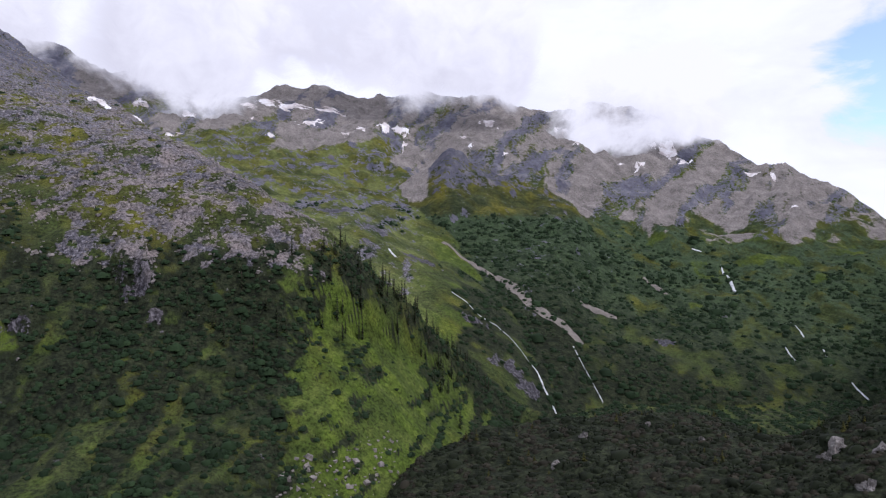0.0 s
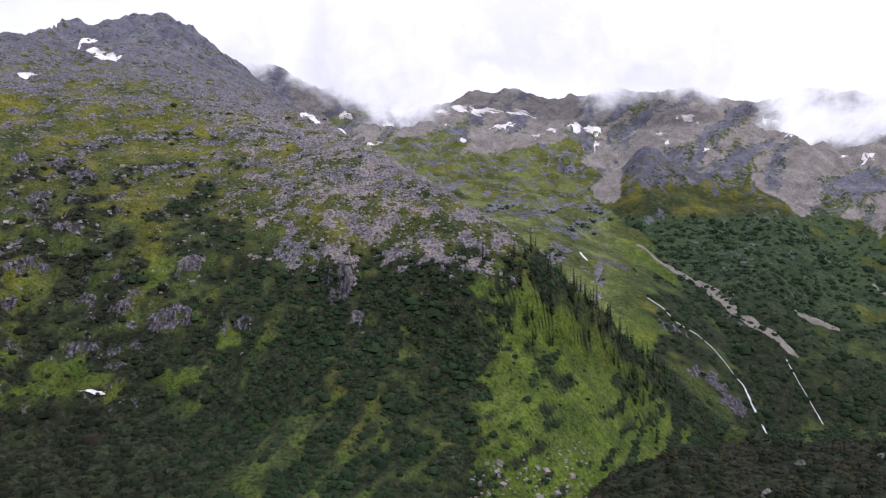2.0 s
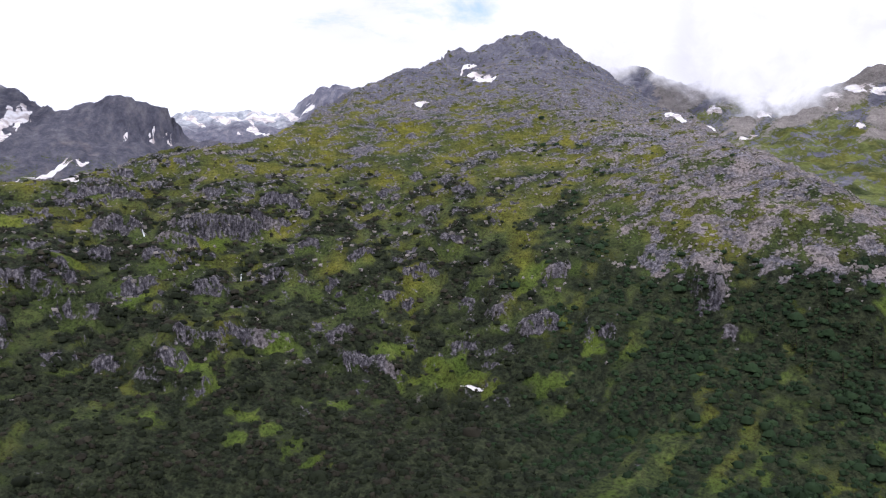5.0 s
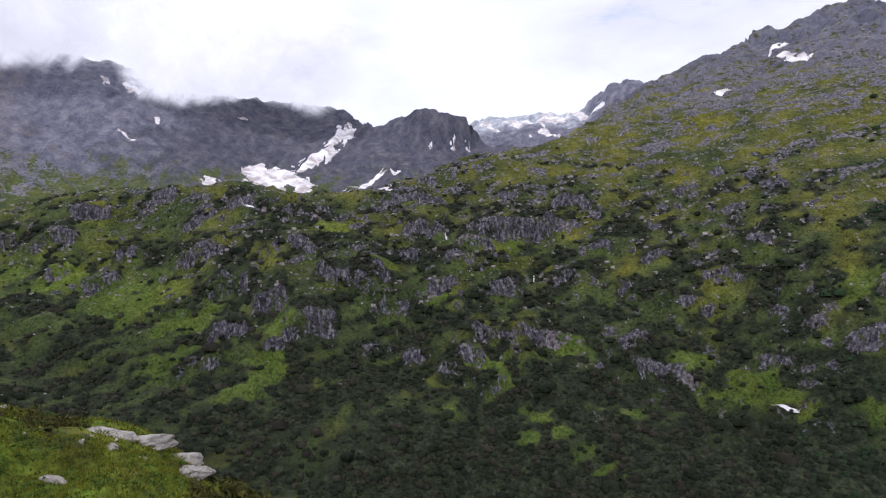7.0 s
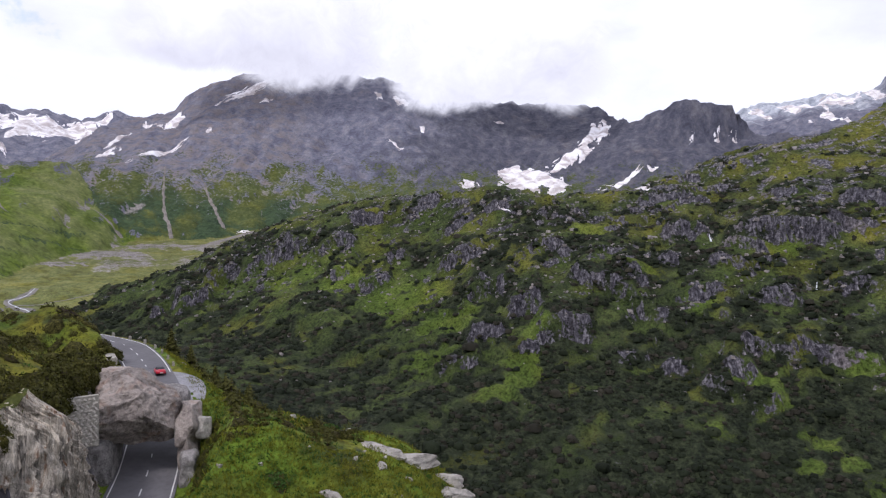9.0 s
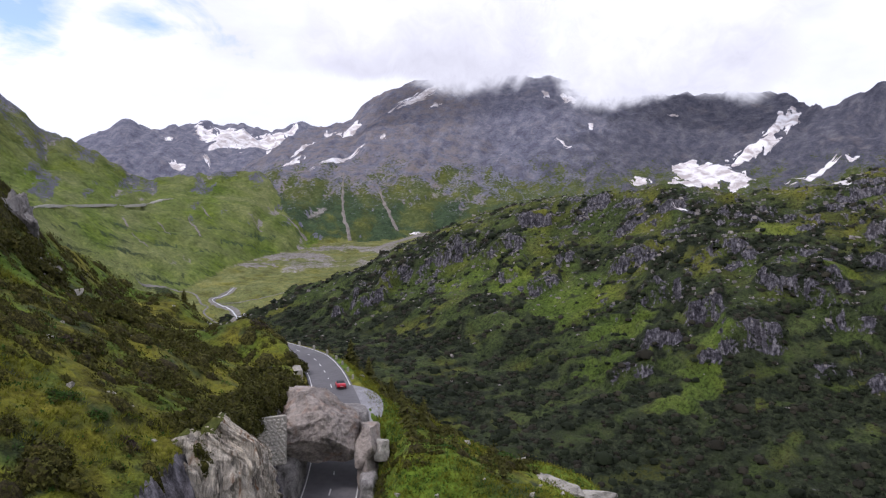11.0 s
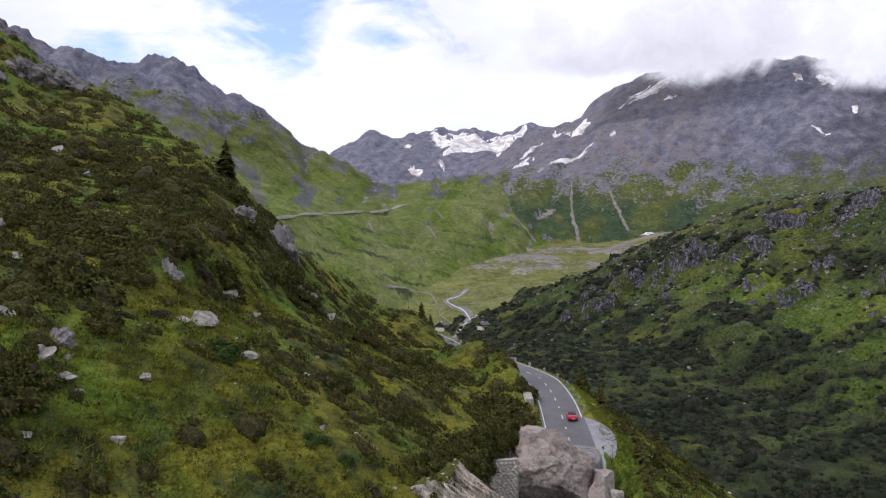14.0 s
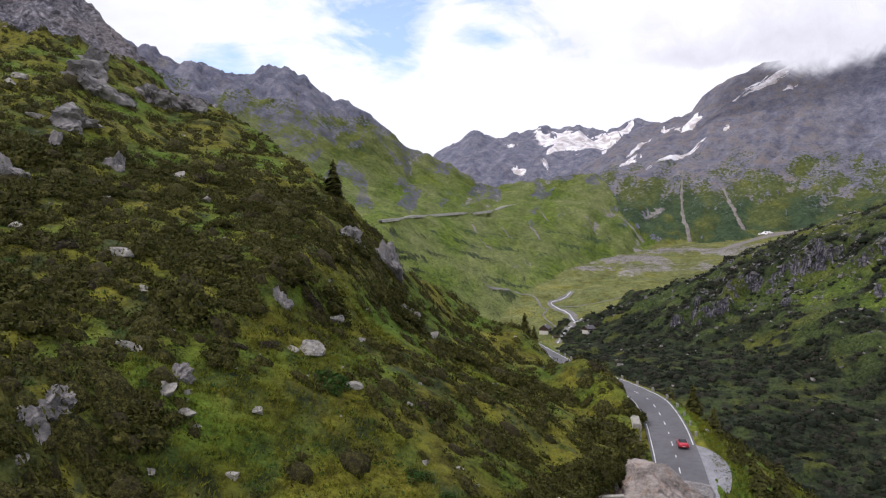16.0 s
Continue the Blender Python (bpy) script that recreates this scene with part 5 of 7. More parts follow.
def chips(centres, size, rng):
    """Angular blocks: skewed, broken boxes turned every way."""
    n = len(centres)
    cube = np.array([(x, y, z) for z in (-1, 1) for y in (-1, 1) for x in (-1, 1)], float)
    v = cube[None] * rng.uniform(0.55, 1.0, (n, 1, 3)) * np.array([1.0, 0.8, 0.62]) * rng.uniform(0.6, 1.05, (n, 8, 1)) + rng.normal(scale=0.08, size=(n, 8, 3))
    a, b = rng.uniform(0, 6.28, n), rng.normal(scale=0.45, size=n)
    ca, sa, cb, sb = np.cos(a)[:, None], np.sin(a)[:, None], np.cos(b)[:, None], np.sin(b)[:, None]
    y, z = v[..., 1] * cb - v[..., 2] * sb, v[..., 1] * sb + v[..., 2] * cb
    v = np.stack([v[..., 0] * ca - y * sa, v[..., 0] * sa + y * ca, z], -1) * size[:, None, None] + centres[:, None, :]
    f = np.array([(4, 5, 7), (4, 7, 6), (0, 1, 5), (0, 5, 4), (1, 3, 7), (1, 7, 5), (3, 2, 6), (3, 6, 7), (2, 0, 4), (2, 4, 6)])
    return v.reshape(-1, 3), (f[None] + 8 * np.arange(n)[:, None, None]).reshape(-1, 3)


v, f = chips(stones, np.minimum(rng.lognormal(0.12, 0.5, len(stones)), 3.0), rng)
tagged(arrays("scree_stones", v, f, CHIPS), "grey angular stones strewn over the mountain slope", "rocks", kind="stuff")


# ---- snow, water and scree lying on the land ----
def snow_field(*patches):
    """Old snow: centre and two half axes of each patch on the plan."""
    for k, (cx, cy, ax, ay, bx, by) in enumerate(patches):
        n = 26 if math.hypot(ax, ay) < 30 else 46
        u, w = np.meshgrid(np.linspace(-1.35, 1.35, n), np.linspace(-1.35, 1.35, n))
        x, y = cx + u * ax + w * bx, cy + u * ay + w * by
        size = 0.5 * (math.hypot(ax, ay) + math.hypot(bx, by))
        edge = 0.95 - np.hypot(u, w) + 0.85 * fbm(u + 0.01 * cx, w + 0.01 * cy, 1.0, 4, 71, 0.55)
        z = ground_many(x, y) + np.clip(edge, -0.2, 0.5) * min(4.0, 0.06 * size) + 0.6
        keep = (edge[:-1, :-1] + edge[1:, :-1] + edge[1:, 1:] + edge[:-1, 1:]) > 0
        idx = np.arange(n * n).reshape(n, n)
        f = np.stack([idx[:-1, :-1], idx[:-1, 1:], idx[1:, 1:], idx[1:, :-1]], -1)[keep]
        if len(f) < 4:
            continue
        used, f = np.unique(f, return_inverse=True)
        tagged(arrays("snow_patch", np.stack([x, y, z], -1).reshape(-1, 3)[used], f.reshape(-1, 4), SNOW, smooth_=True),
               "old white snow patch lying on grey mountain rock", "snow", "snow patches")


snow_field(
    (-827, 1594, 17, -3, 4, -14),
    (-745, 1655, 18, -1, 11, -26),
    (-594, 1686, -1, 16, 3, -5),
    (-480, 1479, 8, -6, -1, -9),
    (-467, 1767, 23, 33, 7, -17),
    (-527, 1821, 36, 8, 1, -6),
    (-595, 1795, 23, 20, 4, -9),
    (-436, 1853, 28, 11, 0, -6),
    (-349, 1622, 9, -6, -2, -9),
    (-269, 1755, 17, 17, 0, -16),
    (-236, 1776, 16, 0, -2, -14),
    (-216, 1690, 4, 19, 3, -24),
    (-13, 1831, 19, -6, -3, -16),
    (-54, 1651, 5, -4, 0, -6),
    (26, 1619, 5, 6, 0, -8),
)
snow_field(
    (230, 1990, 35, 4, -3, -20),
    (321, 1929, 41, 5, -7, -23),
    (240, 1832, 31, 18, -3, -18),
    (344, 1689, 12, 8, -2, -12),
    (447, 1834, 10, -47, -18, -33),
    (467, 1763, 19, 11, -4, -14),
    (622, 1752, 20, 1, -1, -4),
    (665, 1728, 5, 0, -2, -14),
    (626, 1515, 7, -1, -1, -2),
    (301, 1693, 7, 3, -1, -4),
    (163, 1852, 9, 1, -1, -6),
    (-621, 1740, 17, 10, 2, -6),
    (-547, 1811, 16, -1, -2, -5),
    (-333, 1752, 11, 2, 3, -16),
    (-74, 1714, 8, -8, -1, -8),
)
snow_field(
    (185, 1854, 6, -7, -5, -10),
    (413, 1870, 6, -19, -5, -17),
    (-865, 827, -4, 22, 17, -16),
    (-796, 777, 23, 1, 12, -13),
    (-762, 771, 6, 8, 12, -11),
    (-750, 627, 0, 10, 6, -5),
    (-492, 829, 4, 2, 4, -6),
    (-659, 1389, 4, 19, 5, -11),
    (-364, 354, 6, 3, -0.45, 0.45),
    (-474, 811, 18, -11, 10, -19),
    (-408, 774, 12, -9, 2, -4),
    (-657, 1421, 8, 1, 1, -2),
    (-753, 628, 1, 7, 6, -5),
    (-2111, -657, -67, 59, 18, 10),
    (-2054, -597, -18, 11, 11, 4),
)
snow_field(
    (-1936, -827, -42, 11, 47, 26),
    (-1956, -898, 10, 20, 25, 12),
    (-1765, -888, -70, -8, 8, 6),
    (-1626, -843, -51, -3, 29, 18),
    (-1666, -734, -97, 21, 8, 6),
    (-1832, -680, -4, 6, 12, 4),
    (-2172, -279, -11, 6, 23, 10),
    (-2200, -212, 12, 20, 34, -1),
    (-2042, -133, -9, 7, 20, 4),
    (-1908, -197, 14, 18, 10, -1),
    (-1748, 2, 4, 19, 32, -4),
    (-2218, 96, -11, 15, 6, 0),
    (-1853, 112, 32, 42, 71, -7),
    (-1831, 147, 5, 71, 116, -9),
    (-1971, 266, -82, 59, 23, 6),
)
snow_field(
    (-2059, 334, -76, 49, 30, 8),
    (-2181, 400, -63, 32, 46, 9),
    (-1781, 207, 28, 38, 45, -8),
    (-2589, -1574, -105, 59, 70, 39),
    (-2730, -1524, -130, 22, 108, 66),
    (-2570, -1671, -11, 68, 49, 30),
    (-2008, 624, -4, 7, 11, -4),
    (-2025, 700, -3, 10, 8, -3),
    (-2033, 750, -2, 17, 4, -1),
    (-1870, 480, 11, 9, 16, -4),
    (-1809, 387, -61, 58, 16, -1),
    (-712, 178, 14, 5, 7, -2),
    (-2660, 1071, 73, 8, 30, -15),
    (-2547, 1153, 122, 22, 53, -23),
    (-2526, 1299, 84, 54, 74, -36),
)
snow_field(
    (-2478, 1388, 96, 20, 27, -13),
    (-2258, 1127, 63, 19, 65, -32),
    (-684, 43, 3, 5, 1, 0),
    (-2431, -1829, -19, 16, 8, 6),
    (-2606, -1700, -53, 69, 78, 53),
    (-2649, -1572, -15, 99, 57, 30),
    (-2285, -1553, -13, -2, 22, 28),
    (-1381, -439, -2, 13, 4, 1),
    (-2190, -1610, 6, 39, 26, 15),
)

def ribbon(name, points, widths, lift, mat, label, category, ragged=0.35, kind=""):
    """A strip that lies on the land, along points of the plan."""
    line = spline([(x, y, w) for (x, y), w in zip(points, widths)], max(1.5, 0.5 * min(widths)))
    tang = np.gradient(line[:, :2], axis=0)
    tang /= np.linalg.norm(tang, axis=1)[:, None] + 1e-9
    side = np.stack([-tang[:, 1], tang[:, 0]], -1)
    along = np.cumsum(np.hypot(*np.gradient(line[:, :2], axis=0).T))
    cols = []
    for s in np.linspace(-1, 1, 5):
        wob = 1 + ragged * fbm(along + 40 * s, along * 0 + line[0, 0], 3 * max(widths), 3, 83)
        p = line[:, :2] + side * (0.5 * s * line[:, 2] * wob)[:, None]
        cols.append(np.column_stack([p, ground_many(p[:, 0], p[:, 1]) + lift * (1 - 0.6 * abs(s))]))
    v = np.array(cols).transpose(1, 0, 2).reshape(-1, 3)
    n = len(line)
    idx = np.arange(n * 5).reshape(n, 5)
    f = np.stack([idx[:-1, :-1], idx[:-1, 1:], idx[1:, 1:], idx[1:, :-1]], -1).reshape(-1, 4)
    return tagged(arrays(name, v, f, mat, smooth_=True), label, category, kind=kind)


ribbon("waterfall", [(3, 859), (20, 849), (39, 820), (48, 809), (55, 784), (65, 755)], [0.8, 1.0, 1.2, 1.8, 2.6, 2.0], 1.0, FOAM, "white waterfall tumbling down the dark gorge", "waterfall", 0.9)
ribbon("waterfall", [(-54, 888), (-39, 881), (-18, 855), (3, 859)], [1.0, 1.2, 1.0, 0.8], 1.0, FOAM, "thin white mountain stream among green scrub", "stream")
ribbon("waterfall", [(-142, 940), (-130, 921)], [3, 3.5], 1.0, FOAM, "short white fall on the stream above the gorge", "waterfall")
ribbon("waterfall", [(98, 887), (108, 859), (115, 835), (123, 811)], [1.2, 0.8, 1.0, 1.2], 1.0, FOAM, "thin white stream down the scrub slope", "stream", 0.9)
ribbon("waterfall", [(383, 1226), (378, 1185), (376, 1148), (368, 1096)], [2, 3.4, 4.4, 3.2], 1.4, FOAM, "white waterfall over a dark green mountainside", "waterfall")
ribbon("waterfall", [(353, 1288), (366, 1275)], [4, 4], 1.4, FOAM, "small white fall below the rocky ridge", "waterfall")
ribbon("waterfall", [(411, 1012), (413, 972)], [1.4, 1.8], 1.2, FOAM, "thin white cascade in dark scrub", "waterfall")
ribbon("waterfall", [(381, 955), (380, 917)], [1.4, 1.8], 1.2, FOAM, "thin white cascade in dark scrub", "waterfall")
ribbon("waterfall", [(425, 953), (421, 929), (417, 906)], [1.6, 2.2, 2.0], 1.2, FOAM, "white cascade low on the mountainside", "waterfall")
ribbon("waterfall", [(428, 878), (430, 865), (433, 850)], [1.6, 2.2, 2.0], 1.2, FOAM, "white cascade low on the mountainside", "waterfall")
ribbon("waterfall", [(-616, 212), (-606, 210)], [0.8, 1.3], 0.8, FOAM, "small white fall down a dark crag", "waterfall")
ribbon("waterfall", [(-546, 267), (-538, 263)], [0.8, 1.3], 0.8, FOAM, "small white fall between grey rocks", "waterfall")
ribbon("scree_chute", [(-80, 1101), (-21, 1048), (20, 1012), (56, 951), (90, 914), (110, 898)], [8, 12, 16, 14, 15, 10], 0.9, SCREE, "brown scree chute through the green scrub", "scree", 0.8)
ribbon("scree_chute", [(120, 992), (146, 997), (170, 996)], [6, 16, 8], 0.9, SCREE, "bare brown scree patch on the green slope", "scree", 0.8)
ribbon("scree_chute", [(234, 1124), (246, 1101), (257, 1074)], [6, 10, 6], 0.9, SCREE, "bare brown scree patch on the green slope", "scree", 0.8)
ribbon("moraine", [(-1240, -462), (-1335, -438), (-1390, -385)], [26, 34, 40], 1.0, SCREE, "bare brownish moraine at the head of the plain", "scree", 0.6)
ribbon("river_gravel", [(-850, -520), (-820, -513), (-790, -512), (-772, -492), (-755, -462), (-712, -419), (-688, -424), (-664, -420)], [9, 9, 11, 11, 10, 9, 8, 8], 0.7, GRIT, "grey gravel bed of the braided stream", "river bed", 0.8)
ribbon("river", [(-850, -520), (-820, -513), (-790, -512), (-772, -492), (-755, -462), (-712, -419), (-688, -424), (-664, -420)], [1.6, 2.0, 2.6, 2.4, 3.2, 3.0, 3.0, 3.4], 0.9, FOAM, "white glacial stream winding over the plain", "river", 0.6)
ribbon("track", [(-743, -586), (-784, -573), (-799, -547), (-767, -512), (-759, -498), (-740, -490), (-711, -451)], [6, 4, 3, 2.5, 2.5, 2.5, 2.5], 0.9, GRIT, "pale gravel track across the grassy plain", "track", 0.2, "structure")
ribbon("track", [(-765, -500), (-811, -470), (-849, -443), (-880, -425)], [2, 2, 2, 2], 0.9, GRIT, "pale gravel track across the grassy plain", "track", 0.2, "structure")

PALE_WALL = speckled("pale_road_wall", (0.56, 0.53, 0.49), (0.40, 0.38, 0.35), 2.0)


def terrace_road(points, half, wall_high):
    """A road on a retaining wall along a hillside: level top, upright faces."""
    line = spline([(x, y, 0) for x, y in points], 4.0)
    z = ground_many(line[:, 0], line[:, 1])
    z = np.convolve(np.pad(z, 16, mode="edge"), np.ones(33) / 33, mode="valid") + 2.5
    way_ = np.gradient(line[:, :2], axis=0)
    way_ /= np.linalg.norm(way_, axis=1)[:, None]
    across = np.stack([-way_[:, 1], way_[:, 0]], -1)
    rows = [np.column_stack([line[:, :2] + across * off, z + dz]) for off, dz in ((-half, -wall_high), (-half, 0.6), (-half + 0.5, 0.6), (-half + 0.5, 0), (half - 0.5, 0), (half - 0.5, 0.6), (half, 0.6), (half, -wall_high))]
    v = np.array(rows).transpose(1, 0, 2).reshape(-1, 3)
    idx = np.arange(len(line) * 8).reshape(-1, 8)
    f = np.stack([idx[:-1, :-1], idx[:-1, 1:], idx[1:, 1:], idx[1:, :-1]], -1).reshape(-1, 4)
    return arrays("pass_road", v, f, PALE_WALL)


tagged(terrace_road([(-648, -687), (-686, -697), (-768, -736), (-848, -763), (-914, -773), (-1023, -800), (-1110, -815)], 3.0, 3.2), "pale pass road on a retaining wall across the green slope", "road", kind="structure")
for line_, wide_ in (([(-1574, -683), (-1496, -650), (-1418, -616), (-1313, -554)], [2, 4, 6, 9]), ([(-1571, -601), (-1515, -564), (-1459, -531), (-1388, -479)], [2, 4, 6, 9]), ([(-1310, -735), (-1297, -681), (-1278, -628)], [3, 5, 8])):
    ribbon("scree_chute", line_, wide_, 1.2, SCREE, "pale scree gully running down the green mountain foot", "scree", 0.8)
for line_ in ([(-867, -698), (-853, -660)], [(-1052, -738), (-1020, -704), (-989, -669)], [(-961, -729), (-942, -691)], [(-900, -742), (-880, -716)], [(-1110, -752), (-1085, -716)], [(-1180, -700), (-1160, -660)]):
    ribbon("scree_chute", line_, [2.5, 4, 3][: len(line_)], 1.0, SCREE, "narrow pale scree streak in the green slope", "scree", 0.8)

# ---- the pass road ----
ASPHALT = speckled("asphalt", (0.145, 0.138, 0.145), (0.105, 0.10, 0.106), 2.5, 0.85, 0.01, third=(0.085, 0.08, 0.085))
PAINT = speckled("road_paint", (0.72, 0.72, 0.70), (0.55, 0.55, 0.53), 0.8, 0.6, 0.005, third=(0.4, 0.4, 0.4))
GRAVEL = speckled("grey_gravel", (0.30, 0.295, 0.31), (0.20, 0.195, 0.205), 1.2, 0.95, 0.05)
tang = np.gradient(WAY[:, :2], axis=0)
tang /= np.linalg.norm(tang, axis=1)[:, None]
LEFT = np.stack([tang[:, 1], -tang[:, 0]], -1)  # the uphill side
RUN = np.concatenate([[0], np.cumsum(np.linalg.norm(np.diff(WAY, axis=0), axis=1))])


def road_strip(name, inner, outer, lift, start, end, mat, parent=None):
    """A strip along the road between two offsets, with a little thickness."""
    k = np.where((RUN >= start) & (RUN <= end))[0]
    rows = []
    for off, dz in ((inner, lift - 0.12), (inner, lift), (outer, lift), (outer, lift - 0.12)):
        p = WAY[k].copy()
        p[:, :2] += LEFT[k] * off
        p[:, 2] += dz
        rows.append(p)
    v = np.array(rows).transpose(1, 0, 2).reshape(-1, 3)
    idx = np.arange(len(k) * 4).reshape(-1, 4)
    f = np.stack([idx[:-1, :-1], idx[:-1, 1:], idx[1:, 1:], idx[1:, :-1]], -1).reshape(-1, 4)
    return arrays(name, v, f, mat, parent)


road = tagged(road_strip("road", -4.1, 4.1, 0.10, 0, RUN[-1], ASPHALT), "grey two-lane asphalt pass road with white markings", "road", kind="structure")
gate = RUN[np.argmin(np.hypot(WAY[:, 0] + 108, WAY[:, 1] + 29.5))]  # where the road passes under the rock
bay_at = RUN[np.argmin(np.hypot(WAY[:, 0] + 140, WAY[:, 1] + 44))]
road_strip("edge_line", 3.55, 3.70, 0.112, 0, RUN[-1], PAINT, road)
road_strip("edge_line", -3.75, -3.58, 0.112, 0, bay_at - 4, PAINT, road)
road_strip("edge_line", -3.75, -3.58, 0.112, gate - 6, RUN[-1], PAINT, road)
at = bay_at - 3
while at < gate - 7:
    road_strip("line_dash", -3.80, -3.58, 0.112, at, at + 1.0, PAINT, road)
    at += 2.0
at = 4.0
while at < RUN[-1] - 4:
    road_strip("centre_dash", -0.08, 0.08, 0.112, at, at + 3.0, PAINT, road)
    at += 6.0
# gravel lay-by on the valley side
bm = bmesh.new()
ring = []
k0 = int(np.argmin(abs(RUN - bay_at)))
for k in range(k0 - 4, k0 + 22):
    t_ = (k - (k0 - 4)) / 25
    wide = 4.0 * math.sin(math.pi * min(1, t_ * 1.15) ** 0.8) ** 0.8 if t_ * 1.15 < 1 else 0
    a_, b_ = WAY[k, :2] - LEFT[k] * 4.05, WAY[k, :2] - LEFT[k] * (4.15 + max(wide, 0.05))
    ring.append((bm.verts.new((*a_, WAY[k, 2] + 0.085)), bm.verts.new((*b_, WAY[k, 2] + 0.03))))
for (a_, b_), (c_, d_) in zip(ring, ring[1:]):
    bm.faces.new((a_, b_, d_, c_))
tagged(part("lay_by", bm, GRAVEL), "pale grey gravel lay-by beside the road", "lay-by", kind="structure")

# guard stones on the valley side of the bend
bm = bmesh.new()
box(bm, -0.22, -0.3, -0.5, 0.22, 0.3, 0.75, 0.07)
for v in bm.verts:
    v.co.x *= 1.15 - 0.3 * max(0, v.co.z)
    v.co += Vector(noise.noise_vector(v.co * 3)) * 0.05
guard = tagged(part("guard_stone", bm, PALE), "pale stone bollard on the grass verge of the road", "bollard", "guard stones along the bend")
spots = [k for k in range(len(WAY)) if 40 < RUN[k] < bay_at - 8]
marks, last = [], -9
for k in spots:
    if RUN[k] - last > 5.5:
        last = RUN[k]
        marks.append(k)
for n_, k in enumerate(marks):
    p = WAY[k, :2] - LEFT[k] * 4.9
    m = pose(p[0], p[1], ground(p[0], p[1]) + 0.12, 0, 0, math.degrees(math.atan2(tang[k, 1], tang[k, 0])) + 90)
    if n_ == 0:
        guard.matrix_basis = m
    else:
        copy_thing(guard, m)

# ---- the rock gate: a huge boulder over the road, side pillar, cliff and dry-stone wall ----
kg = int(np.argmin(np.hypot(WAY[:, 0] + 104, WAY[:, 1] + 28.2)))
DIR, SIDE_ = Vector((*tang[kg], 0)), Vector((*LEFT[kg], 0))  # DIR points down the road
GATE = Vector(WAY[kg])


def gate_place(along, left, up):
    """A place by the gate: metres along the road towards the near side, to the uphill side, above the road."""
    return GATE + DIR * along + SIDE_ * left + Vector((0, 0, up))


def rock_block(name, along, left, up, half, seed, mat, label, n=20, power=5.0, amp=0.55, hollow=None, group="", chops=()):
    """A craggy block from a rounded box, half lengths along, across, up."""
    bm = bmesh.new()
    bmesh.ops.create_cube(bm, size=2.0)
    bmesh.ops.subdivide_edges(bm, edges=bm.edges[:], cuts=n, use_grid_fill=True)
    off = Vector((seed * 7.1, seed * 3.7, seed * 1.9))
    for v in bm.verts:
        p = v.co
        r = (abs(p.x) ** power + abs(p.y) ** power + abs(p.z) ** power) ** (1 / power)
        q = p / r
        for nx, ny, nz, lim in chops:
            nv = Vector((nx, ny, nz)).normalized()
            over = q.dot(nv) - lim
            if over > 0:
                q = q - nv * over
        q = Vector((q.x * half[0], q.y * half[1], q.z * half[2]))
        rough_ = noise.hetero_terrain(q * 0.22 + off, 1.0, 2.0, 4, 0.7) * 0.35 + 0.35 * noise.noise(q * 0.5 + off) + 0.22 * noise.noise(q * 1.4 + off) + 0.12 * noise.noise(q * 3.3 + off) - 0.35
        q = q + q.normalized() * amp * rough_
        if hollow and q.z < hollow[0] and abs(q.y - hollow[1]) < hollow[2]:
            q.z = max(q.z, hollow[0] - hollow[3] * (abs(q.y - hollow[1]) / hollow[2]) ** 2)
        v.co = gate_place(along + q.x, left + q.y, up + q.z)
    bmesh.ops.recalc_face_normals(bm, faces=bm.faces)
    ob = part(name, bm, mat)
    return tagged(ob, label, "rock", group)


rock_block("gate_boulder", -4.0, 2.1, 8.8, (4.9, 5.5, 4.7), 3, PINKISH, "huge pinkish-grey boulder bridging the road as a rock gate",
           n=40, power=7, amp=1.1, chops=((0.75, -0.1, -0.62, 0.86), (0.6, 0.25, 0.75, 0.86), (0.55, -0.75, 0.3, 0.84), (0.35, 0.75, 0.6, 0.9), (0.1, -0.6, 0.8, 0.66), (0.3, 0.9, -0.3, 0.95)))
rock_block("gate_pillar", -3.0, -5.0, 2.2, (2.6, 1.3, 3.8), 5, PINKISH, "cracked rock pillar carrying the gate boulder", amp=0.75, n=20, power=8, chops=((0.7, 0.6, 0.2, 0.85), (0.5, -0.6, 0.6, 0.85), (0.6, 0.5, -0.6, 0.9)))
rock_block("gate_pillar", -3.8, -4.9, 6.0, (2.8, 1.5, 2.7), 6, PINKISH, "rock block stacked beside the gate boulder", amp=0.8, n=20, power=9, chops=((0.8, 0.3, 0.5, 0.8), (0.4, -0.8, 0.4, 0.85), (0.7, -0.5, -0.5, 0.9), (0.3, 0.7, 0.6, 0.9)))
rock_block("gate_pillar", -2.5, -6.9, 5.6, (1.0, 1.0, 1.4), 8, PALE, "small pale block leaning on the gate pillar", amp=0.4, n=12, power=7, chops=((0.7, -0.6, 0.4, 0.8), (0.6, 0.5, 0.6, 0.85)))
rock_block("gate_pillar", 1.0, -5.3, 1.2, (2.2, 1.1, 2.2), 9, GNEISS, "low rock shoulder at the foot of the gate", amp=0.7, n=14)
rock_block("gate_abutment", -4.5, 5.6, 1.8, (5.0, 1.6, 3.4), 11, GNEISS, "dark rock abutment under the gate boulder", amp=0.6, n=16)
rock_block("gate_lintel", -10.0, 0.5, 7.6, (2.6, 5.2, 2.6), 12, GNEISS, "rough rock roof behind the gate boulder", amp=0.7, n=18)

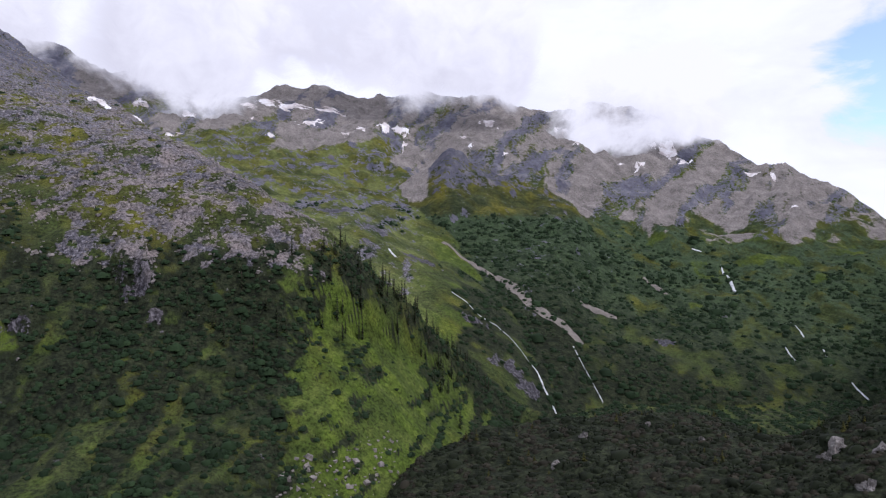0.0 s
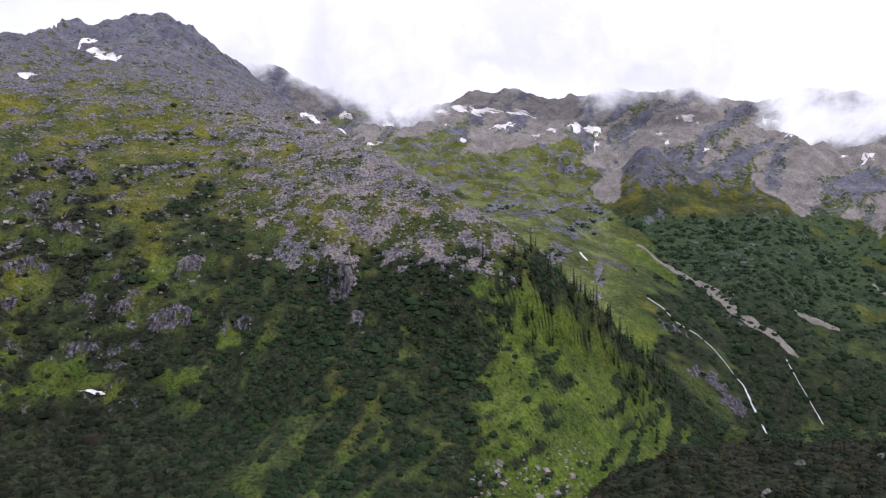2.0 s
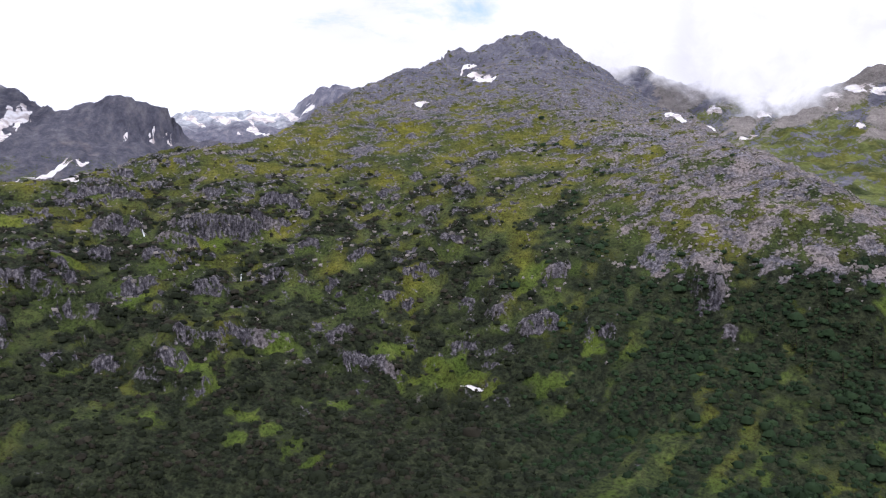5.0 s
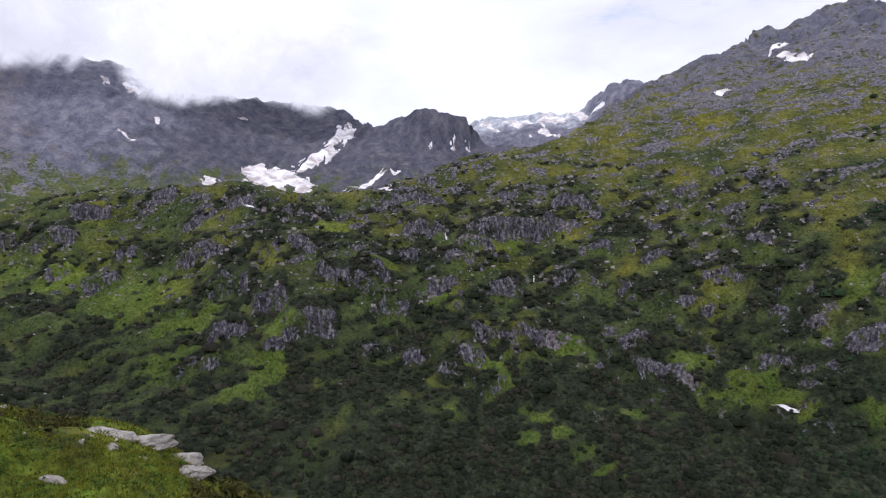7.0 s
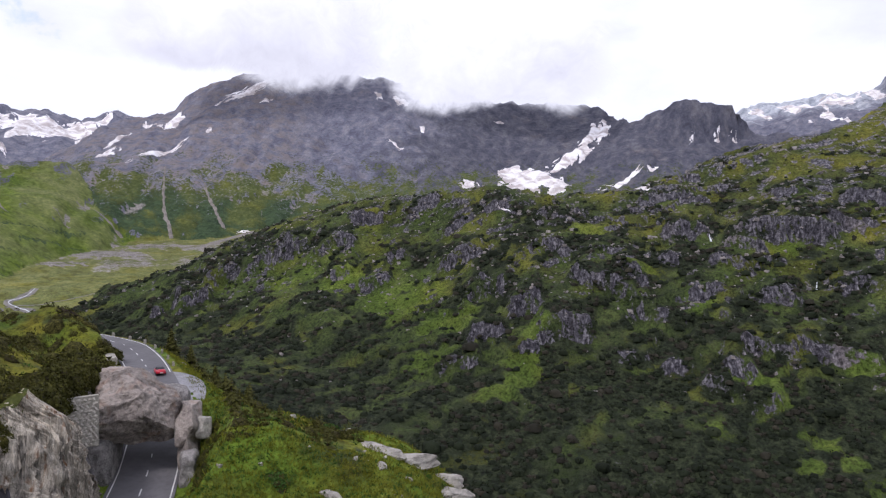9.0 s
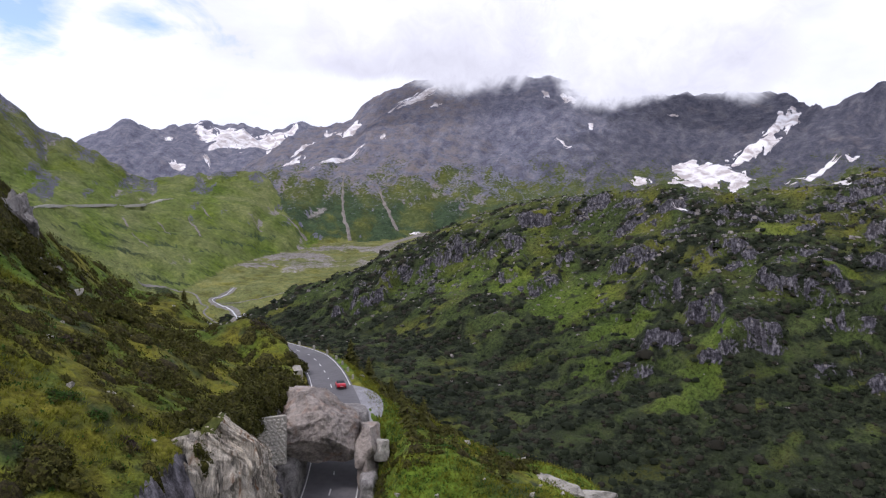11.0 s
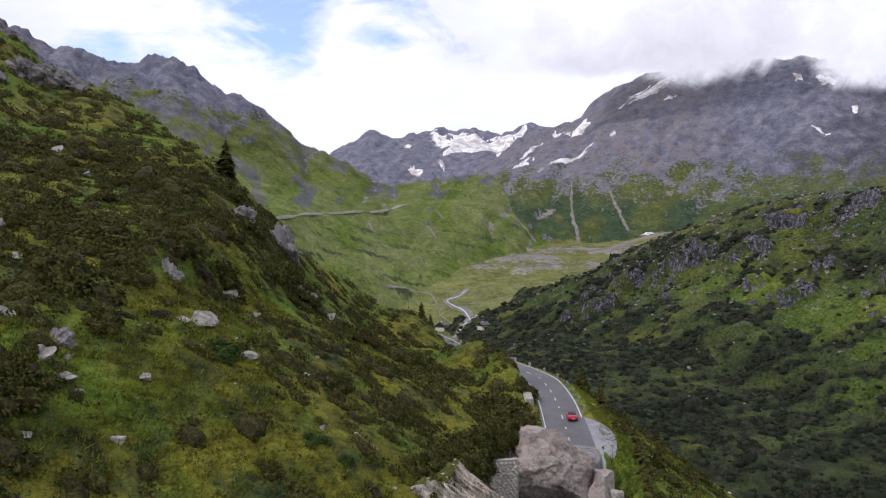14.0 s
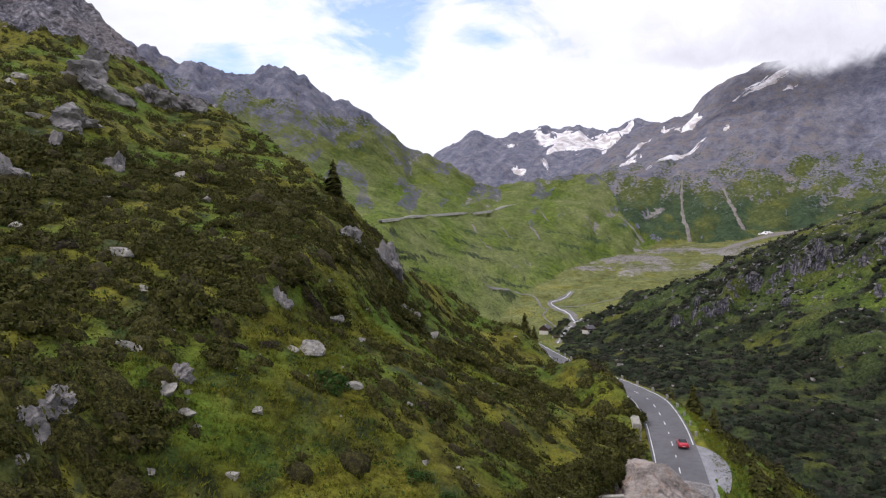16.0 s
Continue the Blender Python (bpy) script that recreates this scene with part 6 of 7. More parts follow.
# layered cliff along the uphill side of the road
nu, nv = 230, 90
u, w = np.meshgrid(np.linspace(4.6, 24.4, nu), np.linspace(0, 1, nv))
crown = 13.0 + 1.2 * fbm(u, 0 * u, 5, 3, 201) + 0.2 * ridged(u, 0 * u + 9, 1.6, 3, 202) + 0.12 * np.clip(u - 6, 0, 14) + 1.0 * smooth(6, 18, u) + 1.2 * smooth(20, 26, u) - 1.5 * smooth(22.6, 24.4, u) - 6.5 * smooth(10.5, 4.8, u)
lean = 4.4 + 2.4 * w + 2.8 * smooth(0.8, 1.0, w) + 2.6 * smooth(12, 0, u) * w
slant = u + 1.6 * w + 0.8 * fbm(u, 13 * w, 5, 2, 203)
rib = 1.1 * (ridged(slant, w * 1.3, 2.4, 3, 205) + 0.5) + 0.75 * ridged(slant, w * 3.0, 0.9, 3, 207) + 0.08 * ridged(u * 0.6, w * 13.0, 1.1, 3, 209)
lean = lean - rib * (0.4 + 0.6 * np.sin(np.pi * np.clip(w, 0.1, 0.9))) + 5 * smooth(22.4, 24.4, u)
cleft = np.minimum(np.abs(grain(slant / 1.5, w * 1.1 + 0.3 * u, 213)), 0.8 * np.abs(grain(slant / 0.7 + 5, w * 2.3, 215)) + 0.05)
lean = lean + 1.1 * smooth(0.09, 0.0, cleft) + 0.10 * smooth(0.25, 0.05, np.abs(grain(u / 3.0, w * 7.0, 217)))
v = np.empty((nv, nu, 3))
for axis in range(3):
    v[..., axis] = GATE[axis] + DIR[axis] * (u + 0.5 * rib) + SIDE_[axis] * lean
v[..., 2] = GATE[2] - 0.6 + (crown + 0.6) * w - 0.03 * u
rear_ = v[-1:] + np.linspace(0.05, 1, 14)[:, None, None] * np.array([SIDE_.x * 5, SIDE_.y * 5, -4.0])
rear_[..., 2] += 0.5 * fbm(rear_[..., 0], rear_[..., 1], 1.6, 3, 211)
v, nv = np.concatenate([v, rear_]), nv + 14
idx = np.arange(nu * nv).reshape(nv, nu)
f = np.stack([idx[:-1, :-1], idx[:-1, 1:], idx[1:, 1:], idx[1:, :-1]], -1).reshape(-1, 4)
ledge_turf = speckled("ledge_turf", (0.11, 0.12, 0.025), (0.045, 0.055, 0.014), 0.8, 0.95, 0.1)
cliff = arrays("cliff", v.reshape(-1, 3), f, STRATA)
cliff.data.materials.append(ledge_turf)
cliff.data.polygons.foreach_set("material_index", (np.arange(len(f)) >= (nv - 15) * (nu - 1)).astype(np.int32))
tagged(cliff, "steep layered grey cliff with rusty streaks beside the road", "cliff")

# dry-stone wall between cliff and boulder, stone by stone
wall = tagged(new("stone_wall"), "mortared retaining wall of grey stones beside the gate boulder", "wall")
wall.location = gate_place(2.2, 5.2, 5.4)
bm = bmesh.new()
face = (SIDE_ * 0.90 + DIR * 0.44).normalized()
nrm = Vector((face.y, -face.x, 0))
if nrm.dot(DIR) < 0:
    nrm = -nrm
corner = [(-0.2, 0), (8.4, 0), (8.4, 6.0), (-0.2, 6.2)]
front = [bm.verts.new(face * x + Vector((0, 0, z))) for x, z in corner]
rear = [bm.verts.new(face * x + Vector((0, 0, z)) - nrm * 0.8) for x, z in corner]
bm.faces.new(front)
bm.faces.new(rear[::-1])
for k in range(4):
    bm.faces.new((front[k], rear[k], rear[(k + 1) % 4], front[(k + 1) % 4]))
bmesh.ops.recalc_face_normals(bm, faces=bm.faces)
part("core", bm, MORTAR, wall)
blocks = []
for k in range(5):
    blocks.append(boulder_mesh("stone", (0.30, 0.14, 0.22), 300 + k, MASONRY, 1, 8, 0.08))
rng_ = random.Random(9)
z_ = 0.25
row = 0
while z_ < 6.0:
    x_ = -0.1 + (row % 2) * 0.25
    while x_ < 8.2:
        wide = rng_.uniform(0.42, 0.72)
        ob = new("stone", rng_.choice(blocks))
        ob.parent = wall
        p = face * (x_ + wide / 2) + Vector((0, 0, z_ + rng_.uniform(-0.05, 0.05))) + nrm * 0.02
        ob.matrix_basis = Matrix.Translation(p) @ Matrix.Rotation(math.atan2(face.y, face.x), 4, "Z") @ Matrix.Rotation(rng_.uniform(-0.15, 0.15), 4, "Y") @ Matrix.Diagonal((wide / 0.58, 1.0, rng_.uniform(0.85, 1.1), 1))
        x_ += wide
    z_ += 0.42
    row += 1

# retaining block by the upper road
block = tagged(new("retaining_wall"), "short grey stone retaining wall beside the road", "wall")
kb = int(np.argmin(np.hypot(WAY[:, 0] + 149, WAY[:, 1] + 50)))
p = WAY[kb, :2] + LEFT[kb] * 6.3
block.matrix_basis = pose(p[0], p[1], WAY[kb, 2], 0, 0, math.degrees(math.atan2(tang[kb, 1], tang[kb, 0])))
bm = bmesh.new()
box(bm, -5, -0.5, -0.5, 5, 0.9, 2.6, 0.1)
part("core", bm, MORTAR, block)
for row in range(6):
    for col in range(14):
        ob = new("stone", rng_.choice(blocks))
        ob.parent = block
        ob.matrix_basis = pose(-4.7 + col * 0.7 + (row % 2) * 0.3, -0.5, 0.2 + row * 0.42) @ Matrix.Diagonal((1.15, 1, 0.95, 1))
        ob2 = new("stone", rng_.choice(blocks))
        ob2.parent = block
        ob2.matrix_basis = pose(-4.7 + col * 0.7 + (row % 2) * 0.3, 0.9, 0.2 + row * 0.42) @ Matrix.Diagonal((1.15, 1, 0.95, 1))

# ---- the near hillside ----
def inner_shade(ob, count):
    """The first faces, the dense inside of a bush, carry painted shade."""
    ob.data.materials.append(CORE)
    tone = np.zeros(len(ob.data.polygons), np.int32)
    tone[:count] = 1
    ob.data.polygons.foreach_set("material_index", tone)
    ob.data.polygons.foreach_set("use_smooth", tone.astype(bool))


def bush_kinds(name, mat, count, leaves, leaf, squat, seed):
    """A few bush shapes of one kind: a woody base under a dome of leaf tufts."""
    kinds = []
    for k in range(count):
        rng = np.random.default_rng(seed + k)
        lobes = np.concatenate([[[0, 0, 0]], rng.normal(scale=(0.48, 0.48, 0.0), size=(11, 3))])
        lobes[:, 2] = squat * 0.42 * np.exp(-1.2 * (lobes[:, 0] ** 2 + lobes[:, 1] ** 2)) * rng.uniform(0.4, 1.3, 12)
        wide, tall = rng.uniform(0.28, 0.52, 12), rng.uniform(0.34, 0.56, 12) * squat
        v, f = joined(mounds(lobes, wide * 0.72, tall * 0.72, rng), sprays(lobes, wide, tall, leaves // 12, leaf, rng))
        crown = arrays("crown", v, f, mat)
        inner_shade(crown, 30 * len(lobes))
        ob = new(name)
        crown.parent = ob
        bm = bmesh.new()
        for s in range(5):
            a_ = 1.26 * s + k
            bmesh.ops.create_cone(bm, cap_ends=True, segments=5, radius1=0.05, radius2=0.015, depth=0.7,
                                  matrix=Matrix.Translation((0.25 * math.cos(a_), 0.25 * math.sin(a_), 0.15)) @ Matrix.Rotation(a_, 4, "Z") @ Matrix.Rotation(0.9, 4, "Y"))
        part("trunk", bm, BARK, ob)
        kinds.append(ob)
    return kinds


open_ = near * (ROADSIDE > 6.0) * (DI > 46) * (DI < 340) * (rock < 0.7)
PINE_LABEL = "low dark green dwarf mountain pine on the grassy hillside"
HEATH_LABEL = "brownish alpenrose shrub on the grassy hillside"
pines = bush_kinds("dwarf_pine", PINE, 4, 1080, 0.135, 0.85, 400)
heaths = bush_kinds("alpenrose", HEATH, 2, 840, 0.12, 0.6, 420)
herbs = bush_kinds("alder_bush", HERB, 2, 720, 0.16, 0.8, 440)
for k in pines:
    tagged(k, PINE_LABEL, "shrub", "dwarf pines of the near hillside")
for k in heaths:
    tagged(k, HEATH_LABEL, "shrub", "alpenrose shrubs of the near hillside")
for k in herbs:
    tagged(k, "bright green alder bush in the grass", "shrub", "alder bushes of the near hillside")


def plant(kinds, places, sizes, rng, used):
    for p, s in zip(places, sizes):
        k = int(rng.integers(len(kinds)))
        lean_ = Vector((ground(p[0] - 1, p[1]) - ground(p[0] + 1, p[1]), ground(p[0], p[1] - 1) - ground(p[0], p[1] + 1), 2.4))
        m = Matrix.Translation((p[0], p[1], p[2] - 0.12 * s)) @ Vector((0, 0, 1)).rotation_difference(lean_).to_matrix().to_4x4() @ Matrix.Rotation(rng.uniform(0, 6.28), 4, "Z")
        if k not in used:
            used.add(k)
            ob = kinds[k]
            ob.matrix_basis = m
        else:
            ob = copy_thing(kinds[k], m)
        ob.scale = (s * rng.uniform(0.9, 1.3), s * rng.uniform(0.9, 1.3), s * rng.uniform(0.7, 1.0))


inner = open_ * thick * (DI < 165) * (0.5 + 0.5 * smooth(126, 138, deg))
places, rng = pick(inner, 330, 31)
plant(pines, places, rng.lognormal(0.78, 0.30, 330), rng, set())
side_ = [gate_place(a, l_, 0) for a, l_ in ((-1, -7.9), (2.5, -7.4), (6, -7.3), (9.5, -7.6), (-4, -8.6), (3, -9.2))]
plant(pines, np.array([(p.x, p.y, ground(p.x, p.y)) for p in side_]), np.random.default_rng(49).uniform(0.9, 1.5, len(side_)), np.random.default_rng(48), {0, 1, 2, 3})
brow_ = [gate_place(a, l_, 0) for a, l_ in ((-9, 6.8), (-6.5, 7.4), (-4, 7.6), (-1.5, 8.2), (1, 9.4), (3.5, 9.2), (6, 9.0), (8, 8.8), (10, 8.8), (12, 9.0), (14, 8.8), (16, 9), (18, 9.2), (20, 9.4), (22, 9.4), (-8, 9.6), (-3, 10.4), (2, 11.8), (7, 12.2), (11, 12.4), (15, 12.4), (19, 13))]
plant(pines, np.array([(p.x, p.y, max(ground(p.x, p.y), GATE.z + 12.3)) for p in brow_]), np.random.default_rng(39).uniform(1.6, 2.6, len(brow_)), np.random.default_rng(38), {0, 1, 2, 3})
places, rng = pick(open_ * (1 - thick) * (DI < 140) * (deg > 112) + 0.4 * inner, 70, 32)
plant(heaths, places, rng.lognormal(0.25, 0.3, 70), rng, set())
places, rng = pick(open_ * (DI < 130), 28, 33)
plant(herbs, places, rng.lognormal(0.0, 0.25, 28), rng, set())
plant(herbs, [(x, y, ground(x, y)) for x, y in ((-116, -7), (-72, -54.5), (-71, -53.5))], (1.7, 1.9, 1.3), rng, {0, 1})
# the rest of the pine thickets
c, rng = pick(open_ * thick * np.clip(0.25 + 0.75 * smooth(230, 110, DI), 0, 1) * (0.55 + 0.45 * smooth(130, 142, deg)), 5200, 34)
grow = rng.lognormal(0.18, 0.40, len(c))
c = c * np.array([1, 1, 0]) - np.array([0, 0, 0.1])
v, f = joined(mounds(c, grow * 0.60, grow * 0.50, rng), sprays(c, grow * 1.04, grow * 0.98, 54, 0.28 + 0.0008 * np.hypot(c[:, 0], c[:, 1]), rng, 0.58, 0.42))
v[:, 2] += ground_many(v[:, 0], v[:, 1])
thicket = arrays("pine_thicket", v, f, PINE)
inner_shade(thicket, 30 * len(c))
tagged(thicket, "dense dark dwarf pine thicket covering the hillside", "scrub", kind="stuff")
c, rng = pick(open_ * (1 - thick) * (DI < 170), 19000, 35)
v, f = tufts(c - np.array([0, 0, 0.1]), rng.uniform(0.3, 0.9, len(c)), rng.uniform(0.12, 0.3, len(c)), 8, 0.44, rng, up=1.2, thin=0.12)
tagged(arrays("grass_tufts", v, f, TURF), "olive and straw-coloured grass tussocks on the hillside", "grass", kind="stuff")
c, rng = pick(open_ * (1 - 0.6 * thick) * (DI < 150) * (0.4 + 0.6 * smooth(116, 108, deg)), 5200, 36)
v, f = tufts(c - np.array([0, 0, 0.05]), rng.uniform(0.3, 0.8, len(c)), rng.uniform(0.15, 0.4, len(c)), 14, 0.26, rng, up=0.7)
tagged(arrays("herb_carpet", v, f, HERB), "bright green herbs between the grass tussocks", "plants", kind="stuff")

# boulders and crags standing out of the turf
rocks = [boulder_mesh("boulder", (1, 0.8, 0.6), 500 + k, PALE, 3, 10, 0.14) for k in range(5)]
crags = [boulder_mesh("crag", (1, 0.8, 1.0), 520 + k, GNEISS, 4, 9, 0.42) for k in range(4)]
for k, (x, y, s) in enumerate([(-85.8, -71.1, 1.3), (-73.7, -60.2, 1.7), (-71, -60.3, 0.8), (-51.2, -59.9, 1.1), (-58.6, -72.5, 0.9), (-54.6, -64.9, 0.6), (-37.6, -45.6, 0.55),
                               (-47.5, -68.2, 0.7), (-74.9, -53.6, 0.8), (-82.3, -51.7, 0.6), (-52.8, -49.2, 0.4), (-89.2, -125.5, 1.4), (-88.3, -112.4, 1.3),
                               (-60.6, -84.7, 1.3), (-60.2, -50.7, 0.8), (-52.4, -50.5, 0.9), (-51.7, -52.5, 1.0), (-52.2, -97.6, 1.3), (-75.9, -178.2, 1.8),
                               (-71.7, -153.9, 2.2), (-73.4, -175.8, 1.5), (-121.8, -85.7, 1.3), (-103, 2.2, 0.7), (-95.2, -2.2, 0.8)]):
    ob = tagged(new("boulder", rocks[k % 5]), "pale grey boulder bedded in the hillside turf", "boulder", "boulders on the near hillside")
    ob.matrix_basis = pose(x, y, ground(x, y) - 0.08 * s, 8 * (k % 3), 6 * (k % 4), 67 * k) @ Matrix.Diagonal((s * 1.25, s, s * 0.85, 1))
for k, (x, y, s, h) in enumerate([(-40.6, -49.6, 1.5, 1.5), (-39.2, -48.4, 1.1, 1.2), (-41.8, -50.6, 1.0, 0.9), (-78.7, -152.1, 4.5, 3.0), (-94.3, -180.5, 5, 5), (-121.8, -201.9, 5, 3.5), (-112.9, -100, 2.6, 2.2), (-127.6, -105.1, 2.8, 3.2),
                                  (-77.6, -128.5, 2.0, 2.6), (-69.8, -135.6, 1.6, 2.6), (-75.2, -148.5, 2.6, 2), (-57, -122, 3.2, 3.6), (-75.2, -69, 0.9, 1.6), (-97, -192, 6, 4.5), (-119, -198, 5, 4), (-131, -203, 4.5, 3), (-104, -210, 5, 4), (-77, -153, 3.6, 2.4),
                                  (-54, -55, 1.0, 0.9), (-126, -103, 2.6, 4.2), (-118, -89, 1.6, 1.6)]):
    ob = tagged(new("crag", crags[k % 4]), "grey fractured rock outcrop in the hillside", "rock", "rock outcrops of the near hillside")
    ob.matrix_basis = pose(x, y, ground(x, y) - 0.25 * h, 10 * (k % 3), 0, 40 * k) @ Matrix.Diagonal((1.25 * s, 1.1 * s, h, 1))
slabs = [boulder_mesh("rock_slab", (1, 0.5, 0.5), 560 + k, PALE, 4, 5, 0.16) for k in range(3)]
for k, (x, y, long_s, wide_s, tall_s, turn_s) in enumerate([(-112.6, 0.6, 3.2, 3.0, 1.7, 70), (-112.2, 4.6, 3.6, 2.9, 1.9, 105), (-114.2, 9.2, 3.0, 3.4, 2.0, 75), (-111.6, 10.8, 2.2, 2.6, 1.6, 110), (-104, 2, 0.9, 1.1, 0.9, 20), (-105, 5.2, 0.7, 0.9, 0.8, 60), (-96.4, -3, 1.0, 1.2, 0.8, 140)]):
    ob = tagged(new("rock_slab", slabs[k % 3]), "pale smooth rock slab at the turf edge of the knoll", "rock", "rock slabs on the knoll")
    ob.matrix_basis = pose(x, y, ground(x, y) - 0.28 * tall_s, 0, 0, turn_s) @ Matrix.Diagonal((long_s, wide_s, tall_s, 1))
c, rng = pick(open_ * (1 - 0.8 * thick) * (DI < 260), 420, 37)
v, f = chips(c, rng.lognormal(-1.15, 0.45, len(c)), rng)
tagged(arrays("field_stones", v, f, PALE), "small pale stones scattered in the grass", "stones", kind="stuff")


# ---- trees ----
def conifer(name, height, wide, tiers, per_tier, seed, mat, label, group):
    """A spruce or stone pine: tapered trunk, whorls of drooping branches hung with needle sprays."""
    rng = np.random.default_rng(seed)
    tree = tagged(new(name), label, "tree", group)
    bm = bmesh.new()
    bmesh.ops.create_cone(bm, cap_ends=True, segments=7, radius1=0.028 * height, radius2=0.006 * height, depth=height * 0.97, matrix=Matrix.Translation((0, 0, height * 0.47)))
    part("trunk", bm, BARK, tree, smooth_=True)
    verts = []
    for t in range(tiers):
        at_ = (t + 0.5) / tiers
        z = height * (0.10 + 0.90 * at_)
        reach = wide * (1 - at_) ** 0.75 * rng.uniform(0.75, 1.15) + 0.03 * height
        for b in range(per_tier):
            a = rng.uniform(0, 6.283)
            r = reach * rng.uniform(0.6, 1.1)
            tip = np.array([r * math.cos(a), r * math.sin(a), z - 0.25 * r])
            root = np.array([0.1 * tip[0], 0.1 * tip[1], z + 0.06 * height * rng.uniform(0.3, 1)])
            side = np.array([-math.sin(a), math.cos(a), 0]) * 0.34 * r
            mid_ = 0.5 * (root + tip)
            verts += [root, mid_ + side, tip, root, tip, mid_ - side - np.array([0, 0, 0.1 * r]), mid_ + side * 0.6, mid_ - side * 0.6, mid_ - np.array([0, 0, 0.35 * r])]
    arrays("crown", np.array(verts), np.arange(len(verts)).reshape(-1, 3), mat, tree)
    return tree


SPRUCE_LABEL = "dark narrow spruce standing on the steep green slope"
spruces = [conifer("spruce", h, w, 11, 6, 700 + k, SPRUCE, SPRUCE_LABEL, "spruces on the spur") for k, (h, w) in enumerate([(13, 2.1), (11, 2.2), (15, 2.4)])]
stand = weight("SLOPE") * smooth(3, 6, deg) * (1 - smooth(20, 24, deg)) * smooth(-75, -55, GZ) * (1 - smooth(0, 12, GZ)) * (DI > 450) * (0.25 + smooth(-0.1, 0.4, patch))
edge_ = weight("SLOPE") * smooth(-1, 1, deg) * (1 - smooth(8, 10, deg)) * (GZ > -120) * (DI > 500) * smooth(-50, -15, GZ - CREST)
c, rng = pick(np.maximum(stand, edge_), 250, 41)
extra = np.array([(-50.9, 545, 0), (-27.5, 560, 0), (-5.9, 661, 0), (-9, 659, 0), (-47, 611, 0), (-38, 618, 0), (-131, 480, 0), (-125, 503, 0), (-101, 532, 0), (-103, 528, 0)], float)
extra[:, 2] = ground_many(extra[:, 0], extra[:, 1])
for n_, p in enumerate(np.vstack([extra, c])):
    m = pose(p[0], p[1], p[2] - 0.4, 0, 0, rng.uniform(0, 360))
    if n_ < 3:
        ob = spruces[n_]
        ob.matrix_basis = m
    else:
        ob = copy_thing(spruces[n_ % 3], m)
    s = rng.uniform(0.75, 1.4)
    ob.scale = (s, s, s)

lone = [conifer("stone_pine", h, w, 16, 18, 720 + k, PINE, "dark green stone pine on the hillside crest", "stone pines near the road") for k, (h, w) in enumerate([(8.5, 3.1), (6.5, 2.5)])]
for n_, (x, y, s) in enumerate([(-125.8, -121.8, 1.0), (-215.8, -128.6, 0.95), (-222, -137, 1.1), (-172, -50, 0.8), (-180, -58, 0.9), (-160, -40, 0.7), (-150, -30, 0.6), (-195, -70, 0.9), (-140, -20, 0.6)]):
    m = pose(x, y, ground(x, y) - 0.3, 0, 0, 70 * n_)
    ob = copy_thing(lone[n_ % 2], m) if n_ > 1 else lone[n_]
    ob.matrix_basis = m
    ob.scale = (s, s, s)
c, rng = pick(weight("KNOLL") * (DI > 380), 60, 43)
small = conifer("young_pine", 5.5, 1.9, 9, 7, 730, PINE, "bushy young pine in the dark knoll thicket", "young pines on the knoll")
for n_, p in enumerate(c):
    m = pose(p[0], p[1], p[2] - 0.3, 0, 0, 50 * n_)
    ob = copy_thing(small, m) if n_ else small
    ob.matrix_basis = m
    s = rng.uniform(0.6, 1.3)
    ob.scale = (s, s, s * rng.uniform(0.8, 1.2))
roadside = conifer("young_pine", 4.6, 2.0, 9, 9, 735, PINE, "olive-green young pine on the bank below the road", "young pines below the road")
rng = np.random.default_rng(45)
for n_, k in enumerate(np.linspace(18, len(WAY) - 42, 34).astype(int)):
    off = rng.uniform(9, 24)
    x, y = WAY[k, 0] - LEFT[k, 0] * off + rng.uniform(-2, 2), WAY[k, 1] - LEFT[k, 1] * off + rng.uniform(-2, 2)
    m = pose(x, y, ground(x, y) - 0.3, 0, 0, 50 * n_)
    ob = copy_thing(roadside, m) if n_ else roadside
    ob.matrix_basis = m
    s = rng.uniform(0.5, 1.2)
    ob.scale = (s * 1.1, s * 1.1, s)
for x, y, s in ((56, 449, 3.4), (34, 397, 3), (157, 338, 5), (152, 334, 3.5), (166, 317, 3.5), (148, 291, 3.5), (98, 460, 2.5), (120, 420, 2.5)):
    ob = tagged(new("crag", crags[int(x) % 4]), "grey weathered rock showing through the knoll thicket", "rock", "rock outcrops of the knoll")
    ob.matrix_basis = pose(x, y, ground(x, y) + 0.15 * s, 0, 0, 31 * s) @ Matrix.Diagonal((s, s * 0.8, s * 0.9, 1))

# ---- inn and huts by the stream ----
PLASTER = plain("pale_plaster", (0.62, 0.58, 0.52))
TIMBER = speckled("dark_timber", (0.085, 0.055, 0.038), (0.05, 0.033, 0.024), 0.6)
SHINGLE = speckled("grey_roof", (0.16, 0.15, 0.16), (0.10, 0.095, 0.10), 0.8)
PANE = plain("dark_pane", (0.03, 0.035, 0.04), 0.15)


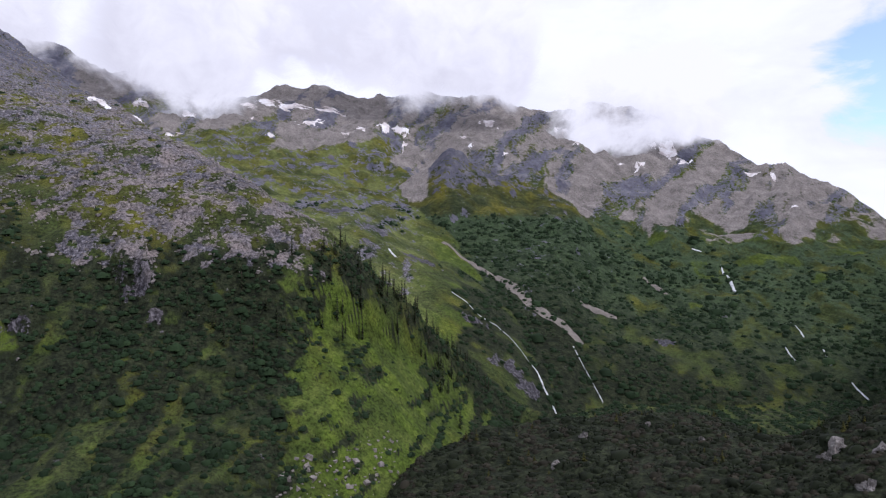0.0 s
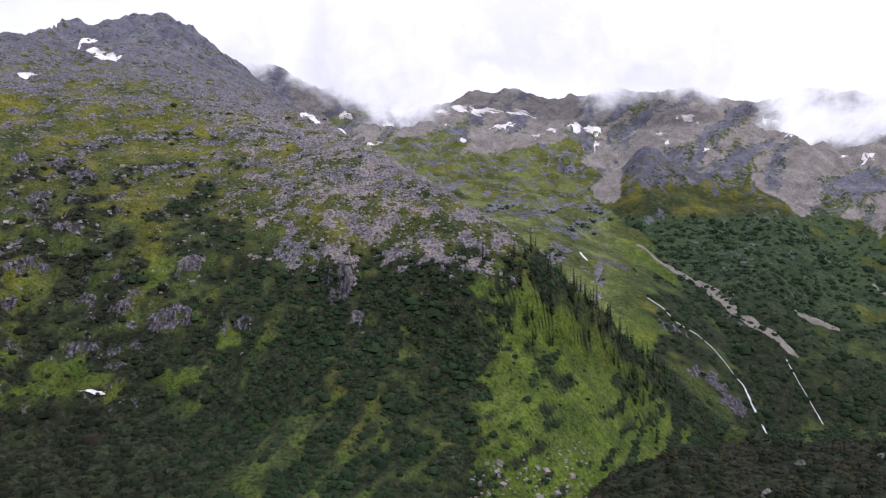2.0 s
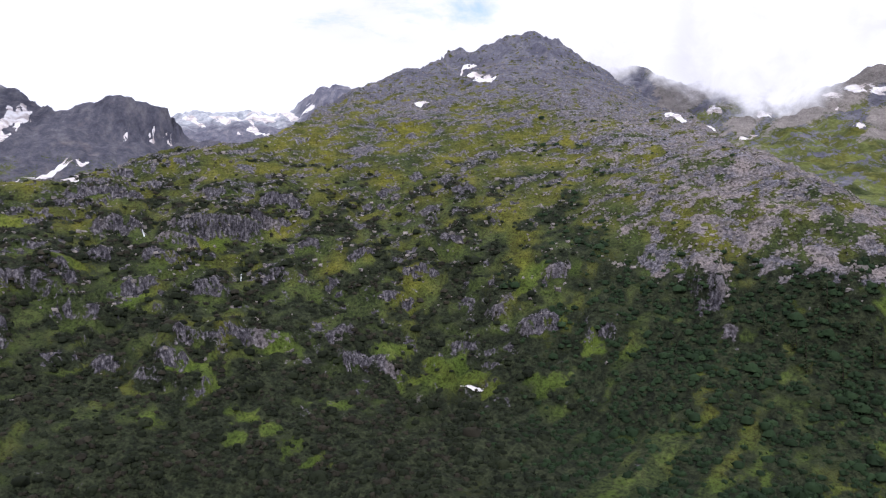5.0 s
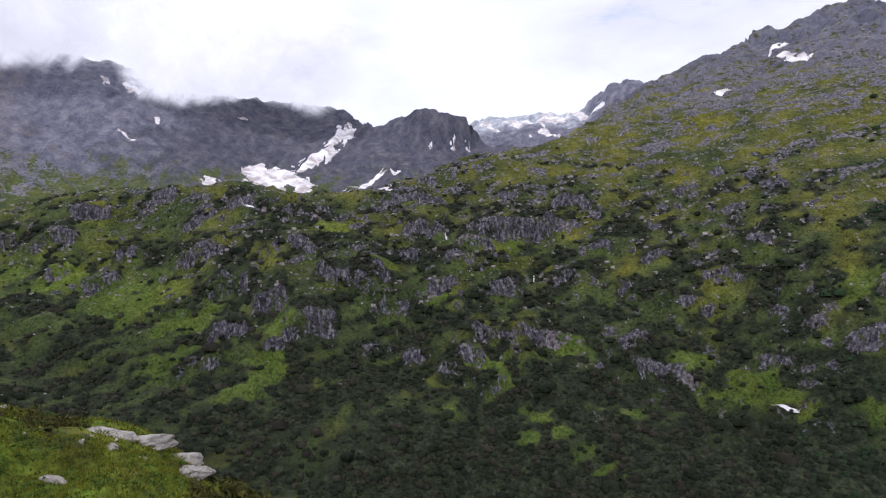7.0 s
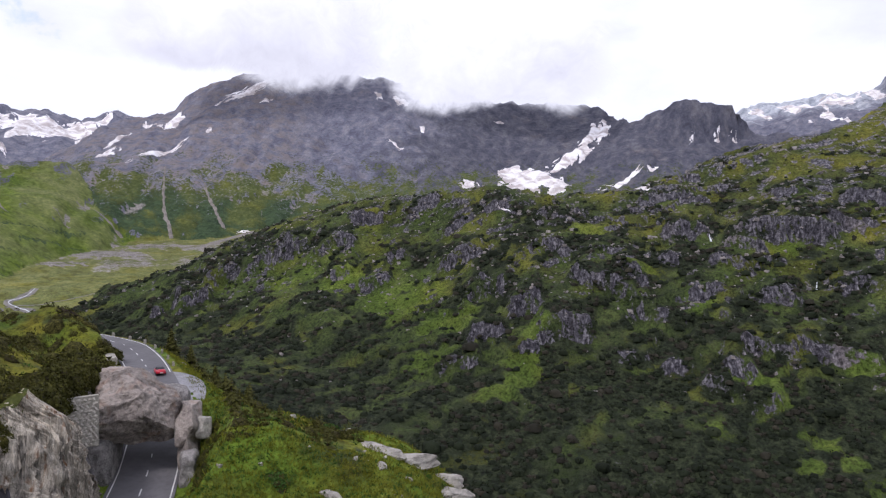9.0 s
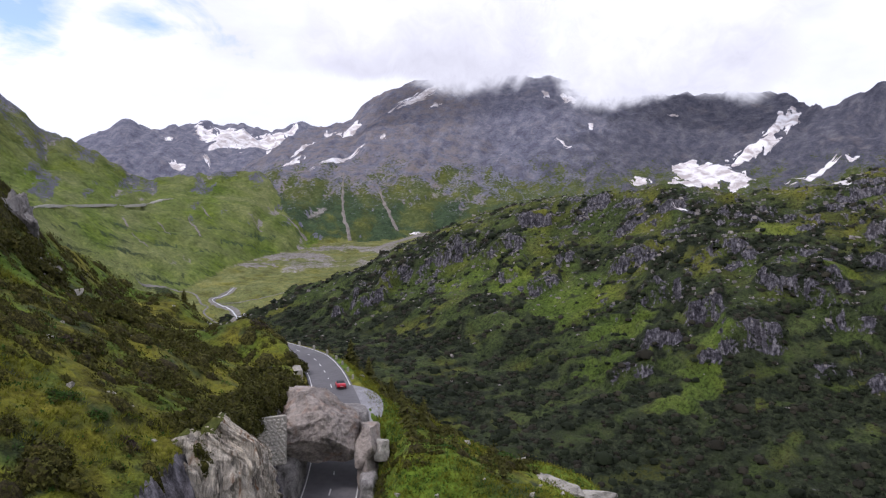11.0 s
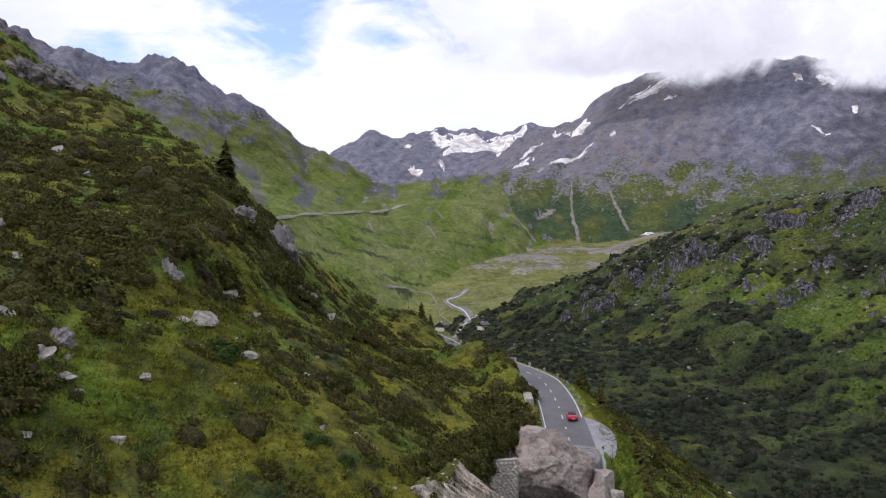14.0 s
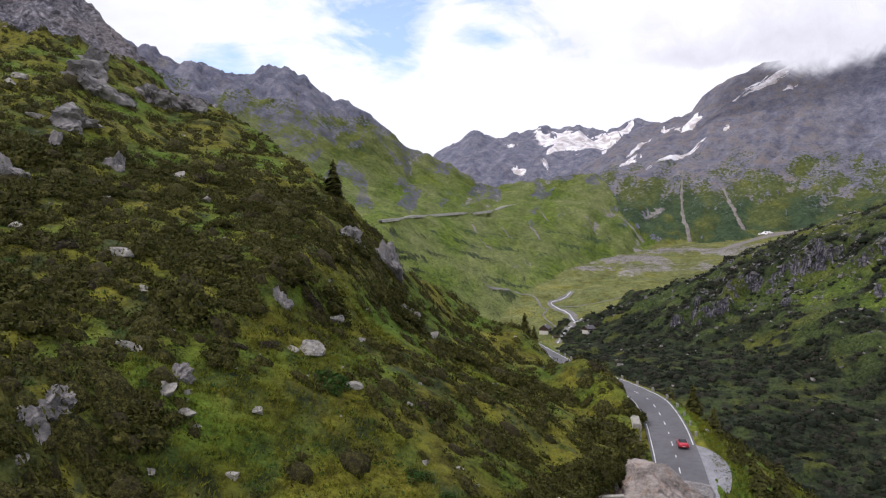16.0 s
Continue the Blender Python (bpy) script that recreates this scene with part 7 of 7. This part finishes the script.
def chalet(x, y, turn, long_, wide, tall, lower, label):
    """A gabled mountain house: plastered base, timber upper floor, overhanging roof, windows and door."""
    house = tagged(new("chalet"), label, "house", "houses by the stream")
    house.matrix_basis = pose(x, y, ground(x, y) - 0.4, 0, 0, turn)
    bm = bmesh.new()
    box(bm, -long_ / 2, -wide / 2, -1.5, long_ / 2, wide / 2, lower, 0.03)
    part("base_wall", bm, PLASTER, house)
    bm = bmesh.new()
    rise_ = wide * 0.36
    prof = [(-wide / 2, lower), (wide / 2, lower), (wide / 2, tall), (0, tall + rise_), (-wide / 2, tall)]
    a_ = [bm.verts.new((-long_ / 2, py, pz)) for py, pz in prof]
    b_ = [bm.verts.new((long_ / 2, py, pz)) for py, pz in prof]
    bm.faces.new(a_[::-1])
    bm.faces.new(b_)
    for k in range(5):
        bm.faces.new((a_[k], a_[(k + 1) % 5], b_[(k + 1) % 5], b_[k]))
    part("upper_wall", bm, TIMBER, house)
    for s in (-1, 1):
        bm = bmesh.new()
        q = [(0, tall + rise_ + 0.05), (s * (wide / 2 + 0.9), tall - 0.65), (s * (wide / 2 + 0.9), tall - 0.4), (0, tall + rise_ + 0.3)]
        e0 = [bm.verts.new((-long_ / 2 - 0.8, py, pz)) for py, pz in q]
        e1 = [bm.verts.new((long_ / 2 + 0.8, py, pz)) for py, pz in q]
        bm.faces.new(e0)
        bm.faces.new(e1[::-1])
        for k in range(4):
            bm.faces.new((e0[k], e1[k], e1[(k + 1) % 4], e0[(k + 1) % 4]))
        bmesh.ops.recalc_face_normals(bm, faces=bm.faces)
        part("roof", bm, SHINGLE, house)
    bm = bmesh.new()
    box(bm, 1.2, 0.6, tall + 0.5, 1.9, 1.3, tall + rise_ + 1.0)
    part("chimney", bm, PLASTER, house)
    n = max(2, int(long_ / 3))
    for s in (-1, 1):
        for k in range(n):
            for z in ((0.9, lower - 0.5), (lower + 0.5, tall - 0.4)):
                cx = -long_ / 2 + (k + 0.5) * long_ / n
                bm = bmesh.new()
                y0 = s * (wide / 2)
                box(bm, cx - 0.6, min(y0 - 0.06 * s, y0 + 0.05 * s), z[0], cx + 0.6, max(y0 - 0.06 * s, y0 + 0.05 * s), z[1])
                w_ = part("window", bm, PLASTER, house)
                bm = bmesh.new()
                box(bm, cx - 0.48, min(y0, y0 + 0.08 * s), z[0] + 0.12, cx + 0.48, max(y0, y0 + 0.08 * s), z[1] - 0.12)
                part("pane", bm, PANE, w_)
    return house


chalet(-691, -453.5, 20, 15, 10, 5.5, 2.8, "dark timber chalet with a grey roof by the stream")
chalet(-687, -394, -15, 11, 8, 4.5, 2.5, "small chalet with a pale gable beside the stream")
chalet(-672, -487, 35, 9, 7, 4.0, 2.2, "low white house at the parking place")
bm = bmesh.new()
box(bm, -9, -2, -0.6, 9, 2, 0.0, 0.05)
bridge = tagged(new("bridge"), "small road bridge over the white stream", "bridge")
bridge.matrix_basis = pose(-678, -428, ground(-678, -428) + 2.6, 0, 0, 60)
part("deck", bm, TIMBER, bridge)
for s in (-1.9, 1.9):
    bm = bmesh.new()
    box(bm, -9, s - 0.08, 0.8, 9, s + 0.08, 1.0)
    part("rail", bm, TIMBER, bridge)
    for k in range(7):
        bm = bmesh.new()
        box(bm, -9 + 3 * k - 0.08, s - 0.08, 0, -9 + 3 * k + 0.08, s + 0.08, 0.8)
        part("post", bm, TIMBER, bridge)
for s in (-8, 8):
    bm = bmesh.new()
    box(bm, s - 1, -2, -4.5, s + 1, 2, -0.6)
    part("pier", bm, PLASTER, bridge)
ribbon("parking_place", [(-640, -470), (-655, -462), (-672, -452)], [14, 16, 12], 0.6, GRIT, "grey gravel parking place by the houses", "parking", 0.1, "structure")

# ---- the red car ----
RED = plain("red_paint", (0.50, 0.015, 0.035), 0.3)
BLACK = plain("black_rubber", (0.02, 0.02, 0.02), 0.8)
RIM = plain("alloy_rim", (0.5, 0.5, 0.52), 0.35, 0.9)
CLOTH = plain("dark_soft_top", (0.03, 0.03, 0.035), 0.9)
LENS = plain("red_lens", (0.35, 0.01, 0.01), 0.2)
WHITE = plain("plate_white", (0.7, 0.7, 0.68), 0.5)
car = tagged(new("car"), "small red convertible with a dark top on the road", "car")
kc = int(np.argmin(np.hypot(WAY[:, 0] + 143.2, WAY[:, 1] + 45)))
p = WAY[kc, :2] - LEFT[kc] * 1.7
car.matrix_basis = pose(p[0], p[1], WAY[kc, 2] + 0.1, 0, 0, math.degrees(math.atan2(-tang[kc, 1], -tang[kc, 0])))
bm = bmesh.new()
rings = []
for x, w_, z0, z1 in ((-2.0, 0.62, 0.42, 0.72), (-1.85, 0.80, 0.30, 0.90), (-1.2, 0.86, 0.22, 0.95), (0, 0.86, 0.20, 0.92), (1.0, 0.86, 0.20, 0.90), (1.75, 0.80, 0.24, 0.78), (2.0, 0.60, 0.34, 0.62)):
    rings.append([bm.verts.new(c_) for c_ in ((x, -w_, z0), (x, -w_ - 0.03, 0.5 * (z0 + z1)), (x, -w_ * 0.9, z1), (x, 0, z1 + 0.05), (x, w_ * 0.9, z1), (x, w_ + 0.03, 0.5 * (z0 + z1)), (x, w_, z0))])
for a_, b_ in zip(rings, rings[1:]):
    for k in range(7):
        bm.faces.new((a_[k], b_[k], b_[(k + 1) % 7], a_[(k + 1) % 7]))
bm.faces.new(rings[0])
bm.faces.new(rings[-1][::-1])
bmesh.ops.recalc_face_normals(bm, faces=bm.faces)
part("body", bm, RED, car, smooth_=True)
bm = bmesh.new()
lo, hi = [(-1.25, 0.72), (0.75, 0.74)], [(-0.75, 0.56), (0.15, 0.58)]
q = [bm.verts.new((x, s * w_, 0.92)) for x, w_ in lo for s in (-1, 1)] + [bm.verts.new((x, s * w_, 1.30)) for x, w_ in hi for s in (-1, 1)]
for fa in ((4, 6, 7, 5), (0, 1, 5, 4), (2, 6, 7, 3), (0, 4, 6, 2), (1, 3, 7, 5)):
    bm.faces.new([q[k] for k in fa])
bmesh.ops.recalc_face_normals(bm, faces=bm.faces)
top = part("soft_top", bm, CLOTH, car)
bm = bmesh.new()
q = [bm.verts.new(c_) for c_ in ((0.77, -0.66, 0.95), (0.77, 0.66, 0.95), (0.24, 0.52, 1.27), (0.24, -0.52, 1.27))]
bm.faces.new(q)
part("windscreen", bm, PANE, car)
bm = bmesh.new()
q = [bm.verts.new(c_) for c_ in ((-1.2, -0.5, 0.98), (-1.2, 0.5, 0.98), (-0.84, 0.42, 1.24), (-0.84, -0.42, 1.24))]
bm.faces.new(q)
part("rear_window", bm, PANE, top)
for x in (-1.25, 1.3):
    for s in (-1, 1):
        bm = bmesh.new()
        bmesh.ops.create_cone(bm, cap_ends=True, segments=18, radius1=0.31, radius2=0.31, depth=0.2, matrix=Matrix.Translation((x, s * 0.79, 0.31)) @ Matrix.Rotation(math.pi / 2, 4, "X"))
        wheel = part("wheel", bm, BLACK, car)
        bm = bmesh.new()
        bmesh.ops.create_cone(bm, cap_ends=True, segments=14, radius1=0.2, radius2=0.18, depth=0.05, matrix=Matrix.Translation((x, s * 0.895, 0.31)) @ Matrix.Rotation(math.pi / 2, 4, "X"))
        part("rim", bm, RIM, wheel)
for s in (-1, 1):
    bm = bmesh.new()
    box(bm, -1.97, s * 0.55 - 0.16, 0.62, -1.85, s * 0.55 + 0.16, 0.78, 0.02)
    part("tail_light", bm, LENS, car, "red tail light")
    bm = bmesh.new()
    box(bm, 1.86, s * 0.52 - 0.15, 0.52, 1.96, s * 0.52 + 0.15, 0.66, 0.02)
    part("headlight", bm, WHITE, car, "clear headlight")
bm = bmesh.new()
box(bm, -2.03, -0.26, 0.44, -1.98, 0.26, 0.55)
part("number_plate", bm, WHITE, car)

# ---- backdrop: low cloud before the far ridges, sheets that glow, bright as the sky ----
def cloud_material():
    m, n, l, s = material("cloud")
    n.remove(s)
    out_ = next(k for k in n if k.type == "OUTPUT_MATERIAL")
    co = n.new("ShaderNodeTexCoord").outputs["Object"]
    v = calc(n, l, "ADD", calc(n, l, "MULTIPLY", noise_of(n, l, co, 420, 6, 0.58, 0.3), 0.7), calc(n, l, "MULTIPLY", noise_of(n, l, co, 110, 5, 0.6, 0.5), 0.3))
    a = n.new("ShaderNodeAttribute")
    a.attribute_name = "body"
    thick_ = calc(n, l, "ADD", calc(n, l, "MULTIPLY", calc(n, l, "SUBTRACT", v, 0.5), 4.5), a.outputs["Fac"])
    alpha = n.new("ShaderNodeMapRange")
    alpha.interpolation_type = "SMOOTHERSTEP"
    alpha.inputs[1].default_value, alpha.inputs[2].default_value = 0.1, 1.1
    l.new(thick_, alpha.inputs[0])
    # cloud shading is painted into the glow: grey below, white towards the top
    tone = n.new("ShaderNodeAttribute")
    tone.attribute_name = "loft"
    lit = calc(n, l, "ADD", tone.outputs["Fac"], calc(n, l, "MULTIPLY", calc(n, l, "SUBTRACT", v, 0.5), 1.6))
    # the sheets emit their own brightness instead of taking sun and sky light
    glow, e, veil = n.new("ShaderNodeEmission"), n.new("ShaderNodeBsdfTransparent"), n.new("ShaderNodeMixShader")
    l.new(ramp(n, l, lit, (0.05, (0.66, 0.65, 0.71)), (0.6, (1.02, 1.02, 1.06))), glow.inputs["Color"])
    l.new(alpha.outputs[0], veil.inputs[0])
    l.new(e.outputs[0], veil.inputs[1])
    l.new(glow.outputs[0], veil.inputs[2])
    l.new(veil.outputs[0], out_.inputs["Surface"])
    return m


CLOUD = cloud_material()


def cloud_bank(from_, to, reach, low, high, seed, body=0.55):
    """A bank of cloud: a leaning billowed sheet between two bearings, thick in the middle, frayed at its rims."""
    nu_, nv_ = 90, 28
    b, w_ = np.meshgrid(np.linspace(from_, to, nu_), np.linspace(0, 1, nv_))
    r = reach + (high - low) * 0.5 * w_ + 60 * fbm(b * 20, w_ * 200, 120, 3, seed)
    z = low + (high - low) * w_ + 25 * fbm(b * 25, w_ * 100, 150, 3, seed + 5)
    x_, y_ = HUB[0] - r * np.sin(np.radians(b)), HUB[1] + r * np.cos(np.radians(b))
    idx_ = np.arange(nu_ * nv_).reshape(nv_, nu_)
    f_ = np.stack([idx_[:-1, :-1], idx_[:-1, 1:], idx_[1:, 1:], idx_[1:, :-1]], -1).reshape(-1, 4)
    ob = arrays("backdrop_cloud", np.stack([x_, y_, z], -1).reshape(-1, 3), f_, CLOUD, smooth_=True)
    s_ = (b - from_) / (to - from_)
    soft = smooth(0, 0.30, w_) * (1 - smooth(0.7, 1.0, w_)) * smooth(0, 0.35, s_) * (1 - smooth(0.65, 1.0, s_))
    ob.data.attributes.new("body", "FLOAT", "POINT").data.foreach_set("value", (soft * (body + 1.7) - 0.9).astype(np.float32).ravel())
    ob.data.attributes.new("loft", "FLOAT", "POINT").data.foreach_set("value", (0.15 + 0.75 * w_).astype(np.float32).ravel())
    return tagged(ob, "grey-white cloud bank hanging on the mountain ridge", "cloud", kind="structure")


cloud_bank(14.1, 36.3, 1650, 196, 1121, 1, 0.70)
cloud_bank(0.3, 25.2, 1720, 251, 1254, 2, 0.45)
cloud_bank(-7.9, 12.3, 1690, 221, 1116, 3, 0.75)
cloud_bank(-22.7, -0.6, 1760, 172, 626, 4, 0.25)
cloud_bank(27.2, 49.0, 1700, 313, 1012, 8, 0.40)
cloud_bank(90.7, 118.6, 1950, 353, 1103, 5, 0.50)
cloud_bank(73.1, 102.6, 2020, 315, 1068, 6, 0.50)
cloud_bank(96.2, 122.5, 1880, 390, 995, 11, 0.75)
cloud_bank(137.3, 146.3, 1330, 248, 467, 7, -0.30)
